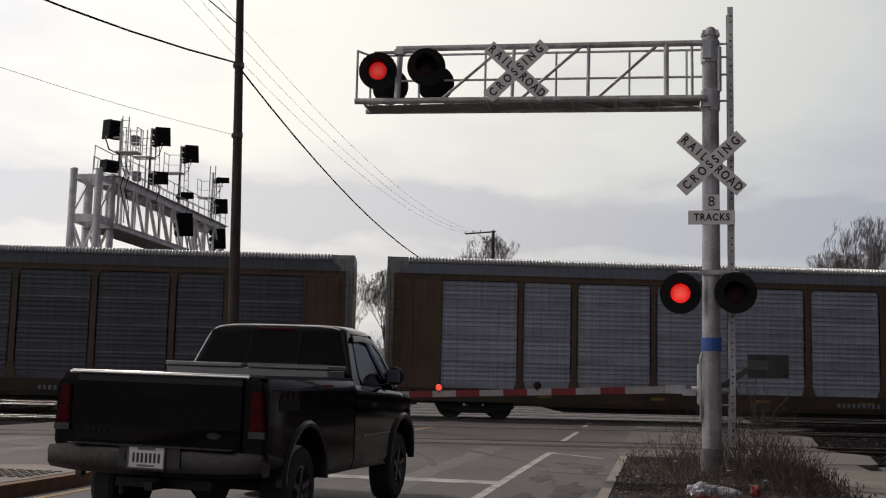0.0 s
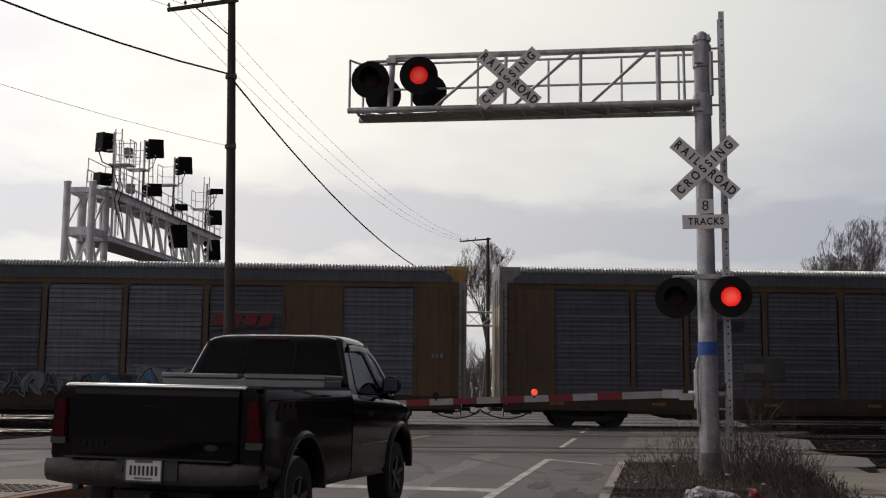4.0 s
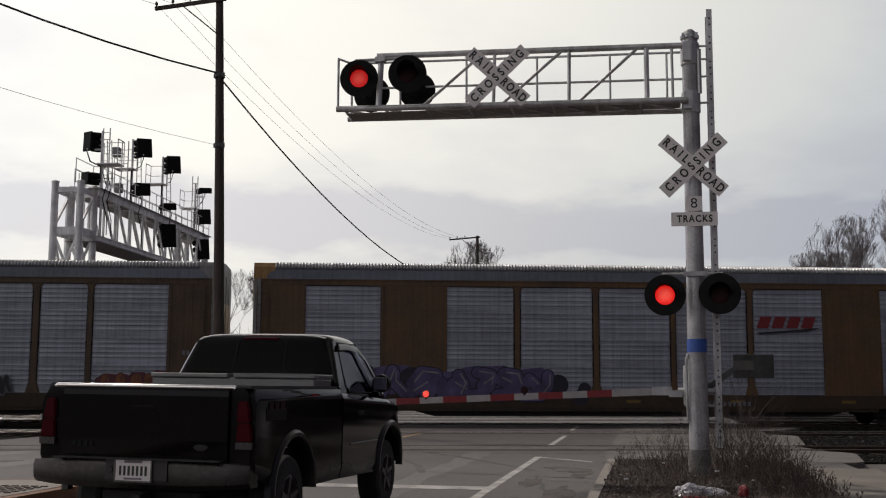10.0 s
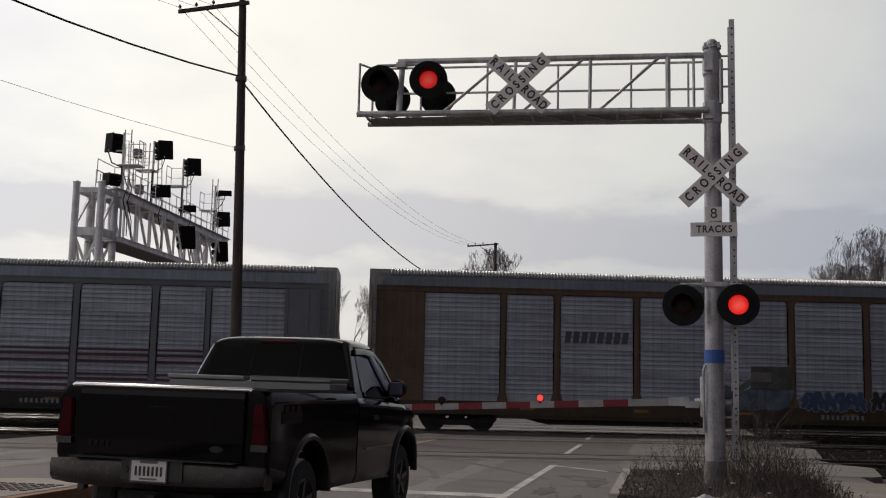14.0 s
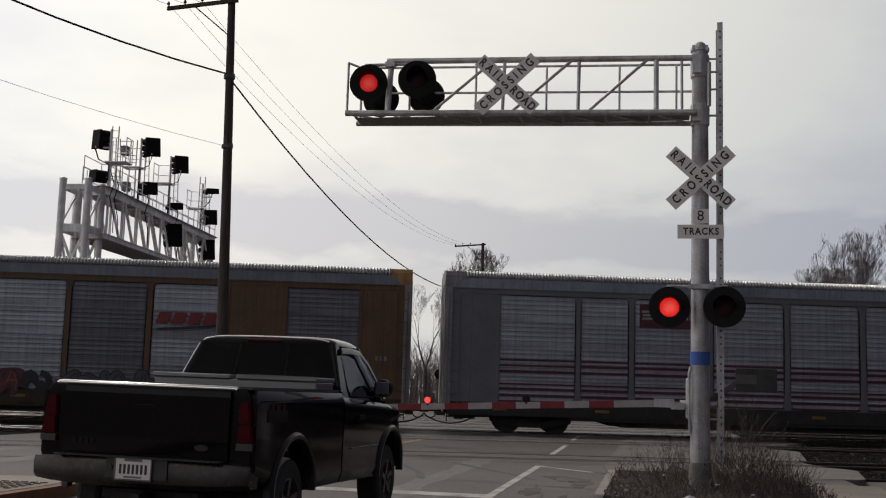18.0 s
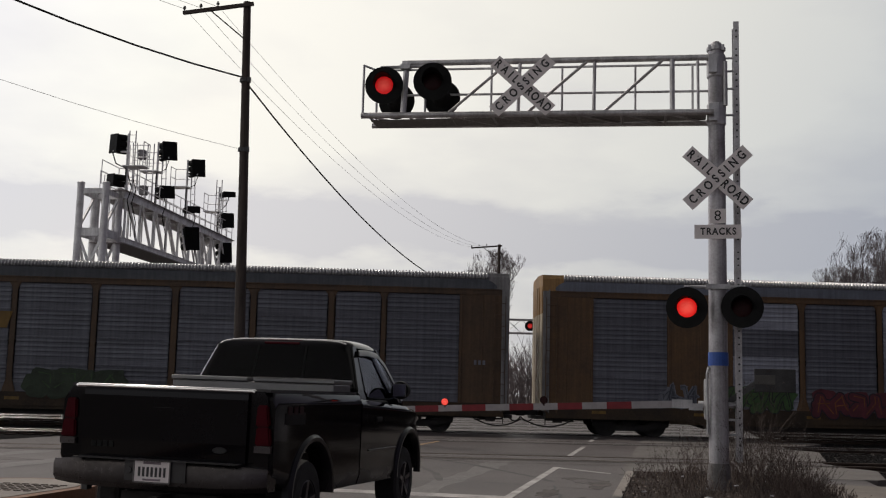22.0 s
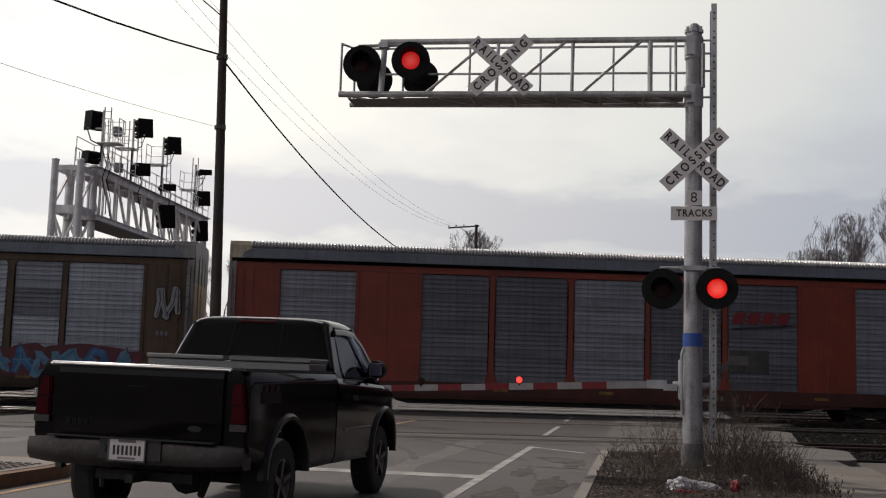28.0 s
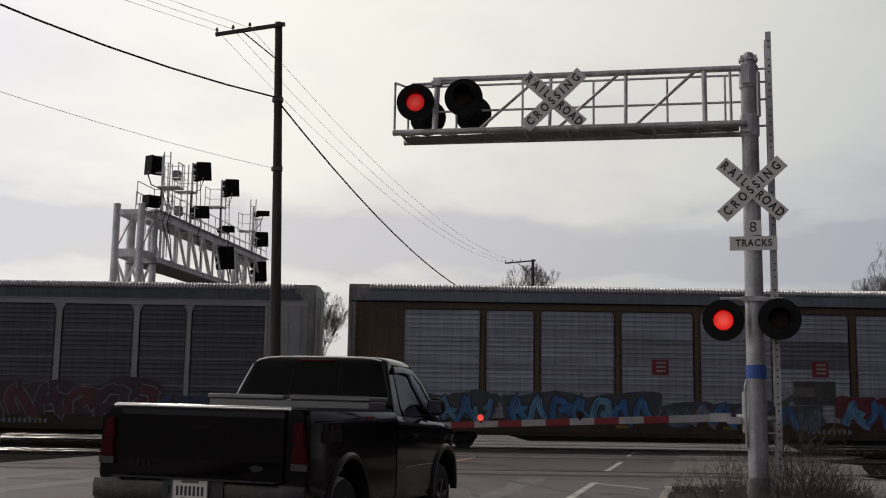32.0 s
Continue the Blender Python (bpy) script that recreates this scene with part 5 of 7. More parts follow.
def wild(car, u0, u1, z0, z1, fills, edge, n, back=None):
    spray(car, u0, u1, z0, z1, fills, edge, n, back)


def spots(car, places, colour):
    for u, z, r in places:
        part("graffiti_spot", flat(bmesh.new(), [(ux(u) + r * math.cos(q * math.pi / 8), z + r * math.sin(q * math.pi / 8)) for q in range(16)], -1.5435), GR[colour], car, "round sprayed spot")


def bars(car, u0, u1, z, h, colour, n, lean=0.25, name="emblem", label="plain slanted bar in place of a name", gap=0.78):
    x0, x1 = ux(u0), ux(u1)
    w = (x1 - x0) / n
    for i in range(n):
        bm = bmesh.new()
        a, b = x0 + i * w, x0 + i * w + w * gap
        flat(bm, [(a, z - h / 2), (b, z - h / 2), (b + lean * h, z + h / 2), (a + lean * h, z + h / 2)], -1.53)
        part(name, bm, GR[colour], car, label)


def swoosh(car):
    bars(car, .668, .748, 3.78, 0.42, "red", 4, 0.35)
    bm = bmesh.new()
    x0, x1 = ux(.666), ux(.757)
    flat(bm, [(x0, 3.40), (x0 + 0.2, 3.34), (x1 - 0.5, 3.46), (x1 + 0.05, 3.62), (x1 - 0.9, 3.52), (x0 + 0.3, 3.42)], -1.53)
    part("emblem_line", bm, GR["black"], car, "black underline of the emblem")


for k in (2, 3, 6, 8):
    swoosh(CARS[k])
bars(CARS[4], .258, .345, 3.5, 0.42, "dark", 8, 0.15, gap=0.7)
bars(CARS[7], .290, .352, 3.66, 0.6, "gold", 3, 0.3)
bars(CARS[1], .27, .33, 3.75, 0.35, "black", 2, 0.3)
# silver car: name plate and stripes
bm = bmesh.new()
flat(bm, [(ux(.259), 3.98), (ux(.352), 3.98), (ux(.352), 4.85), (ux(.259), 4.85)], -1.49, 0.02)
plate = part("name_plate", bm, GR["dred"], CARS[5], "dark red name plate")
bm = bmesh.new()
for i in range(8):
    x = ux(.288) + i * 0.21
    flat(bm, [(x, 4.3), (x + 0.15, 4.3), (x + 0.18, 4.58), (x + 0.03, 4.58)], -1.513)
for r0, z in ((0.26, 4.58), (0.22, 4.45), (0.24, 4.32)):
    flat(bm, [(ux(.271) - r0, z - 0.04), (ux(.271) + r0, z - 0.04), (ux(.271) + r0 * 0.9, z + 0.05), (ux(.271) - r0, z + 0.03)], -1.513)
part("plate_bars", bm, GR["white"], plate, "white bars in place of a name")
for i, (u0, u1) in enumerate(CLOSE):
    for z, h in ((2.62, 0.07), (2.42, 0.10), (2.18, 0.10), (1.75, 0.06), (1.55, 0.10), (1.32, 0.10), (1.12, 0.07)):
        if i == 0 and z < 2.5 and z > 2.3:
            h = 0.07
        part("stripe", flat(bmesh.new(), [(ux(u0), z), (ux(u1), z), (ux(u1), z + h), (ux(u0), z + h)], -1.4965), GR["dred"], CARS[5], "dark red stripe")
for u in (.41, .62):
    bm = bmesh.new()
    x = ux(u)
    flat(bm, [(x - 0.3, 2.75), (x + 0.3, 2.75), (x + 0.3, 3.3), (x - 0.3, 3.3)], -1.495)
    em = part("emblem", bm, GR["red"], CARS[9], "square red emblem")
    bm = bmesh.new()
    for z in (2.85, 3.0, 3.15):
        flat(bm, [(x - 0.15, z), (x + 0.2, z), (x + 0.2, z + 0.07), (x - 0.15, z + 0.07)], -1.502)
    part("emblem_bars", bm, GR["white"], em)
# graffiti, car by car
wild(CARS[2], .052, .262, 0.98, 2.0, ("plum", "ink", "plum"), "chalk", 8, "teal")
wild(CARS[2], .36, .50, 0.95, 1.85, ("ink", "grey"), "chalk", 6)
wild(CARS[2], .50, .57, 0.95, 1.75, ("ink", "chalk", "ink"), "dark", 3, "teal")
wild(CARS[2], .58, .71, 0.95, 2.0, ("cyan", "blue"), "black", 5, "chalk")
wild(CARS[2], .765, .81, 1.1, 2.0, ("grey", "ink"), "chalk", 2)
spots(CARS[3], ((.072, 1.3, .17), (.092, 1.38, .32), (.127, 1.62, .2), (.207, 1.6, .48), (.232, 1.85, .2), (.40, 1.45, .38), (.435, 1.3, .24), (.43, 1.0, .3)), "ink")
graffiti(CARS[3], .10, .20, 0.95, 2.05, "purple", "ink", 3, "chalk", "purple")
graffiti(CARS[3], .205, .39, 0.95, 2.0, "purple", "ink", 5, "chalk", "purple")
graffiti(CARS[4], .465, .555, 1.05, 1.75, "haze", "dark", 3, "haze", "haze")
graffiti(CARS[4], .575, .66, 1.0, 1.7, "navy", "grey", 6, "dark")
graffiti(CARS[4], .668, .74, 1.0, 1.75, "black", "grey", 6, "black")
graffiti(CARS[4], .79, .842, 0.55, 1.45, "navy", "dark", 2, "blue")
graffiti(CARS[4], .85, .945, 0.6, 1.8, "rust", "maroon", 5, "maroon", "maroon")
wild(CARS[6], .155, .205, 1.0, 2.0, ("grey", "dark"), "grey", 4)
graffiti(CARS[6], .222, .33, 1.0, 1.85, "green", "black", 5, "black", "green")
graffiti(CARS[6], .36, .50, 0.9, 1.75, "maroon", "ink", 6, "rust", "maroon")
wild(CARS[6], .505, .54, 1.0, 1.75, ("black",), "ink", 2)
graffiti(CARS[6], .555, .67, 1.0, 1.75, "dark", "black", 4, "black")
wild(CARS[6], .765, .83, 1.0, 1.8, ("maroon", "plum"), "maroon", 3)
graffiti(CARS[7], .09, .27, 1.0, 1.95, "moss", "dark", 7, "dark", "moss")
graffiti(CARS[7], .38, .50, 1.0, 1.85, "moss", "moss", 4, "green", "moss")
graffiti(CARS[7], .636, .79, 1.0, 1.75, "black", "grey", 6, "grey")
wild(CARS[9], .03, .09, 0.9, 1.9, ("lime", "blue"), "black", 2)
wild(CARS[9], .095, .19, 0.85, 1.95, ("blue", "cyan"), "black", 4, "dark")
wild(CARS[9], .21, .40, 0.85, 1.95, ("blue", "cyan", "blue"), "black", 7, "dark")
wild(CARS[9], .42, .62, 0.85, 1.75, ("steel", "grey", "blue"), "dark", 7, "dark")
wild(CARS[9], .645, .93, 0.85, 1.95, ("cyan", "blue", "cyan"), "maroon", 9, "maroon")
graffiti(CARS[9], .952, .985, 3.0, 4.3, "white", "black", 2, "black")
graffiti(CARS[9], .95, .98, 0.9, 1.6, "cyan", "maroon", 2, "black")
wild(CARS[10], .56, .80, 0.8, 2.1, ("plum", "maroon"), "grey", 6, "plum")
graffiti(CARS[10], .80, .87, 0.9, 1.7, "navy", "dark", 3, "dark")
# reporting marks on the sills and small stencils near the ends
for k, c in enumerate(CARS):
    bars(c, .60, .66, 0.78, 0.16, "grey", 9, 0.0, "sill_mark", "small pale bar in place of a number", 0.55)
    bars(c, .955, .972, 2.55, 0.16, "grey", 3, 0.0, "stencil", "small pale stencil bar", 0.6)
# ---- signal bridge behind the train ----
BR0 = Vector((-13.87, 47.0, 0))
BDIR = Vector((0.118, 0.993, 0)).normalized()
bridge = thing("signal_bridge", Matrix.Translation(BR0) @ Matrix.Rotation(-math.atan2(BDIR.x, BDIR.y), 4, "Z"), "silver lattice signal bridge with black signal heads over the tracks", "signal bridge")
SILV = mat("aluminium_paint", (0.86, 0.83, 0.86), 0.5, 0.15, 0.22, 2, 0.1, 20, streak=0.2)
TRIM_GREY = mat("grey_box_paint", (0.22, 0.21, 0.22), 0.6, 0, 0.2, 4)
# local axes: y along the bridge, x across it
ZT, ZB, LB = 9.75, 7.65, 16.2
GRATE = mat("grating_grey", (0.33, 0.30, 0.30), 0.6, 0.3, 0.3, 20)
for x in (-1.3, -0.06):
    for z, h in ((ZT - 0.06, 0.26), (ZB + 0.04, 0.24)):
        bm = bmesh.new()
        box(bm, (x, LB / 2 + 0.3, z), (0.10, LB - 0.6, h))
        box(bm, (x, LB / 2 + 0.3, z + h / 2), (0.22, LB - 0.6, 0.03))
        part("chord", bm, SILV, bridge)
    n = 9
    for i in range(n):
        y0, y1 = 0.9 + (LB - 1.2) * i / n, 0.9 + (LB - 1.2) * (i + 1) / n
        bm = bmesh.new()
        beam(bm, (x, y0 + 0.12, ZT), (x, y1 - 0.12, ZB), 0.08, 0.09)
        part("diagonal", bm, SILV, bridge)
        bm = bmesh.new()
        beam(bm, (x, y0, ZB), (x, y0, ZT), 0.08, 0.10, up=(0, 1, 0))
        part("strut", bm, SILV, bridge)
for i in range(10):
    y = 0.9 + (LB - 1.2) * i / 9
    for z in (ZT, ZB):
        bm = bmesh.new()
        beam(bm, (-1.3, y, z), (-0.06, y, z), 0.08, 0.08)
        part("cross_member", bm, SILV, bridge)
for z in (ZT + 0.12, ZB - 0.1):
    bm = bmesh.new()
    box(bm, (-0.66, LB / 2 + 0.3, z), (1.55, LB - 0.4, 0.04))
    part("walkway", bm, GRATE, bridge)
# near and far towers: round legs, ring beams and crossed braces
for y0 in (0.0, LB - 0.4):
    for x in (-1.42, -0.30):
        for dy in (-0.7, 0.75):
            bm = bmesh.new()
            rod(bm, (x, y0 + dy, 0), (x, y0 + dy, 9.95), 0.155, seg=14)
            disc_profile(bm, [(0, 0.165), (0.06, 0.165), (0.10, 0.10), (0.11, 0.02)], (x, y0 + dy, 9.92), (0, 0, 1), 14)
            part("tower_leg", bm, SILV, bridge, "", True)
    for z, h in ((9.62, 0.22), (7.85, 0.34), (5.2, 0.2), (2.6, 0.2)):
        for a, b in (((-1.42, -0.7), (-0.30, -0.7)), ((-1.42, 0.75), (-0.30, 0.75)), ((-1.42, -0.7), (-1.42, 0.75)), ((-0.30, -0.7), (-0.30, 0.75))):
            bm = bmesh.new()
            beam(bm, (a[0], y0 + a[1], z), (b[0], y0 + b[1], z), 0.10, h)
            part("ring_beam", bm, SILV, bridge)
    for z0, z1 in ((0.3, 2.5), (2.75, 5.1), (5.35, 7.6)):
        for dy in (-0.7, 0.75):
            bm = bmesh.new()
            beam(bm, (-1.35, y0 + dy, z0), (-0.37, y0 + dy, z1), 0.08, 0.10)
            beam(bm, (-0.37, y0 + dy + 0.02, z0), (-1.35, y0 + dy + 0.02, z1), 0.08, 0.10)
            part("tower_brace", bm, SILV, bridge)
    for x in (-1.42, -0.30):
        bm = bmesh.new()
        beam(bm, (x, y0 - 0.6, 8.1), (x, y0 + 0.65, 9.5), 0.08, 0.10)
        beam(bm, (x, y0 - 0.6, 7.6), (x, y0 + 0.65, 5.4), 0.08, 0.10)
        part("tower_brace", bm, SILV, bridge)
# ladder up the near tower
bm = bmesh.new()
for x in (-1.02, -0.72):
    rod(bm, (x, 0.72, 0.2), (x, 0.72, 10.6), 0.025, seg=5)
for q in np.arange(0.5, 10.4, 0.32):
    rod(bm, (-1.02, 0.72, q), (-0.72, 0.72, q), 0.018, seg=5)
part("ladder", bm, SILV, bridge)
# handrails
for x, z0 in ((-1.3, ZT), (-0.02, ZT)):
    bm = bmesh.new()
    for z in (z0 + 0.55, z0 + 1.08):
        rod(bm, (x, 0.9, z), (x, LB, z), 0.022, seg=5)
    for i in range(17):
        y = 0.9 + (LB - 0.9) * i / 16
        rod(bm, (x, y, z0), (x, y, z0 + 1.08), 0.022, seg=5)
    part("hand_rail", bm, SILV, bridge)
bm = bmesh.new()
for z in (10.45, 10.95):
    hose(bm, [(-0.5, -0.8, z), (-0.5, 1.0, z), (0.3, 1.4, z)], 0.022, 5)
for x, y in ((-0.5, -0.8), (-0.5, 1.0), (0.3, 1.4)):
    rod(bm, (x, y, 9.9), (x, y, 10.95), 0.022, seg=5)
part("hand_rail", bm, SILV, bridge)


def signal_head(y, x, z0, z, w, h, side=-1, mast=True):
    """A black head seen from behind: a backing plate with stacked hoods that point past it."""
    if mast:
        # leaning lattice post with a ladder, and a small service cage beside it
        bm = bmesh.new()
        px = x + side * 0.62
        rod(bm, (px, y + 0.1, z0), (px, y + 0.1, z + 0.45), 0.06, seg=8)
        for dx in (0.2, 0.46):
            rod(bm, (px + dx, y + 0.3, z0), (px + dx * 0.7, y + 0.3, z + 0.1), 0.022, seg=5)
        for q in np.arange(z0 + 0.3, z, 0.34):
            rod(bm, (px + 0.18, y + 0.3, q), (px + 0.42, y + 0.3, q), 0.016, seg=5)
        rod(bm, (px, y + 0.1, z - 0.35), (x, y - 0.05, z - 0.35), 0.045, seg=6)
        part("signal_post", bm, SILV, bridge)
        bm = bmesh.new()
        box(bm, (px + side * 0.35, y + 0.2, z - 1.0), (0.95, 0.7, 0.05))
        part("service_platform", bm, SILV, bridge)
        far = px + side * 0.8
        rails = [((far, y + b, z - 1.0), (far, y + b, z + 0.05)) for b in (-0.15, 0.55)]
        rails += [((far, y - 0.15, q), (far, y + 0.55, q)) for q in (z + 0.05, z - 0.48)]
        rails += [((far, y + 0.55, q), (px, y + 0.55, q)) for q in (z + 0.05, z - 0.48)]
        rails.append(((px - side * 0.1, y + 0.55, z - 1.0), (px - side * 0.1, y + 0.55, z + 0.05)))
        for a, b in rails:
            bm = bmesh.new()
            rod(bm, a, b, 0.022, seg=5)
            part("cage_rail", bm, SILV, bridge)
        bm = bmesh.new()
        hose(bm, [(x, y - 0.05, z - h / 2), (x + side * 0.15, y, z - h / 2 - 0.45), (px, y, z - 1.1), (px, y, z0 + 0.2)], 0.03, 5)
        part("cable", bm, BLACK, bridge)
    turn = Matrix.Rotation(radians(38 * -side), 4, "Z") @ Matrix.Rotation(radians(4 * side), 4, "Y")
    at = Matrix.Translation((x, y, z)) @ turn
    bm = bmesh.new()
    box(bm, (0, 0, 0), (w * 1.05, 0.07, h), bevel=0.03)
    box(bm, (side * w * 0.12, 0.1, 0), (w * 0.62, 0.16, h * 0.92), bevel=0.03)
    bmesh.ops.transform(bm, matrix=at, verts=bm.verts)
    hd = part("signal_head", bm, BLACK, bridge, "black signal head with hooded lamps")
    n = 3 if h > 0.7 else 2 if h > 0.45 else 1
    for i in range(n):
        c = (i - (n - 1) / 2) * h * 1.0 / n
        bm = bmesh.new()
        disc_profile(bm, [(0.0, h * 0.5 / n), (0.28, h * 0.52 / n), (0.44, h * 0.46 / n)], (side * w * 0.20, 0.12, c), (side * 0.35, 1, 0), 12)
        bmesh.ops.transform(bm, matrix=at, verts=bm.verts)
        part("lamp_hood", bm, BLACK, hd)
    return hd


for y, x, z, w, h, side in ((-0.4, -0.22, 11.75, 0.62, 0.85, 1), (5.4, 0.1, 12.72, 0.70, 0.92, -1), (9.6, 0.1, 12.75, 0.70, 0.92, -1), (15.0, 0.1, 12.35, 0.72, 0.32, -1)):
    signal_head(y, x, ZT, z, w, h, side)
for y, x, z, w, h, side in ((-0.4, -0.26, 10.15, 0.6, 0.55, 1), (5.3, 0.12, 10.68, 0.72, 0.62, -1), (9.3, 0.06, 10.5, 0.68, 0.36, -1), (15.0, 0.1, 10.85, 0.68, 0.85, -1), (15.0, 0.06, 9.0, 0.70, 1.15, -1), (9.2, 0.1, 8.98, 0.74, 1.2, -1)):
    signal_head(y, x, ZT, z, w, h, side, mast=False)
# small unlit heads that face away, ladders and cables
for y, z in ((3.0, 12.0), (3.4, 10.4)):
    bm = bmesh.new()
    box(bm, (-0.3, y, z), (0.36, 0.3, 0.45), bevel=0.05)
    part("equipment_box", bm, TRIM_GREY, bridge, "small grey equipment box")
for y, hgt in ((1.2, 12.7), (3.4, 12.6), (13.6, 12.9)):
    bm = bmesh.new()
    for dx in (0.0, 0.3):
        rod(bm, (dx - 0.2, y, ZT), (dx - 0.2, y, hgt), 0.03, seg=5)
    for q in np.arange(ZT + 0.2, hgt - 0.1, 0.32):
        rod(bm, (-0.2, y, q), (0.1, y, q), 0.02, seg=5)
    part("ladder", bm, SILV, bridge)
for y in (0.4, 0.9, 4.6, 8.8):
    bm = bmesh.new()
    hose(bm, [(0.15, y, 10.6), (0.28, y + 0.2, 10.0), (0.16, y + 0.1, 9.4), (0.22, y + 0.5, 8.6), (0.15, y + 0.7, 7.9)], 0.022, 5)
    part("cable", bm, BLACK, bridge)
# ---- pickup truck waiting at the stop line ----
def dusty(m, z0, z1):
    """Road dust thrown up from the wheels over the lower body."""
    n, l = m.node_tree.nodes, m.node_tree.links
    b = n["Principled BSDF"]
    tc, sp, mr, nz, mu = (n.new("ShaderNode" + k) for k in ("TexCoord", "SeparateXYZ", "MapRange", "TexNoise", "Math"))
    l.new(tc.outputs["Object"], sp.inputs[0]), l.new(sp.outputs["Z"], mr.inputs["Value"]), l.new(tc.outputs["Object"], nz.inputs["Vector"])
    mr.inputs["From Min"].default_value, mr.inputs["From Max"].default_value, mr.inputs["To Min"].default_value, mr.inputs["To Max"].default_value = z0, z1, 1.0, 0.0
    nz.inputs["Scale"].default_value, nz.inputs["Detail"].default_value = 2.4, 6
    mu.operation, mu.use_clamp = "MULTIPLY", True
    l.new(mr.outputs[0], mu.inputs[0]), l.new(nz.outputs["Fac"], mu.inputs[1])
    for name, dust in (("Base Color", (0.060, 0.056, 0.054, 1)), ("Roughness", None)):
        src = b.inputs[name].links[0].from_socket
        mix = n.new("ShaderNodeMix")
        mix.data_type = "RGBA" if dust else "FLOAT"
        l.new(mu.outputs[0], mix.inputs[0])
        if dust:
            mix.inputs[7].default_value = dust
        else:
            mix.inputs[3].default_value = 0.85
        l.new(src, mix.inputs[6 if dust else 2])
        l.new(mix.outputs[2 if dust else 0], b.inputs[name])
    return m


def tinted(name, tint, gloss, rough=0.02):
    """Clear or smoked glass: what passes is dimmed, and the surface mirrors."""
    m = bpy.data.materials.new(name)
    m.use_nodes = True
    n, l = m.node_tree.nodes, m.node_tree.links
    n.remove(n["Principled BSDF"])
    tr, gl, mx, fr = (n.new("ShaderNode" + k) for k in ("BsdfTransparent", "BsdfGlossy", "MixShader", "Fresnel"))
    tr.inputs[0].default_value, gl.inputs["Roughness"].default_value, fr.inputs[0].default_value = (*tint, 1), rough, 1.45
    gl.inputs[0].default_value = (gloss, gloss, gloss * 1.08, 1)
    l.new(fr.outputs[0], mx.inputs[0]), l.new(tr.outputs[0], mx.inputs[1]), l.new(gl.outputs[0], mx.inputs[2])
    l.new(mx.outputs[0], n["Material Output"].inputs[0])
    return m


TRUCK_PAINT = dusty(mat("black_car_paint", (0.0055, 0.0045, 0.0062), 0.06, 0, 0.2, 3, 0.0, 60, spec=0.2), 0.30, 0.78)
SMOKED = tinted("smoked_glass", (0.17, 0.165, 0.185), 0.26)
CLEAR = tinted("clear_glass", (0.70, 0.72, 0.75), 0.6)
CABIN = mat("dark_cabin_cloth", (0.012, 0.011, 0.012), 0.9, 0, 0.3, 6)
GLASS_D = mat("dark_window_glass", (0.003, 0.003, 0.004), 0.05, 0, 0.1, 3, 0.0, 60, spec=0.06)
CHROME = mat("dull_chrome", (0.048, 0.041, 0.041), 0.30, 0.8, 0.4, 1.5, 0, 20)
TREAD = mat("diamond_plate", (0.19, 0.186, 0.19), 0.38, 0.7, 0.08, 5, 0.12, 45)
TYRE = mat("tyre_rubber", (0.022, 0.021, 0.02), 0.85, 0, 0.2, 8, 0.3, 60)
ALLOY = mat("alloy_wheel", (0.14, 0.13, 0.13), 0.4, 0.7, 0.2, 8)
# bright metal for the highlight lines along the truck's edges
EDGE = mat("highlight_edge", (0.88, 0.86, 0.86), 0.22, 0.95, 0.08, 5)
TAIL_R = mat("tail_lamp_red", (0.058, 0.002, 0.006), 0.2, 0, 0.1, 8, spec=0.08)
TAIL_W = mat("reverse_lamp", (0.036, 0.026, 0.028), 0.3, 0, 0.1, 8)
TRIM_G = mat("grey_plastic", (0.032, 0.029, 0.031), 0.6, 0, 0.1, 8)

FLARE = mat("satin_flare_paint", (0.012, 0.011, 0.013), 0.32, 0, 0.2, 5, spec=0.4)

truck = thing("pickup_truck", pose(-2.305, 9.35, 0.045, 0, 0.7, -14.6), "black pickup truck with a silver tool box waiting at the crossing", "pickup truck")


def side_layers(pts, xs, sx):
    """Layers of one side outline (y, z), drawn in towards its middle as they go outward."""
    cz = 0.98
    rings = []
    for x, k in xs:
        rings.append([(sx * x * (1 - 0.24 * (max(0, y - 4.45) / 0.75) ** 2), y, cz + (z - cz) * k) for y, z in pts])
    bm = bmesh.new()
    loft(bm, rings)
    return bm


def arch(yc, r, zc, n=10, up=True):
    return [(yc - r * math.cos(math.pi * i / n), zc + r * math.sin(math.pi * i / n)) for i in range(n + 1)]


REAR_Y, FRONT_Y = 1.02, 4.16
BED = [(0.13, 0.62), (REAR_Y - 0.46, 0.50)] + arch(REAR_Y, 0.45, 0.5) + [(REAR_Y + 0.46, 0.42), (2.34, 0.42), (2.34, 1.34), (0.16, 1.345), (0.10, 1.28), (0.10, 0.7)]
CAB = [(2.38, 0.42), (FRONT_Y - 0.47, 0.40)] + arch(FRONT_Y, 0.45, 0.5) + [(FRONT_Y + 0.47, 0.46), (5.12, 0.5), (5.2, 0.75), (5.16, 1.0), (5.0, 1.08), (4.4, 1.17), (4.0, 1.22), (2.38, 1.3)]
LAYERS = [(0.78, 1.0), (0.9, 1.0), (0.955, 0.97), (0.985, 0.80), (0.985, 0.70)]
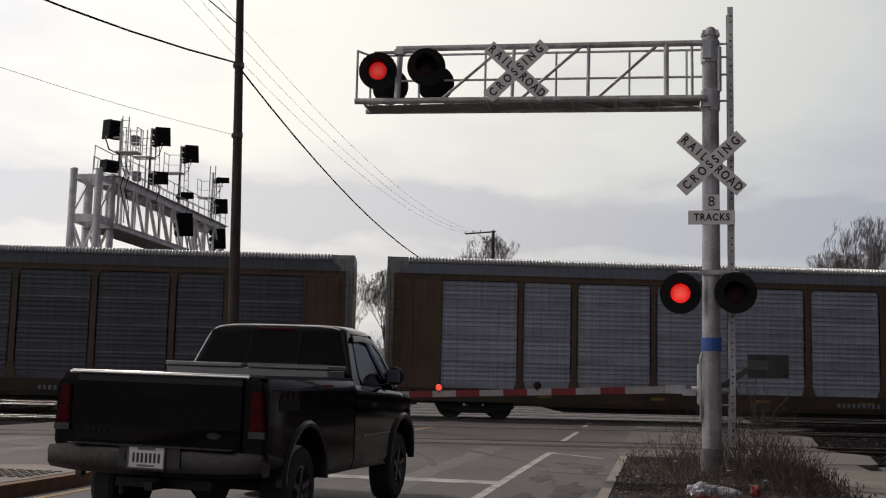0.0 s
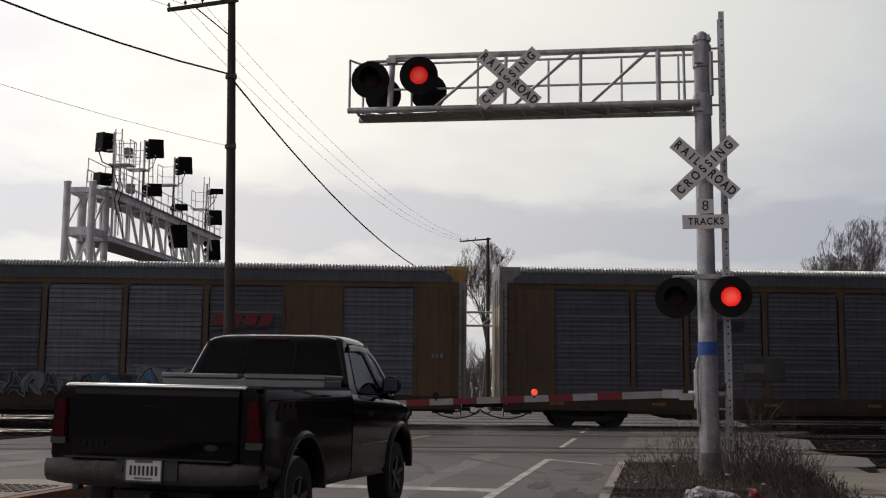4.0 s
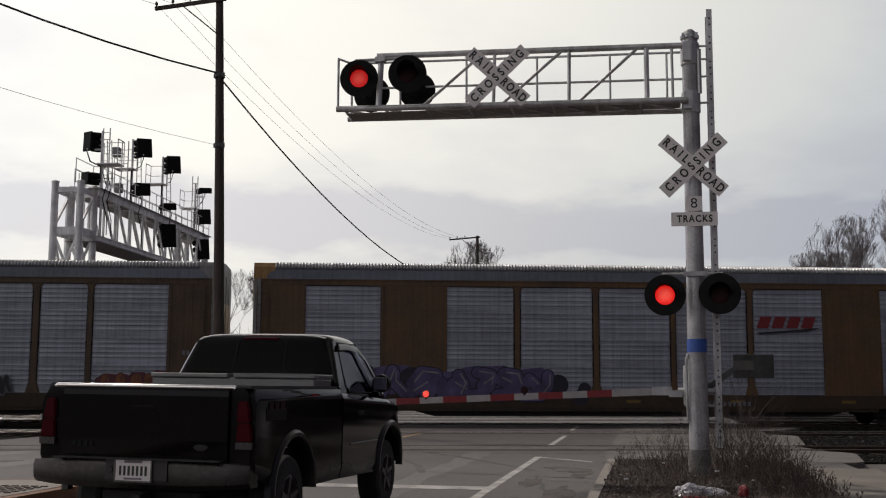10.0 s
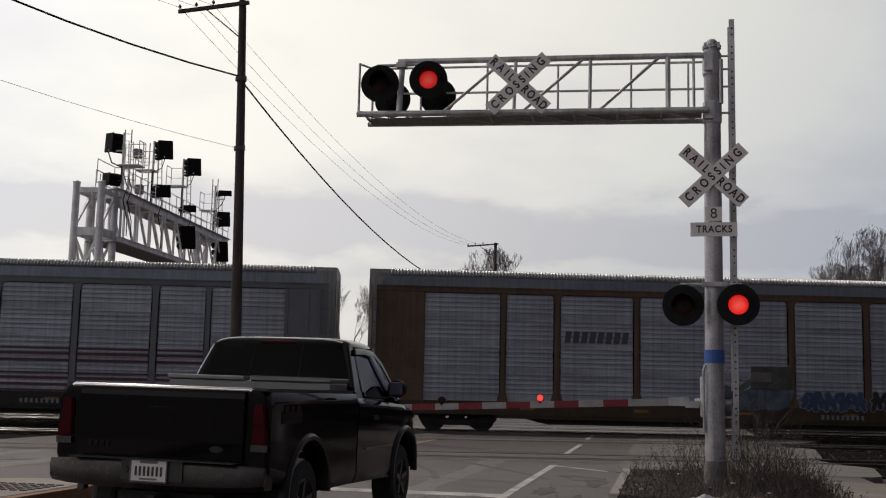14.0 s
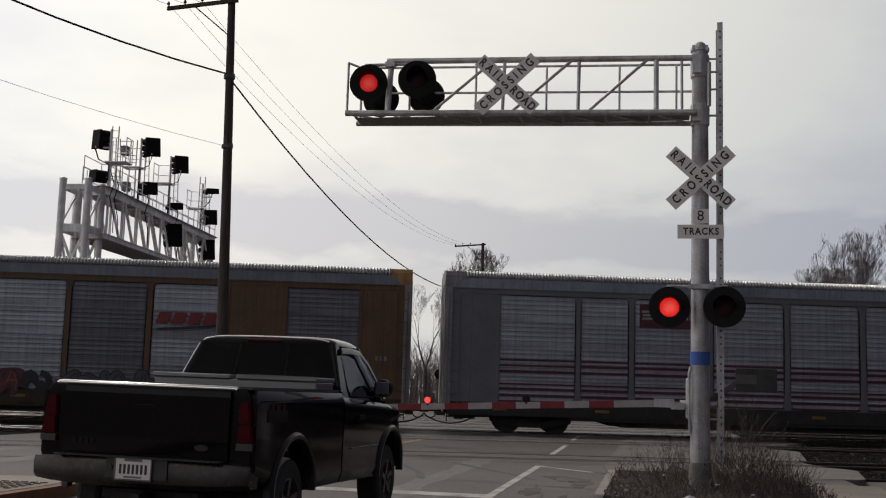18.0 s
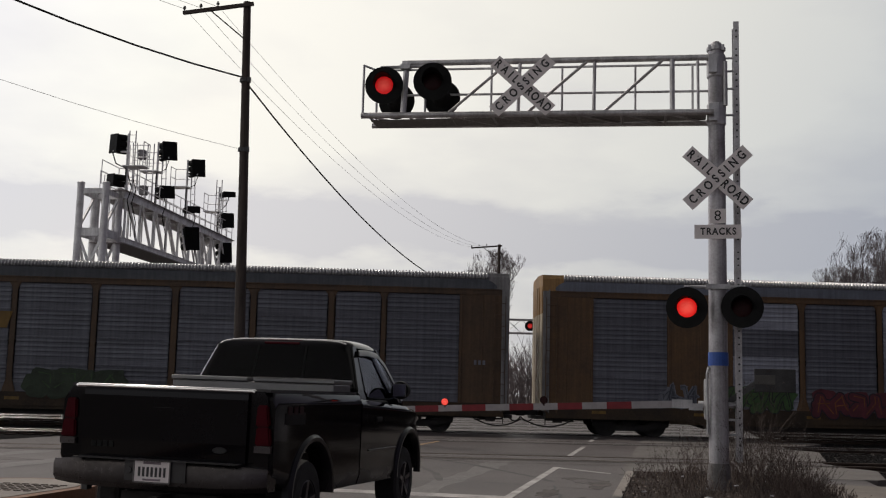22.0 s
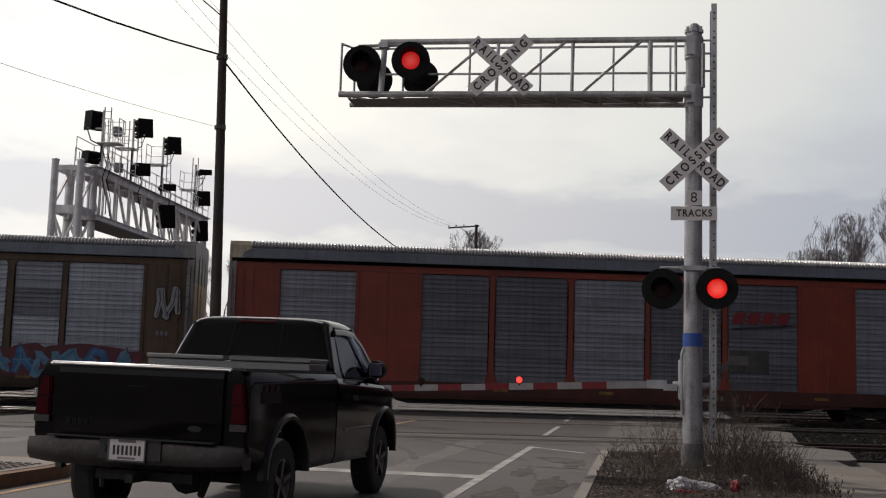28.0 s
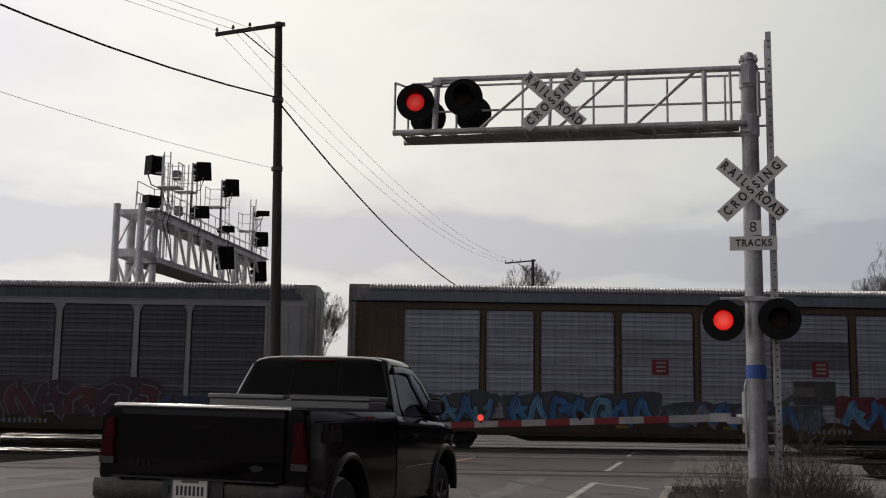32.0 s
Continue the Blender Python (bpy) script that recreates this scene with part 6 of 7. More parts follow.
for sx in (-1, 1):
    part("bed_side", side_layers(BED, LAYERS, sx), TRUCK_PAINT, truck, "", True)
    part("cab_side", side_layers(CAB, LAYERS, sx), TRUCK_PAINT, truck, "", True)
    for yc in (REAR_Y, FRONT_Y):
        # moulded flare round the wheel opening
        rings = []
        for i in range(19):
            a = radians(-4 + 188 * i / 18)
            k = 1.0 + 0.06 * abs(math.cos(a))
            rings.append([(sx * x * (1 - 0.20 * (max(0, yc - r * k * math.cos(a) - 4.45) / 0.75) ** 2), yc - r * k * math.cos(a), 0.455 + r * math.sin(a)) for x, r in ((0.93, 0.525), (0.985, 0.520), (1.012, 0.495), (1.008, 0.462), (0.985, 0.445), (0.93, 0.445))])
        bm = bmesh.new()
        loft(bm, rings)
        part("wheel_flare", bm, FLARE, truck, "thick rounded wheel flare", True)
bm = bmesh.new()
box(bm, (0, 1.24, 0.72), (1.6, 2.2, 0.14))
box(bm, (0, 2.33, 1.0), (1.76, 0.05, 0.66))
box(bm, (0, 3.7, 0.66), (1.6, 2.7, 0.36))
part("floor_pan", bm, UNDER, truck)
bm = bmesh.new()
box(bm, (0, 4.66, 0.98), (1.36, 0.9, 0.30), bevel=0.06)
box(bm, (0, 4.55, 1.13), (1.4, 1.0, 0.06), bevel=0.02)
part("hood_panel", bm, TRUCK_PAINT, truck)
# tailgate with a rolled top edge
bm = bmesh.new()
prism(bm, [(0.06, 0.70), (0.052, 0.9), (0.05, 1.27), (0.054, 1.315), (0.075, 1.345), (0.15, 1.345), (0.16, 0.70)], -0.76, 0.76, "x")
tg = part("tailgate", bm, TRUCK_PAINT, truck, "smooth black tailgate")
bm = bmesh.new()
box(bm, (0.0, 0.054, 1.16), (0.2, 0.012, 0.05), bevel=0.005)
part("tailgate_handle", bm, TRUCK_PAINT, tg)
bm = bmesh.new()
disc_profile(bm, [(0, 0.05), (0.008, 0.045)], (0, 0, 0), (0, -1, 0), 16)
bmesh.ops.transform(bm, matrix=Matrix.Translation((0.53, 0.052, 0.85)) @ Matrix.Diagonal((1.35, 1, 0.55, 1)), verts=bm.verts)
part("oval_badge", bm, FLARE, tg, "plain oval badge")
bm = bmesh.new()
for i in range(4):
    box(bm, (-0.64 + i * 0.055, 0.052, 0.86), (0.04, 0.012, 0.05))
part("badge", bm, BLACK, tg, "plain raised badge bars")
# bright metal tube added for the highlight on the rolled edge
bm = bmesh.new()
hose(bm, [(-0.855, 0.085, 1.336), (-0.84, 0.085, 1.346), (0.79, 0.085, 1.346), (0.805, 0.085, 1.336)], 0.019, 14)
part("tailgate_cap", bm, EDGE, tg, "bright line added for the highlight on the top edge", True)

for sx in (-1, 1):
    bm = bmesh.new()
    prism(bm, [(sx * 0.76, 0.70), (sx * 0.95, 0.70), (sx * 0.955, 1.0), (sx * 0.92, 1.30), (sx * 0.88, 1.345), (sx * 0.76, 1.345)], 0.085, 0.2, "y")
    part("rear_corner", bm, TRUCK_PAINT, truck)
    for z0, z1, x0, x1 in ((1.06, 1.235, 0.93, 0.955), (0.905, 1.055, 0.955, 0.975)):
        bm = bmesh.new()
        prism(bm, [(sx * 0.83, z0), (sx * x1, z0), (sx * x0, z1), (sx * 0.84, z1)], 0.056, 0.25, "y")
        bmesh.ops.bevel(bm, geom=bm.edges[:], offset=0.012, segments=2, affect="EDGES")
        tl = part("tail_lamp", bm, TAIL_R, truck, "tall dark red tail lamp", True)
    bm = bmesh.new()
    prism(bm, [(sx * 0.83, 0.845), (sx * 0.972, 0.845), (sx * 0.975, 0.90), (sx * 0.83, 0.90)], 0.056, 0.25, "y")
    part("reverse_lens", bm, TAIL_W, tl, "pale reverse lens")
    bm = bmesh.new()
    prism(bm, [(0.12, 1.34), (2.34, 1.335), (2.34, 1.36), (0.12, 1.365)], sx * 0.79, sx * 0.925, "x")
    part("bed_rail", bm, TRIM_G, truck)
# step bumper
bm = bmesh.new()
yz = [(0.16, 0.50), (0.02, 0.50), (-0.02, 0.54), (-0.03, 0.70), (-0.01, 0.745), (0.18, 0.745)]
n = 12
rings = []
for i in range(n + 1):
    f = -1 + 2 * i / n
    x = -0.02 + 0.985 * f
    back = 0.07 * abs(f) ** 7
    drop = 0.03 * abs(f) ** 3
    rings.append([(x, y + back, z - (drop if z > 0.6 else -drop)) for y, z in yz])
loft(bm, rings)
bumper = part("rear_bumper", bm, CHROME, truck, "dull chrome step bumper", True)
bm = bmesh.new()
box(bm, (0, -0.02, 0.748), (1.5, 0.12, 0.008))
part("step_pad", bm, TRIM_G, bumper)
bm = bmesh.new()
box(bm, (0.0, -0.034, 0.66), (0.56, 0.012, 0.17))
rod(bm, (-0.24, -0.03, 0.66), (-0.24, -0.05, 0.66), 0.03, seg=10)
part("plate_recess", bm, TRIM_G, bumper)
bm = bmesh.new()
box(bm, (-0.02, -0.046, 0.655), (0.325, 0.012, 0.175), bevel=0.004)
lp = part("number_plate", bm, SIGN_W, bumper, "pale number plate with dark bars")
for i in range(7):
    bm = bmesh.new()
    box(bm, (-0.135 + i * 0.0385, -0.054, 0.652), (0.019, 0.004, 0.078))
    part("plate_bar", bm, SIGN_K, lp)
FADED = mat("faded_plate_ink", (0.22, 0.17, 0.20), 0.5, 0, 0.3, 20)
for z, h in ((0.726, 0.022), (0.588, 0.016)):
    bm = bmesh.new()
    box(bm, (-0.02, -0.0535, z), (0.16, 0.003, h))
    part("plate_band", bm, FADED, lp, "faded small bar along the plate")
bm = bmesh.new()
for a, b in (((-0.185, 0.566), (0.145, 0.566)), ((-0.185, 0.744), (0.145, 0.744)), ((-0.185, 0.566), (-0.185, 0.744)), ((0.145, 0.566), (0.145, 0.744))):
    beam(bm, (a[0], -0.05, a[1]), (b[0], -0.05, b[1]), 0.012, 0.012, up=(0, 1, 0))
part("plate_frame", bm, ALLOY, lp, "thin bright plate frame")
bm = bmesh.new()
box(bm, (0, 0.28, 0.42), (0.9, 0.1, 0.08))
box(bm, (0, 0.1, 0.42), (0.07, 0.25, 0.07))
rod(bm, (-0.42, 0.3, 0.30), (-0.42, 0.3, 0.52), 0.025, seg=6)
rod(bm, (0.48, 0.35, 0.28), (0.46, 0.6, 0.50), 0.035, seg=8)
part("tow_hitch", bm, UNDER, truck)
bm = bmesh.new()
rod(bm, (-0.75, REAR_Y, 0.37), (0.75, REAR_Y, 0.37), 0.05, seg=8)
disc_profile(bm, [(-0.12, 0.06), (-0.06, 0.17), (0.06, 0.17), (0.12, 0.06)], (0.05, REAR_Y, 0.37), (0, 1, 0), 12)
part("rear_axle", bm, UNDER, truck)


# greenhouse: rounded outlines stacked upward
def outline(x, y0, y1, r, z, n=4):
    pts = []
    for cx, cy, a0 in ((x - r, y1 - r, 0), (-x + r, y1 - r, 90), (-x + r, y0 + r, 180), (x - r, y0 + r, 270)):
        for i in range(n + 1):
            a = radians(a0 + 90 * i / n)
            pts.append((cx + r * math.cos(a), cy + r * math.sin(a), z))
    return pts


bm = bmesh.new()
loft(bm, [outline(0.772, 2.575, 3.44, 0.10, 1.822), outline(0.760, 2.582, 3.42, 0.11, 1.845), outline(0.725, 2.605, 3.36, 0.13, 1.874), outline(0.66, 2.66, 3.28, 0.18, 1.900), outline(0.45, 2.82, 3.15, 0.15, 1.915)])
part("cab_roof", bm, TRUCK_PAINT, truck, "rounded black cab roof", True)


def bar4(low, high):
    """A four-sided pillar between two level rectangles (x0, x1, y0, y1, z)."""
    bm = bmesh.new()
    loft(bm, [[(x0, y0, z), (x1, y0, z), (x1, y1, z), (x0, y1, z)] for x0, x1, y0, y1, z in (low, high)])
    bmesh.ops.bevel(bm, geom=[e for e in bm.edges if abs(e.verts[0].co.z - e.verts[1].co.z) > 0.1], offset=0.02, segments=2, affect="EDGES")
    return bm


for sx in (-1, 1):
    part("rear_pillar", bar4((sx * 0.865, sx * 0.938, 2.385, 2.645, 1.285), (sx * 0.690, sx * 0.770, 2.572, 2.72, 1.835)), TRUCK_PAINT, truck, "", True)
    part("front_pillar", bar4((sx * 0.86, sx * 0.935, 3.82, 4.02, 1.25), (sx * 0.69, sx * 0.77, 3.35, 3.44, 1.835)), TRUCK_PAINT, truck, "", True)
    # rain visor along the head of the side window
    bm = bmesh.new()
    run = [(0.965, 3.76, 1.33), (0.93, 3.60, 1.50), (0.862, 3.42, 1.70), (0.815, 3.30, 1.79), (0.796, 3.0, 1.812), (0.798, 2.70, 1.80)]
    loft(bm, [[(sx * x, y, z), (sx * (x + 0.022), y - 0.01, z - 0.02), (sx * (x + 0.036), y - 0.045, z - 0.062), (sx * (x + 0.012), y - 0.04, z - 0.055)] for x, y, z in run])
    part("rain_visor", bm, FLARE, truck, "smoked rain visor over the side window", True)
bm = bmesh.new()
box(bm, (0, 2.415, 1.04), (1.86, 0.06, 0.64), bevel=0.015)
part("cab_back", bm, TRUCK_PAINT, truck, "black back wall of the cab")
bm = bmesh.new()
box(bm, (0, 4.0, 1.24), (1.84, 0.16, 0.10), bevel=0.02)
part("cowl", bm, TRUCK_PAINT, truck)
# inside of the cab
bm = bmesh.new()
box(bm, (0, 2.72, 1.08), (1.56, 0.18, 0.62), Matrix.Rotation(radians(-10), 4, "X"), bevel=0.05)
box(bm, (0, 3.02, 0.82), (1.56, 0.55, 0.16), bevel=0.05)
bench = part("bench_seat", bm, CABIN, truck, "dark cloth bench seat")
for x in (-0.42, 0.42):
    bm = bmesh.new()
    box(bm, (x, 2.67, 1.48), (0.28, 0.10, 0.19), bevel=0.04)
    part("head_rest", bm, CABIN, bench)
bm = bmesh.new()
box(bm, (0, 3.78, 1.16), (1.6, 0.42, 0.22), bevel=0.05)
box(bm, (0, 3.0, 0.66), (1.6, 1.4, 0.05))
part("dashboard", bm, CABIN, truck, "dark dashboard")
bm = bmesh.new()
hose(bm, [(-0.40 + 0.19 * math.cos(q * math.pi / 8), 3.46 - 0.07 * math.sin(q * math.pi / 8), 1.26 + 0.175 * math.sin(q * math.pi / 8)) for q in range(17)], 0.016, 6)
beam(bm, (-0.58, 3.46, 1.26), (-0.22, 3.46, 1.26), 0.04, 0.02)
beam(bm, (-0.40, 3.46, 1.26), (-0.40, 3.66, 1.16), 0.05, 0.05)
part("steering_wheel", bm, CABIN, truck, "", True)

# thin bright line round the rear of the roof, added for the highlight there
bm = bmesh.new()
hose(bm, [(-0.925, 2.392, 1.33), (-0.845, 2.478, 1.57), (-0.778, 2.552, 1.76), (-0.752, 2.578, 1.815), (-0.70, 2.598, 1.858), (-0.60, 2.61, 1.880), (-0.45, 2.62, 1.890), (0, 2.625, 1.892), (0.45, 2.62, 1.890), (0.60, 2.61, 1.880), (0.70, 2.598, 1.858)], 0.009, 8)
part("roof_moulding", bm, EDGE, truck, "thin bright line added for the highlight on the roof edge", True)


def pane(pts, name, proud, material):
    """A glass pane through four corners, with thickness."""
    bm = bmesh.new()
    p = [Vector(q) for q in pts]
    nrm = (p[1] - p[0]).cross(p[3] - p[0]).normalized()
    vs = [bm.verts.new(q + nrm * proud) for q in p] + [bm.verts.new(q - nrm * 0.01) for q in p]
    for f in ((0, 1, 2, 3), (7, 6, 5, 4), (0, 4, 5, 1), (1, 5, 6, 2), (2, 6, 7, 3), (3, 7, 4, 0)):
        bm.faces.new([vs[i] for i in f])
    bmesh.ops.recalc_face_normals(bm, faces=bm.faces)
    bmesh.ops.bevel(bm, geom=[e for e in bm.edges if abs((e.verts[0].co - e.verts[1].co).length) < proud + 0.02], offset=0.05, segments=3, affect="EDGES")
    return part(name, bm, material, truck, "smoked glass" if material is SMOKED else "clear glass")


pane([(-0.88, 2.398, 1.345), (0.88, 2.398, 1.345), (0.705, 2.572, 1.825), (-0.705, 2.572, 1.825)], "rear_window", 0.008, SMOKED)
pane([(0.932, 2.63, 1.30), (0.932, 3.84, 1.30), (0.772, 3.38, 1.81), (0.772, 2.71, 1.81)], "side_window", 0.010, CLEAR)
pane([(-0.932, 3.84, 1.30), (-0.932, 2.63, 1.30), (-0.772, 2.71, 1.81), (-0.772, 3.38, 1.81)], "side_window", 0.010, CLEAR)
pane([(0.87, 3.99, 1.28), (-0.87, 3.99, 1.28), (-0.70, 3.43, 1.825), (0.70, 3.43, 1.825)], "windscreen", 0.010, CLEAR)
for x in (-0.29, 0.29):
    bm = bmesh.new()
    beam(bm, (x, 2.392, 1.35), (x * 0.93, 2.562, 1.82), 0.022, 0.014, up=(0, -1, 0.4))
    part("slider_frame", bm, BLACK, truck, "black frame of the sliding rear pane")
bm = bmesh.new()
box(bm, (-0.02, 2.585, 1.852), (0.40, 0.03, 0.026), bevel=0.008)
part("high_brake_lamp", bm, TAIL_R, truck, "narrow red brake lamp over the rear window")
for sx in (-1, 1):
    bm = bmesh.new()
    disc_profile(bm, [(-0.075, 0.085), (-0.07, 0.098), (0.0, 0.105), (0.06, 0.09), (0.095, 0.055), (0.105, 0.01)], (0, 0, 0), (0, 1, 0), 20)
    bmesh.ops.transform(bm, matrix=Matrix.Translation((sx * 1.055, 3.52, 1.395)) @ Matrix.Diagonal((1.02, 1, 0.98, 1)), verts=bm.verts)
    beam(bm, (sx * 0.90, 3.60, 1.33), (sx * 1.02, 3.54, 1.35), 0.07, 0.05)
    mir = part("wing_mirror", bm, BLACK, truck, "black rounded door mirror", True)
    bm = bmesh.new()
    box(bm, (sx * 1.055, 3.441, 1.395), (0.15, 0.006, 0.14), bevel=0.002)
    part("mirror_glass", bm, mat("mirror_glass", (0.5, 0.5, 0.5), 0.03, 1.0, 0.02, 3), mir)
    bm = bmesh.new()
    box(bm, (sx * 0.985, 2.95, 1.08), (0.03, 0.2, 0.05), bevel=0.01)
    part("door_handle", bm, BLACK, truck)
    bm = bmesh.new()
    box(bm, (sx * 0.990, 3.12, 0.765), (0.014, 0.98, 0.016), bevel=0.004)
    part("side_moulding", bm, ALLOY, truck, "thin bright door moulding")
# tool box behind the cab
bm = bmesh.new()
box(bm, (0, 2.06, 1.34), (1.74, 0.5, 0.18), bevel=0.012)
tb = part("tool_box", bm, TREAD, truck, "silver diamond-plate tool box across the bed")
for x0, x1, dz in ((-0.88, -0.04, 0.03), (0.02, 0.88, 0.035)):
    bm = bmesh.new()
    box(bm, ((x0 + x1) / 2, 2.06, 1.435 + dz / 2), (x1 - x0, 0.54, 0.045), bevel=0.01)
    lid = part("tool_box_lid", bm, TREAD, tb)
    if x0 > 0:
        for i in range(34):
            bm = bmesh.new()
            box(bm, (x0 + 0.02 + i * 0.0245, 1.787, 1.4575 + dz / 2), (0.014, 0.012, 0.012), bevel=0.003)
            part("tread_stud", bm, ALLOY, lid)
# decal and mud flap
bm = bmesh.new()
box(bm, (0.987, 0.55, 1.12), (0.006, 0.46, 0.10))
dc = part("bed_decal", bm, mat("faded_decal", (0.006, 0.005, 0.007), 0.5, 0, 0.4, 9, spec=0.12), truck, "faded decal on the bed side")
for i in range(3):
    bm = bmesh.new()
    box(bm, (0.989, 0.42 + i * 0.13, 1.19), (0.006, 0.09, 0.07))
    part("decal_bar", bm, mat("faded_red_decal", (0.030, 0.006, 0.009), 0.5, 0, 0.3, 12, spec=0.12), dc)


def wheel(x, y):
    sx = 1 if x > 0 else -1
    bm = bmesh.new()
    disc_profile(bm, [(-0.13, 0.22), (-0.13, 0.33), (-0.11, 0.38), (-0.07, 0.395), (0.07, 0.395), (0.11, 0.38), (0.13, 0.33), (0.13, 0.22), (-0.13, 0.22)], (x, y, 0.352), (sx, 0, 0), 32, caps=False)
    w = part("wheel", bm, TYRE, truck, "worn black tyre")
    bm = bmesh.new()
    disc_profile(bm, [(0.0, 0.215), (0.12, 0.22), (0.125, 0.205), (0.07, 0.19), (0.06, 0.07), (0.11, 0.05), (0.11, 0.0)], (x, y, 0.352), (sx, 0, 0), 24)
    part("rim", bm, ALLOY, w, "dull alloy rim")
    bm = bmesh.new()
    for i in range(5):
        a = 2 * math.pi * i / 5 + 0.3
        beam(bm, (x + sx * 0.10, y + 0.05 * math.cos(a), 0.352 + 0.05 * math.sin(a)), (x + sx * 0.115, y + 0.2 * math.cos(a), 0.352 + 0.2 * math.sin(a)), 0.05, 0.04, up=(1, 0, 0))
    part("spoke", bm, ALLOY, w)


for x in (-0.82, 0.82):
    for y in (REAR_Y, FRONT_Y):
        wheel(x, y)
# ---- bare trees, dead weeds and litter ----
BARK = mat("bare_bark", (0.115, 0.096, 0.09), 0.9, 0, 0.3, 1.5, 0.4, 12)
TWIG = mat("twigs", (0.150, 0.122, 0.125), 0.9, 0, 0.25, 2)
STEM = mat("dead_weed_stems", (0.062, 0.042, 0.036), 0.9, 0, 0.4, 1.2, 0.2, 20)
STEM_L = mat("pale_weed_stems", (0.13, 0.10, 0.08), 0.9, 0, 0.4, 1.2, 0.2, 20)


def sticks(name, segs, sides, material, parent, label=""):
    """Tapered sticks (a, b, ra, rb), joined into one mesh."""
    vs, fs = [], []
    for a, b, ra, rb in segs:
        d = (b - a)
        if d.length < 1e-5:
            continue
        d.normalize()
        x = d.orthogonal().normalized()
        y = d.cross(x)
        i = len(vs)
        for p, r in ((a, ra), (b, rb)):
            for k in range(sides):
                t = 2 * math.pi * k / sides
                vs.append(p + x * (r * math.cos(t)) + y * (r * math.sin(t)))
        for k in range(sides):
            fs.append((i + k, i + (k + 1) % sides, i + sides + (k + 1) % sides, i + sides + k))
    me = bpy.data.meshes.new(name)
    me.from_pydata([tuple(v) for v in vs], [], fs)
    me.materials.append(material)
    ob = new(name, me)
    ob.parent = parent
    if label:
        ob["label"] = label
    return ob


def bare_tree(seed, height, spread, label, twig=0.018):
    r = random.Random(seed)
    t = thing("bare_tree", Matrix.Identity(4), label, "tree", "bare trees beyond the tracks")
    limbs, twigs = [], []

    def grow(p, d, length, rad, level):
        steps = 3 if level < 3 else 2
        for i in range(steps):
            d2 = (d + Vector((r.uniform(-1, 1), r.uniform(-1, 1), r.uniform(-0.3, 0.8))) * (0.12 + 0.025 * level)).normalized()
            q = p + d2 * length / steps
            r2 = max(0.006, rad * (0.85 if i < steps - 1 else 0.72))
            (limbs if level < 3 else twigs).append((p, q, max(rad, twig * 0.42), max(r2, twig * 0.32)))
            p, d, rad = q, d2, r2
            if level >= 1 and level < 6 and r.random() < 0.6:
                side = (d + Vector((r.uniform(-1, 1), r.uniform(-1, 1), r.uniform(-0.1, 0.8))) * 0.9).normalized()
                grow(p, side, length * r.uniform(0.45, 0.65), rad * 0.55, level + 1)
        if level < 6:
            for _ in range(r.choice((2, 3) if level < 3 else (3, 3, 4) if level in (3, 4, 5) else (2, 3, 3))):
                side = (d + Vector((r.uniform(-1, 1) * spread * 0.85, r.uniform(-1, 1) * spread * 0.85, r.uniform(0.1, 0.8)))).normalized()
                grow(p, side, length * r.uniform(0.62, 0.82), rad * 0.66, level + 1)

    grow(Vector((0, 0, -0.2)), Vector((0, 0, 1)), height * 0.26, height * 0.02, 0)
    top = sorted(b.z for a, b, _, _ in twigs)[int(len(twigs) * 0.86)]
    k = height / top
    # straighten the tree so that its crown stands over its foot
    mx, my = ((min(b[i] for _, b, _, _ in twigs) + max(b[i] for _, b, _, _ in twigs)) / 2 for i in (0, 1))
    up = lambda p: Vector((p.x - mx * max(0, p.z) / top, p.y - my * max(0, p.z) / top, p.z))
    limbs = [(up(a), up(b), ra, rb) for a, b, ra, rb in limbs]
    twigs = [(up(a), up(b), ra, rb) for a, b, ra, rb in twigs]
    limbs = [(a * k, b * k, ra * k, rb * k) for a, b, ra, rb in limbs]
    twigs = [(a * k, b * k, ra, rb) for a, b, ra, rb in twigs]
    # uneven dome: what strays outside it has broken off
    rx = height * (0.24 + 0.10 * spread)
    cz = height * 0.56

    def inside(p):
        j = 1 + 0.42 * noise.noise(p * 0.55 + Vector((seed, 0, 0)))
        return (p.x / rx) ** 2 + (p.y / rx) ** 2 + ((p.z - cz) / (height * 0.46)) ** 2 < j or p.z < cz * 0.6
    twigs = [s for s in twigs if inside(s[1])]
    limbs = [s for s in limbs if inside(s[1])]
    sticks("trunk", limbs, 6, BARK, t, "bare grey-brown trunk and limbs")
    sticks("crown", twigs, 3, TWIG, t, "fine bare twigs")
    return t


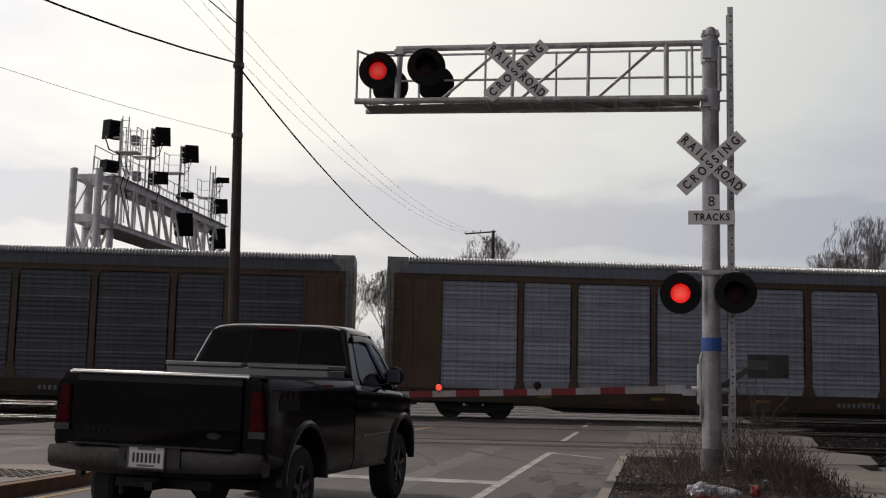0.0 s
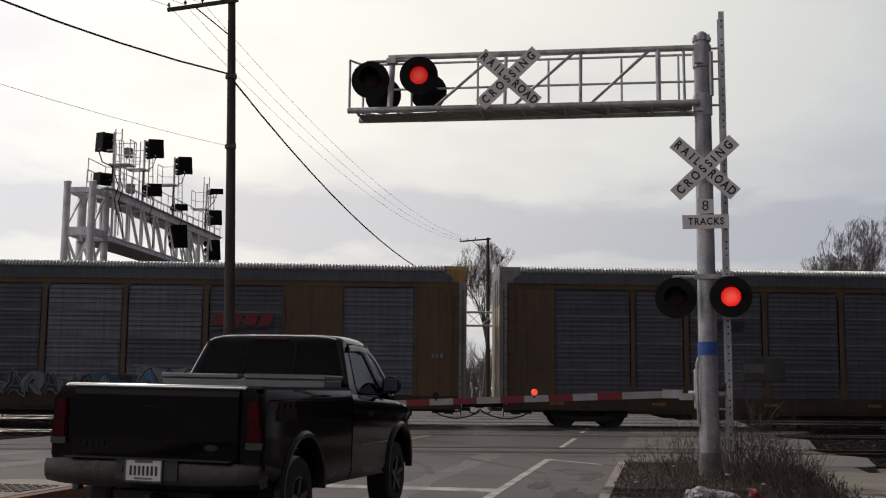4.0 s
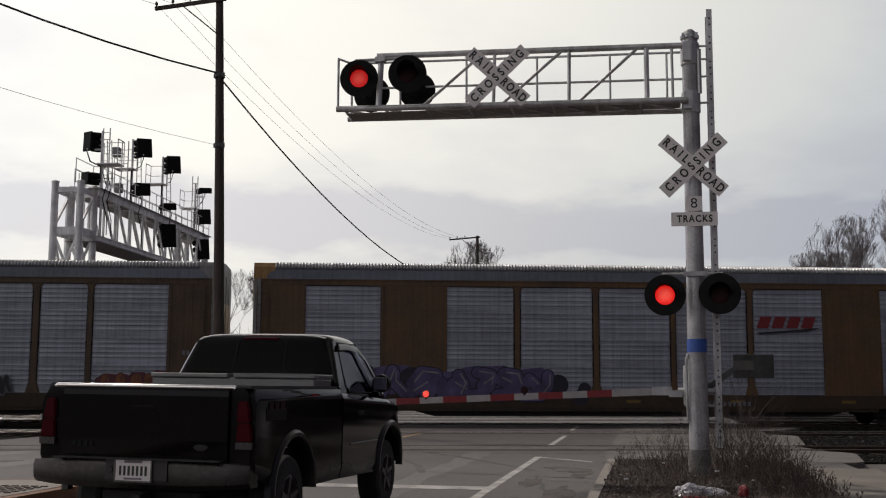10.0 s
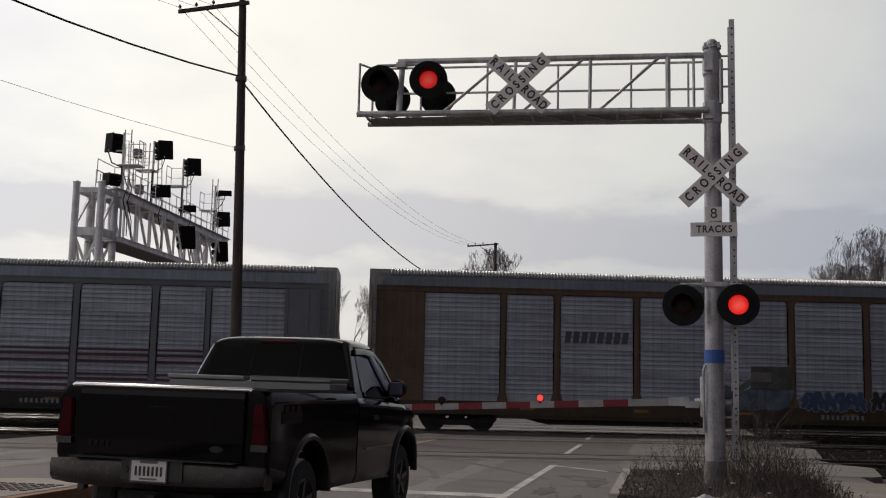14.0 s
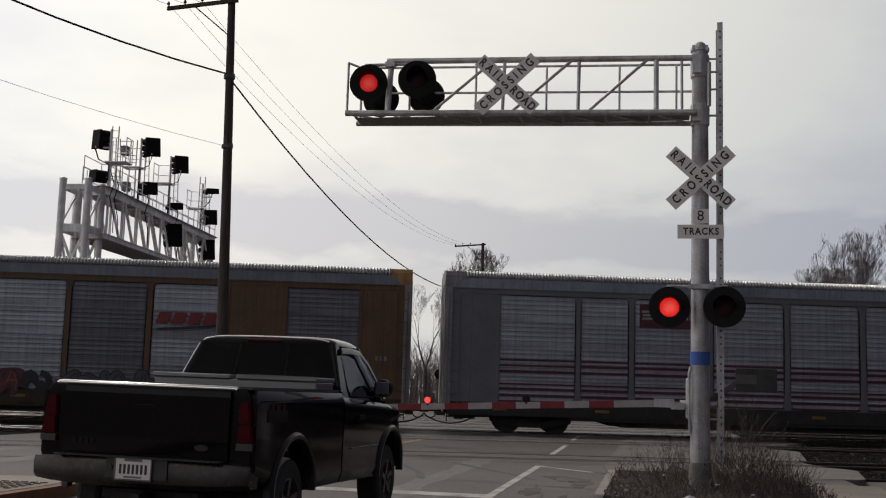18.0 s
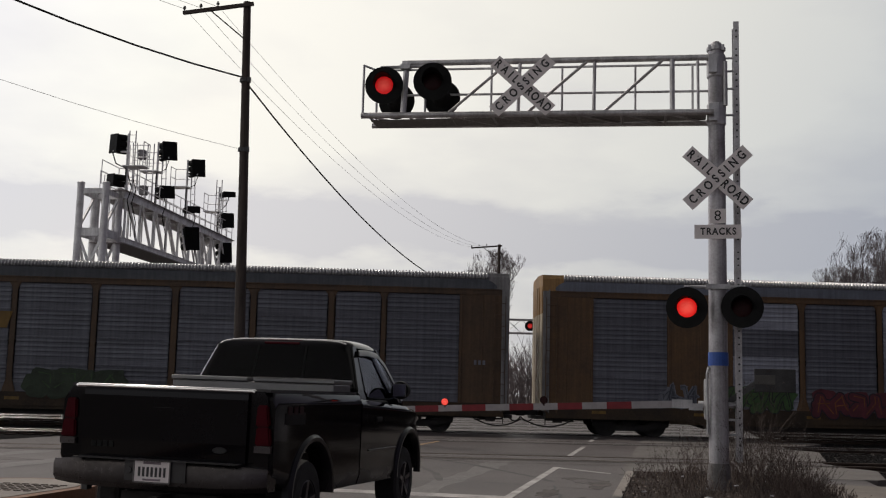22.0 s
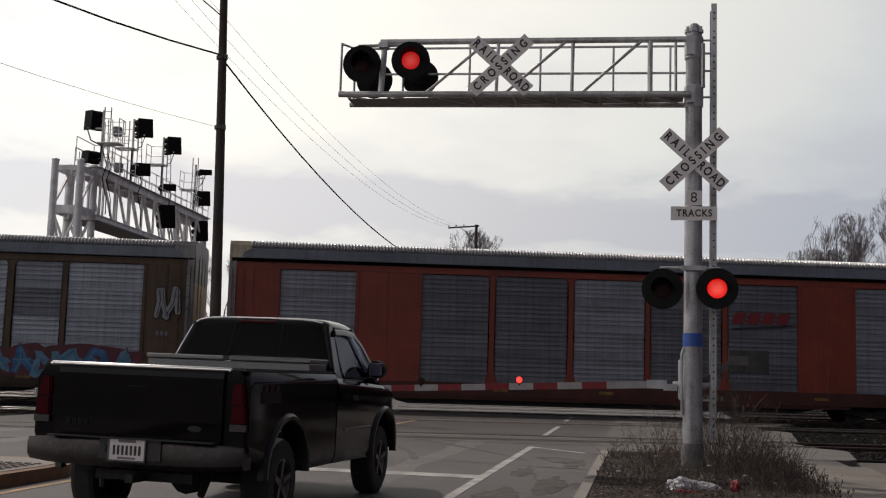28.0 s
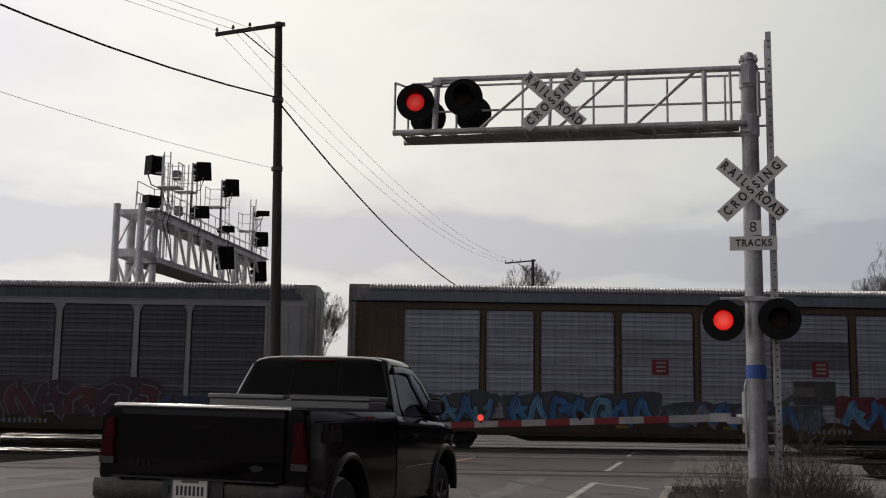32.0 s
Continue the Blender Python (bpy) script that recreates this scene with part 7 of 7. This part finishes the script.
TREES = [bare_tree(s, h, sp, lab) for s, h, sp, lab in ((3, 16.0, 0.62, "tall bare winter tree behind the railway"), (11, 15.6, 0.7, "broad bare winter tree behind the railway"), (23, 12.0, 0.8, "small bushy bare tree behind the railway"))]
TREES[0].matrix_basis = pose(39.6, 100, 0, 0, 0, 20) @ Matrix.Scale(1.06, 4)
TREES[1].matrix_basis = pose(42.6, 101, 0, 0, 0, 80) @ Matrix.Scale(1.12, 4)
TREES[2].matrix_basis = pose(5.2, 101, 0, 0, 0, 0) @ Matrix.Scale(1.2, 4)
r = random.Random(8)
for k, x, y, s in ((0, 45.8, 99, 1.17), (1, 49.4, 102, 1.22), (0, 53.0, 100, 1.22), (1, 57, 102, 1.16), (0, 61.5, 101, 1.14), (1, 66, 103, 1.12), (2, 36.4, 99, 1.09), (2, 33.0, 102, 1.03), (2, 29.8, 104, 1.02), (2, 40.6, 104, 1.12), (2, 47, 104, 1.15),
                   (2, -31, 96, 0.95), (1, -26, 100, 0.72), (2, -21.5, 94, 0.93), (1, -17.5, 100, 0.74), (2, -13, 96, 0.92), (1, -8, 102, 0.70), (2, -4, 96, 0.92), (1, 0.5, 104, 0.72), (2, 11, 100, 0.95), (2, 15.5, 98, 0.95), (1, 20, 104, 0.7), (1, -36, 104, 0.72), (0, -41, 104, 0.7)):
    m = pose(x, y, 0, 0, 0, r.uniform(0, 360)) @ Matrix.Scale(s * r.uniform(0.95, 1.05), 4)
    c = copy_thing(TREES[k], m)
    c.matrix_basis = m

# far woods: a low belt of bare scrub along the horizon
rw = random.Random(77)
segs = []
for _ in range(5200):
    p = Vector((rw.uniform(-95, 110), rw.uniform(118, 150), 0))
    h = rw.uniform(4.0, 12.0) * (0.75 + 0.35 * noise.noise(Vector((p.x * 0.05, 3.1, 0))))
    d = Vector((rw.uniform(-0.18, 0.18), rw.uniform(-0.18, 0.18), 1)).normalized()
    q = p + d * h * 0.55
    segs.append((p, q, 0.06, 0.04))
    for _ in range(5):
        e = (d + Vector((rw.uniform(-0.8, 0.8), rw.uniform(-0.8, 0.8), rw.uniform(-0.2, 0.5)))).normalized()
        f = p.lerp(q, rw.uniform(0.5, 1.0))
        g = f + e * h * rw.uniform(0.2, 0.45)
        segs.append((f, g, 0.03, 0.012))
        segs.append((g.lerp(f, 0.4), g.lerp(f, 0.4) + (e + Vector((rw.uniform(-1, 1), 0, rw.uniform(0, 1)))).normalized() * h * 0.15, 0.022, 0.01))
tagged(sticks("far_woods", segs, 3, TWIG, None), "belt of bare grey-brown scrub on the horizon", "woods", kind="stuff")

# loose ballast beside the crossing, and dry leaves on the verge
def scatter(name, n, place, size, material, seed, label, category, flatness=1.0):
    r = random.Random(seed)
    vs, fs = [], []
    for _ in range(n):
        p = place(r)
        k = r.uniform(*size)
        i = len(vs)
        a0 = r.uniform(0, 6.3)
        for q in range(4):
            a = a0 + q * math.pi / 2 + r.uniform(-0.3, 0.3)
            vs.append((p.x + k * math.cos(a) * r.uniform(0.6, 1.1), p.y + k * math.sin(a) * r.uniform(0.6, 1.1), p.z + k * flatness * r.uniform(-0.2, 0.4)))
        vs.append((p.x + k * r.uniform(-0.3, 0.3), p.y + k * r.uniform(-0.3, 0.3), p.z + k * 0.75 * flatness))
        fs += [(i, i + 1, i + 4), (i + 1, i + 2, i + 4), (i + 2, i + 3, i + 4), (i + 3, i, i + 4)]
    me = bpy.data.meshes.new(name)
    me.from_pydata(vs, [], fs)
    me.materials.append(material)
    return tagged(new(name, me), label, category, kind="stuff")


def beside(r):
    o = r.uniform(22.4, 40.0)
    return tk(CROSS(o)[1] - 0.4 + 16 * r.random() ** 1.6, o, -0.09)


scatter("ballast_stones", 7000, beside, (0.03, 0.07), mat("dark_ballast_stone", (0.014, 0.013, 0.013), 0.9, 0, 0.5, 2.0, spec=0.1), 51, "dark loose ballast stones beside the rails", "ballast")
scatter("ballast_stones", 500, beside, (0.025, 0.055), mat("pale_ballast_stone", (0.085, 0.078, 0.073), 0.85, 0, 0.4, 2.0), 52, "pale loose ballast stones beside the rails", "ballast")
on_verge = lambda r: rd(r.uniform(0.16, 3.05), r.uniform(11.6, 20.8), 0.092)
scatter("leaf_litter", 5200, on_verge, (0.015, 0.045), mat("dry_leaf_litter", (0.052, 0.036, 0.030), 0.9, 0, 0.5, 3.0), 53, "dry brown leaf litter on the verge", "leaf litter", 0.5)
scatter("leaf_litter", 700, on_verge, (0.012, 0.035), mat("pale_leaf_litter", (0.24, 0.20, 0.17), 0.8, 0, 0.4, 3.0), 54, "pale dry scraps and leaves on the verge", "leaf litter", 0.5)

# dead weeds on the verge: many thin stems with side twigs and seed heads
def weeds(name, n, a0, a1, b0, b1, h0, h1, material, seed, label, bushy=4):
    r = random.Random(seed)
    segs = []
    for _ in range(n):
        a, b = r.uniform(a0, a1), r.uniform(b0, b1)
        edge = min(1.0, (a - 0.1) * 1.2, (3.15 - a) * 1.2, (21.2 - b) * 0.9)
        patch = 0.35 + 0.9 * max(0, noise.noise(Vector((a * 0.9, b * 0.7, seed))) + 0.35)
        h = r.uniform(h0, h1) * max(0.35, edge) * (1.0 if b > 15.2 else 0.55) * min(1.15, 0.35 + patch)
        p = rd(a, b, 0.07)
        d = Vector((r.uniform(-0.5, 0.5), r.uniform(-0.5, 0.5), 1)).normalized()
        w = r.uniform(0.0022, 0.0045)
        for i in range(4):
            d = (d + Vector((r.uniform(-1, 1), r.uniform(-1, 1), r.uniform(-0.3, 0.3))) * 0.25).normalized()
            q = p + d * h / 4
            segs.append((p, q, w, w * 0.8))
            p, w = q, w * 0.8
            for _ in range(r.randint(0, bushy)):
                e = (d + Vector((r.uniform(-1, 1), r.uniform(-1, 1), r.uniform(-0.5, 0.8)))).normalized()
                f = p + e * h * r.uniform(0.08, 0.25)
                segs.append((p, f, w * 0.7, w * 0.5))
                if r.random() < 0.35:
                    segs.append((f, f + e * 0.02, 0.007, 0.003))
    return tagged(sticks(name, segs, 3, material, None), label, "weeds", kind="stuff")


weeds("dead_weeds", 2300, 0.12, 3.15, 12.0, 20.8, 0.05, 0.24, STEM, 2, "thicket of dead brown weeds on the verge", 3)
weeds("dead_weeds", 700, 0.2, 3.1, 12.2, 20.4, 0.08, 0.34, STEM_L, 7, "pale dry grass stems among the weeds", 2)
weeds("tall_dead_weeds", 150, 0.9, 2.9, 14.6, 20.6, 0.4, 0.95, STEM, 4, "tall dead weed stalks round the mast", 4)
weeds("tall_dead_weeds", 210, 1.7, 3.15, 16.6, 20.7, 0.7, 1.55, STEM, 14, "tall dead weed stalks beside the ladder", 5)
weeds("dead_bush", 420, 2.1, 3.25, 14.0, 18.6, 0.25, 0.62, STEM, 21, "dense mound of dead brown brush on the verge", 5)
weeds("tall_dead_weeds", 60, 0.2, 1.2, 15.0, 20.4, 0.4, 1.0, STEM, 9, "tall dead weed stalks near the kerb", 4)


def crumpled(name, c, size, seed, material, label):
    bm = bmesh.new()
    bmesh.ops.create_icosphere(bm, subdivisions=4, radius=1.0)
    for v in bm.verts:
        k = 1 + 0.45 * noise.noise(v.co * 1.1 + Vector((seed, 0, 0))) + 0.34 * abs(noise.noise(v.co * 2.6 + Vector((0, seed, 0)))) + 0.12 * abs(noise.noise(v.co * 6 + Vector((0, seed, 3))))
        v.co = Vector((v.co.x * size[0] * k, v.co.y * size[1] * k, max(-0.35, v.co.z * k) * size[2]))
    ob = link_mesh(name, bm, material)
    ob.location = c
    return tagged(ob, label, "litter", "litter on the verge")


PLASTIC = mat("white_plastic", (0.46, 0.45, 0.48), 0.35, 0, 0.1, 4, 0.2, 30)
crumpled("plastic_bag", rd(1.20, 14.1, 0.12), (0.17, 0.12, 0.11), 1, PLASTIC, "crumpled white plastic bag in the weeds")
crumpled("plastic_bag", rd(1.52, 14.25, 0.10), (0.16, 0.09, 0.07), 6, PLASTIC, "flattened white plastic bag in the weeds")
crumpled("red_scrap", rd(1.22, 13.75, 0.09), (0.15, 0.06, 0.03), 9, RED_RE, "flat red and white wrapper in the weeds")
crumpled("red_cup", rd(1.84, 14.1, 0.13), (0.055, 0.055, 0.09), 4, RED_RE, "crumpled red cup in the dead weeds")
rs = random.Random(31)
for i in range(5):
    p = rd(rs.uniform(0.4, 2.8), rs.uniform(14.5, 19.5), 0.2)
    crumpled("paper_scrap", p, (rs.uniform(0.02, 0.045), 0.02, 0.012), 10 + i, PLASTIC, "small pale scrap caught in the weeds")

# low building and far signal across the tracks
BLD = mat("beige_block_wall", (0.24, 0.22, 0.19), 0.85, 0, 0.15, 0.8, 0.2, 12)
bld = thing("low_building", Matrix.Translation((-21, 79, 0)), "low beige block building with a flat roof beyond the tracks", "building")
bm = bmesh.new()
box(bm, (0, 0, 1.65), (15, 7, 3.3))
part("wall", bm, BLD, bld)
bm = bmesh.new()
box(bm, (0, 0, 3.42), (15.4, 7.4, 0.24))
part("roof", bm, mat("pale_roof_edge", (0.4, 0.39, 0.38), 0.7), bld, "pale flat roof edge")
for i in range(5):
    bm = bmesh.new()
    box(bm, (-5.6 + i * 2.8, -3.52, 1.9), (1.3, 0.06, 1.0))
    part("window", bm, GLASS_D, bld)

far_sig = thing("far_crossing_signal", pose(11.6, 68.5, 0, 0, 0, -11.9), "grey crossing signal mast with black lamps across the tracks", "crossing signal")
bm = bmesh.new()
rod(bm, (0, 0, 0), (0, 0, 5.2), 0.09, 0.08, 10)
part("mast", bm, ALU, far_sig)
for x in (-0.38, 0.38):
    bm = bmesh.new()
    disc_profile(bm, [(-0.02, 0.30), (0.0, 0.305), (0.02, 0.30)], (x, -0.12, 4.6), (0, -1, 0), 20)
    part("target", bm, BLACK, far_sig)
bm = bmesh.new()
rod(bm, (-0.4, -0.05, 4.85), (0.4, -0.05, 4.85), 0.03, seg=6)
part("lamp_arm", bm, GALV, far_sig)


# opposite cantilever signal across the tracks
far_arm = thing("far_cantilever_signal", pose(8.9, 68.0, 0), "pale cantilevered crossing signal with red lamps across the tracks", "crossing signal")
bm = bmesh.new()
rod(bm, (0, 0, 0), (0, 0, 6.3), 0.13, 0.11, 12)
part("mast", bm, ALU, far_arm, "", True)
for z in (5.22, 6.05):
    for y in (-0.3, 0.3):
        bm = bmesh.new()
        rod(bm, (-7.4, y, z), (0, y, z), 0.05, seg=6)
        part("chord", bm, ALU, far_arm)
for i in range(8):
    for a, b in ((5.22, 6.05), (6.05, 5.22)):
        bm = bmesh.new()
        rod(bm, (-7.4 + i * 0.92, -0.3, a), (-6.48 + i * 0.92, -0.3, b), 0.022, seg=5)
        part("truss_diagonal", bm, ALU, far_arm)
flasher(far_arm, (-3.2, -0.5, 5.65), 0, LENS_FAR)
flasher(far_arm, (-2.5, -0.5, 5.65), 1, LENS_FAR)
flasher(far_arm, (-0.4, -0.3, 4.08), 0, LENS_FAR, working=False)
flasher(far_arm, (0.2, -0.3, 4.08), 1, LENS_FAR, working=False)
left_sig = thing("far_crossing_signal", pose(1.63, 68.0, 0, 0, 0, -11.9), "pale crossing signal mast with red lamps across the tracks", "crossing signal")
bm = bmesh.new()
rod(bm, (0, 0, 0), (0, 0, 4.4), 0.09, 0.08, 10)
part("mast", bm, ALU, left_sig, "", True)
flasher(left_sig, (-0.3, -0.2, 2.5), 1, LENS_FAR)
flasher(left_sig, (0.45, -0.2, 2.5), 0, LENS_FAR)
# ---- what moves ----
def motions():
    times = [0, 4, 8, 12, 16, 20, 24, 28, 32]
    turn = Matrix.Rotation(TRACK_TURN, 4, "Z")
    for k, car in enumerate(CARS):
        rows = []
        for t in times:
            s = train_s(t) - PITCH * (k - 1) - BODY / 2
            rows.append((t, Matrix.Translation(tk(s, 41.83, 0.012)) @ turn))
        walk(car, rows)
    beat, first = 0.548, 0.475
    for core, shown, back, phase in FLASH:
        rows = []
        n = 0
        a = first - beat
        while a < 32.3:
            lit = phase == 2 or (n % 2 == phase)
            for t in (math.ceil(a * 30) / 30, (math.ceil((a + beat) * 30) - 1) / 30):
                if 0 <= t <= 32:
                    rows.append((t, Matrix.Translation(shown if lit else back)))
            a += beat
            n += 1
        rows = [(0, Matrix.Translation(shown if phase in (0, 2) else back))] + rows
        rows.append((32, rows[-1][1]))
        walk(core, rows)


motions()
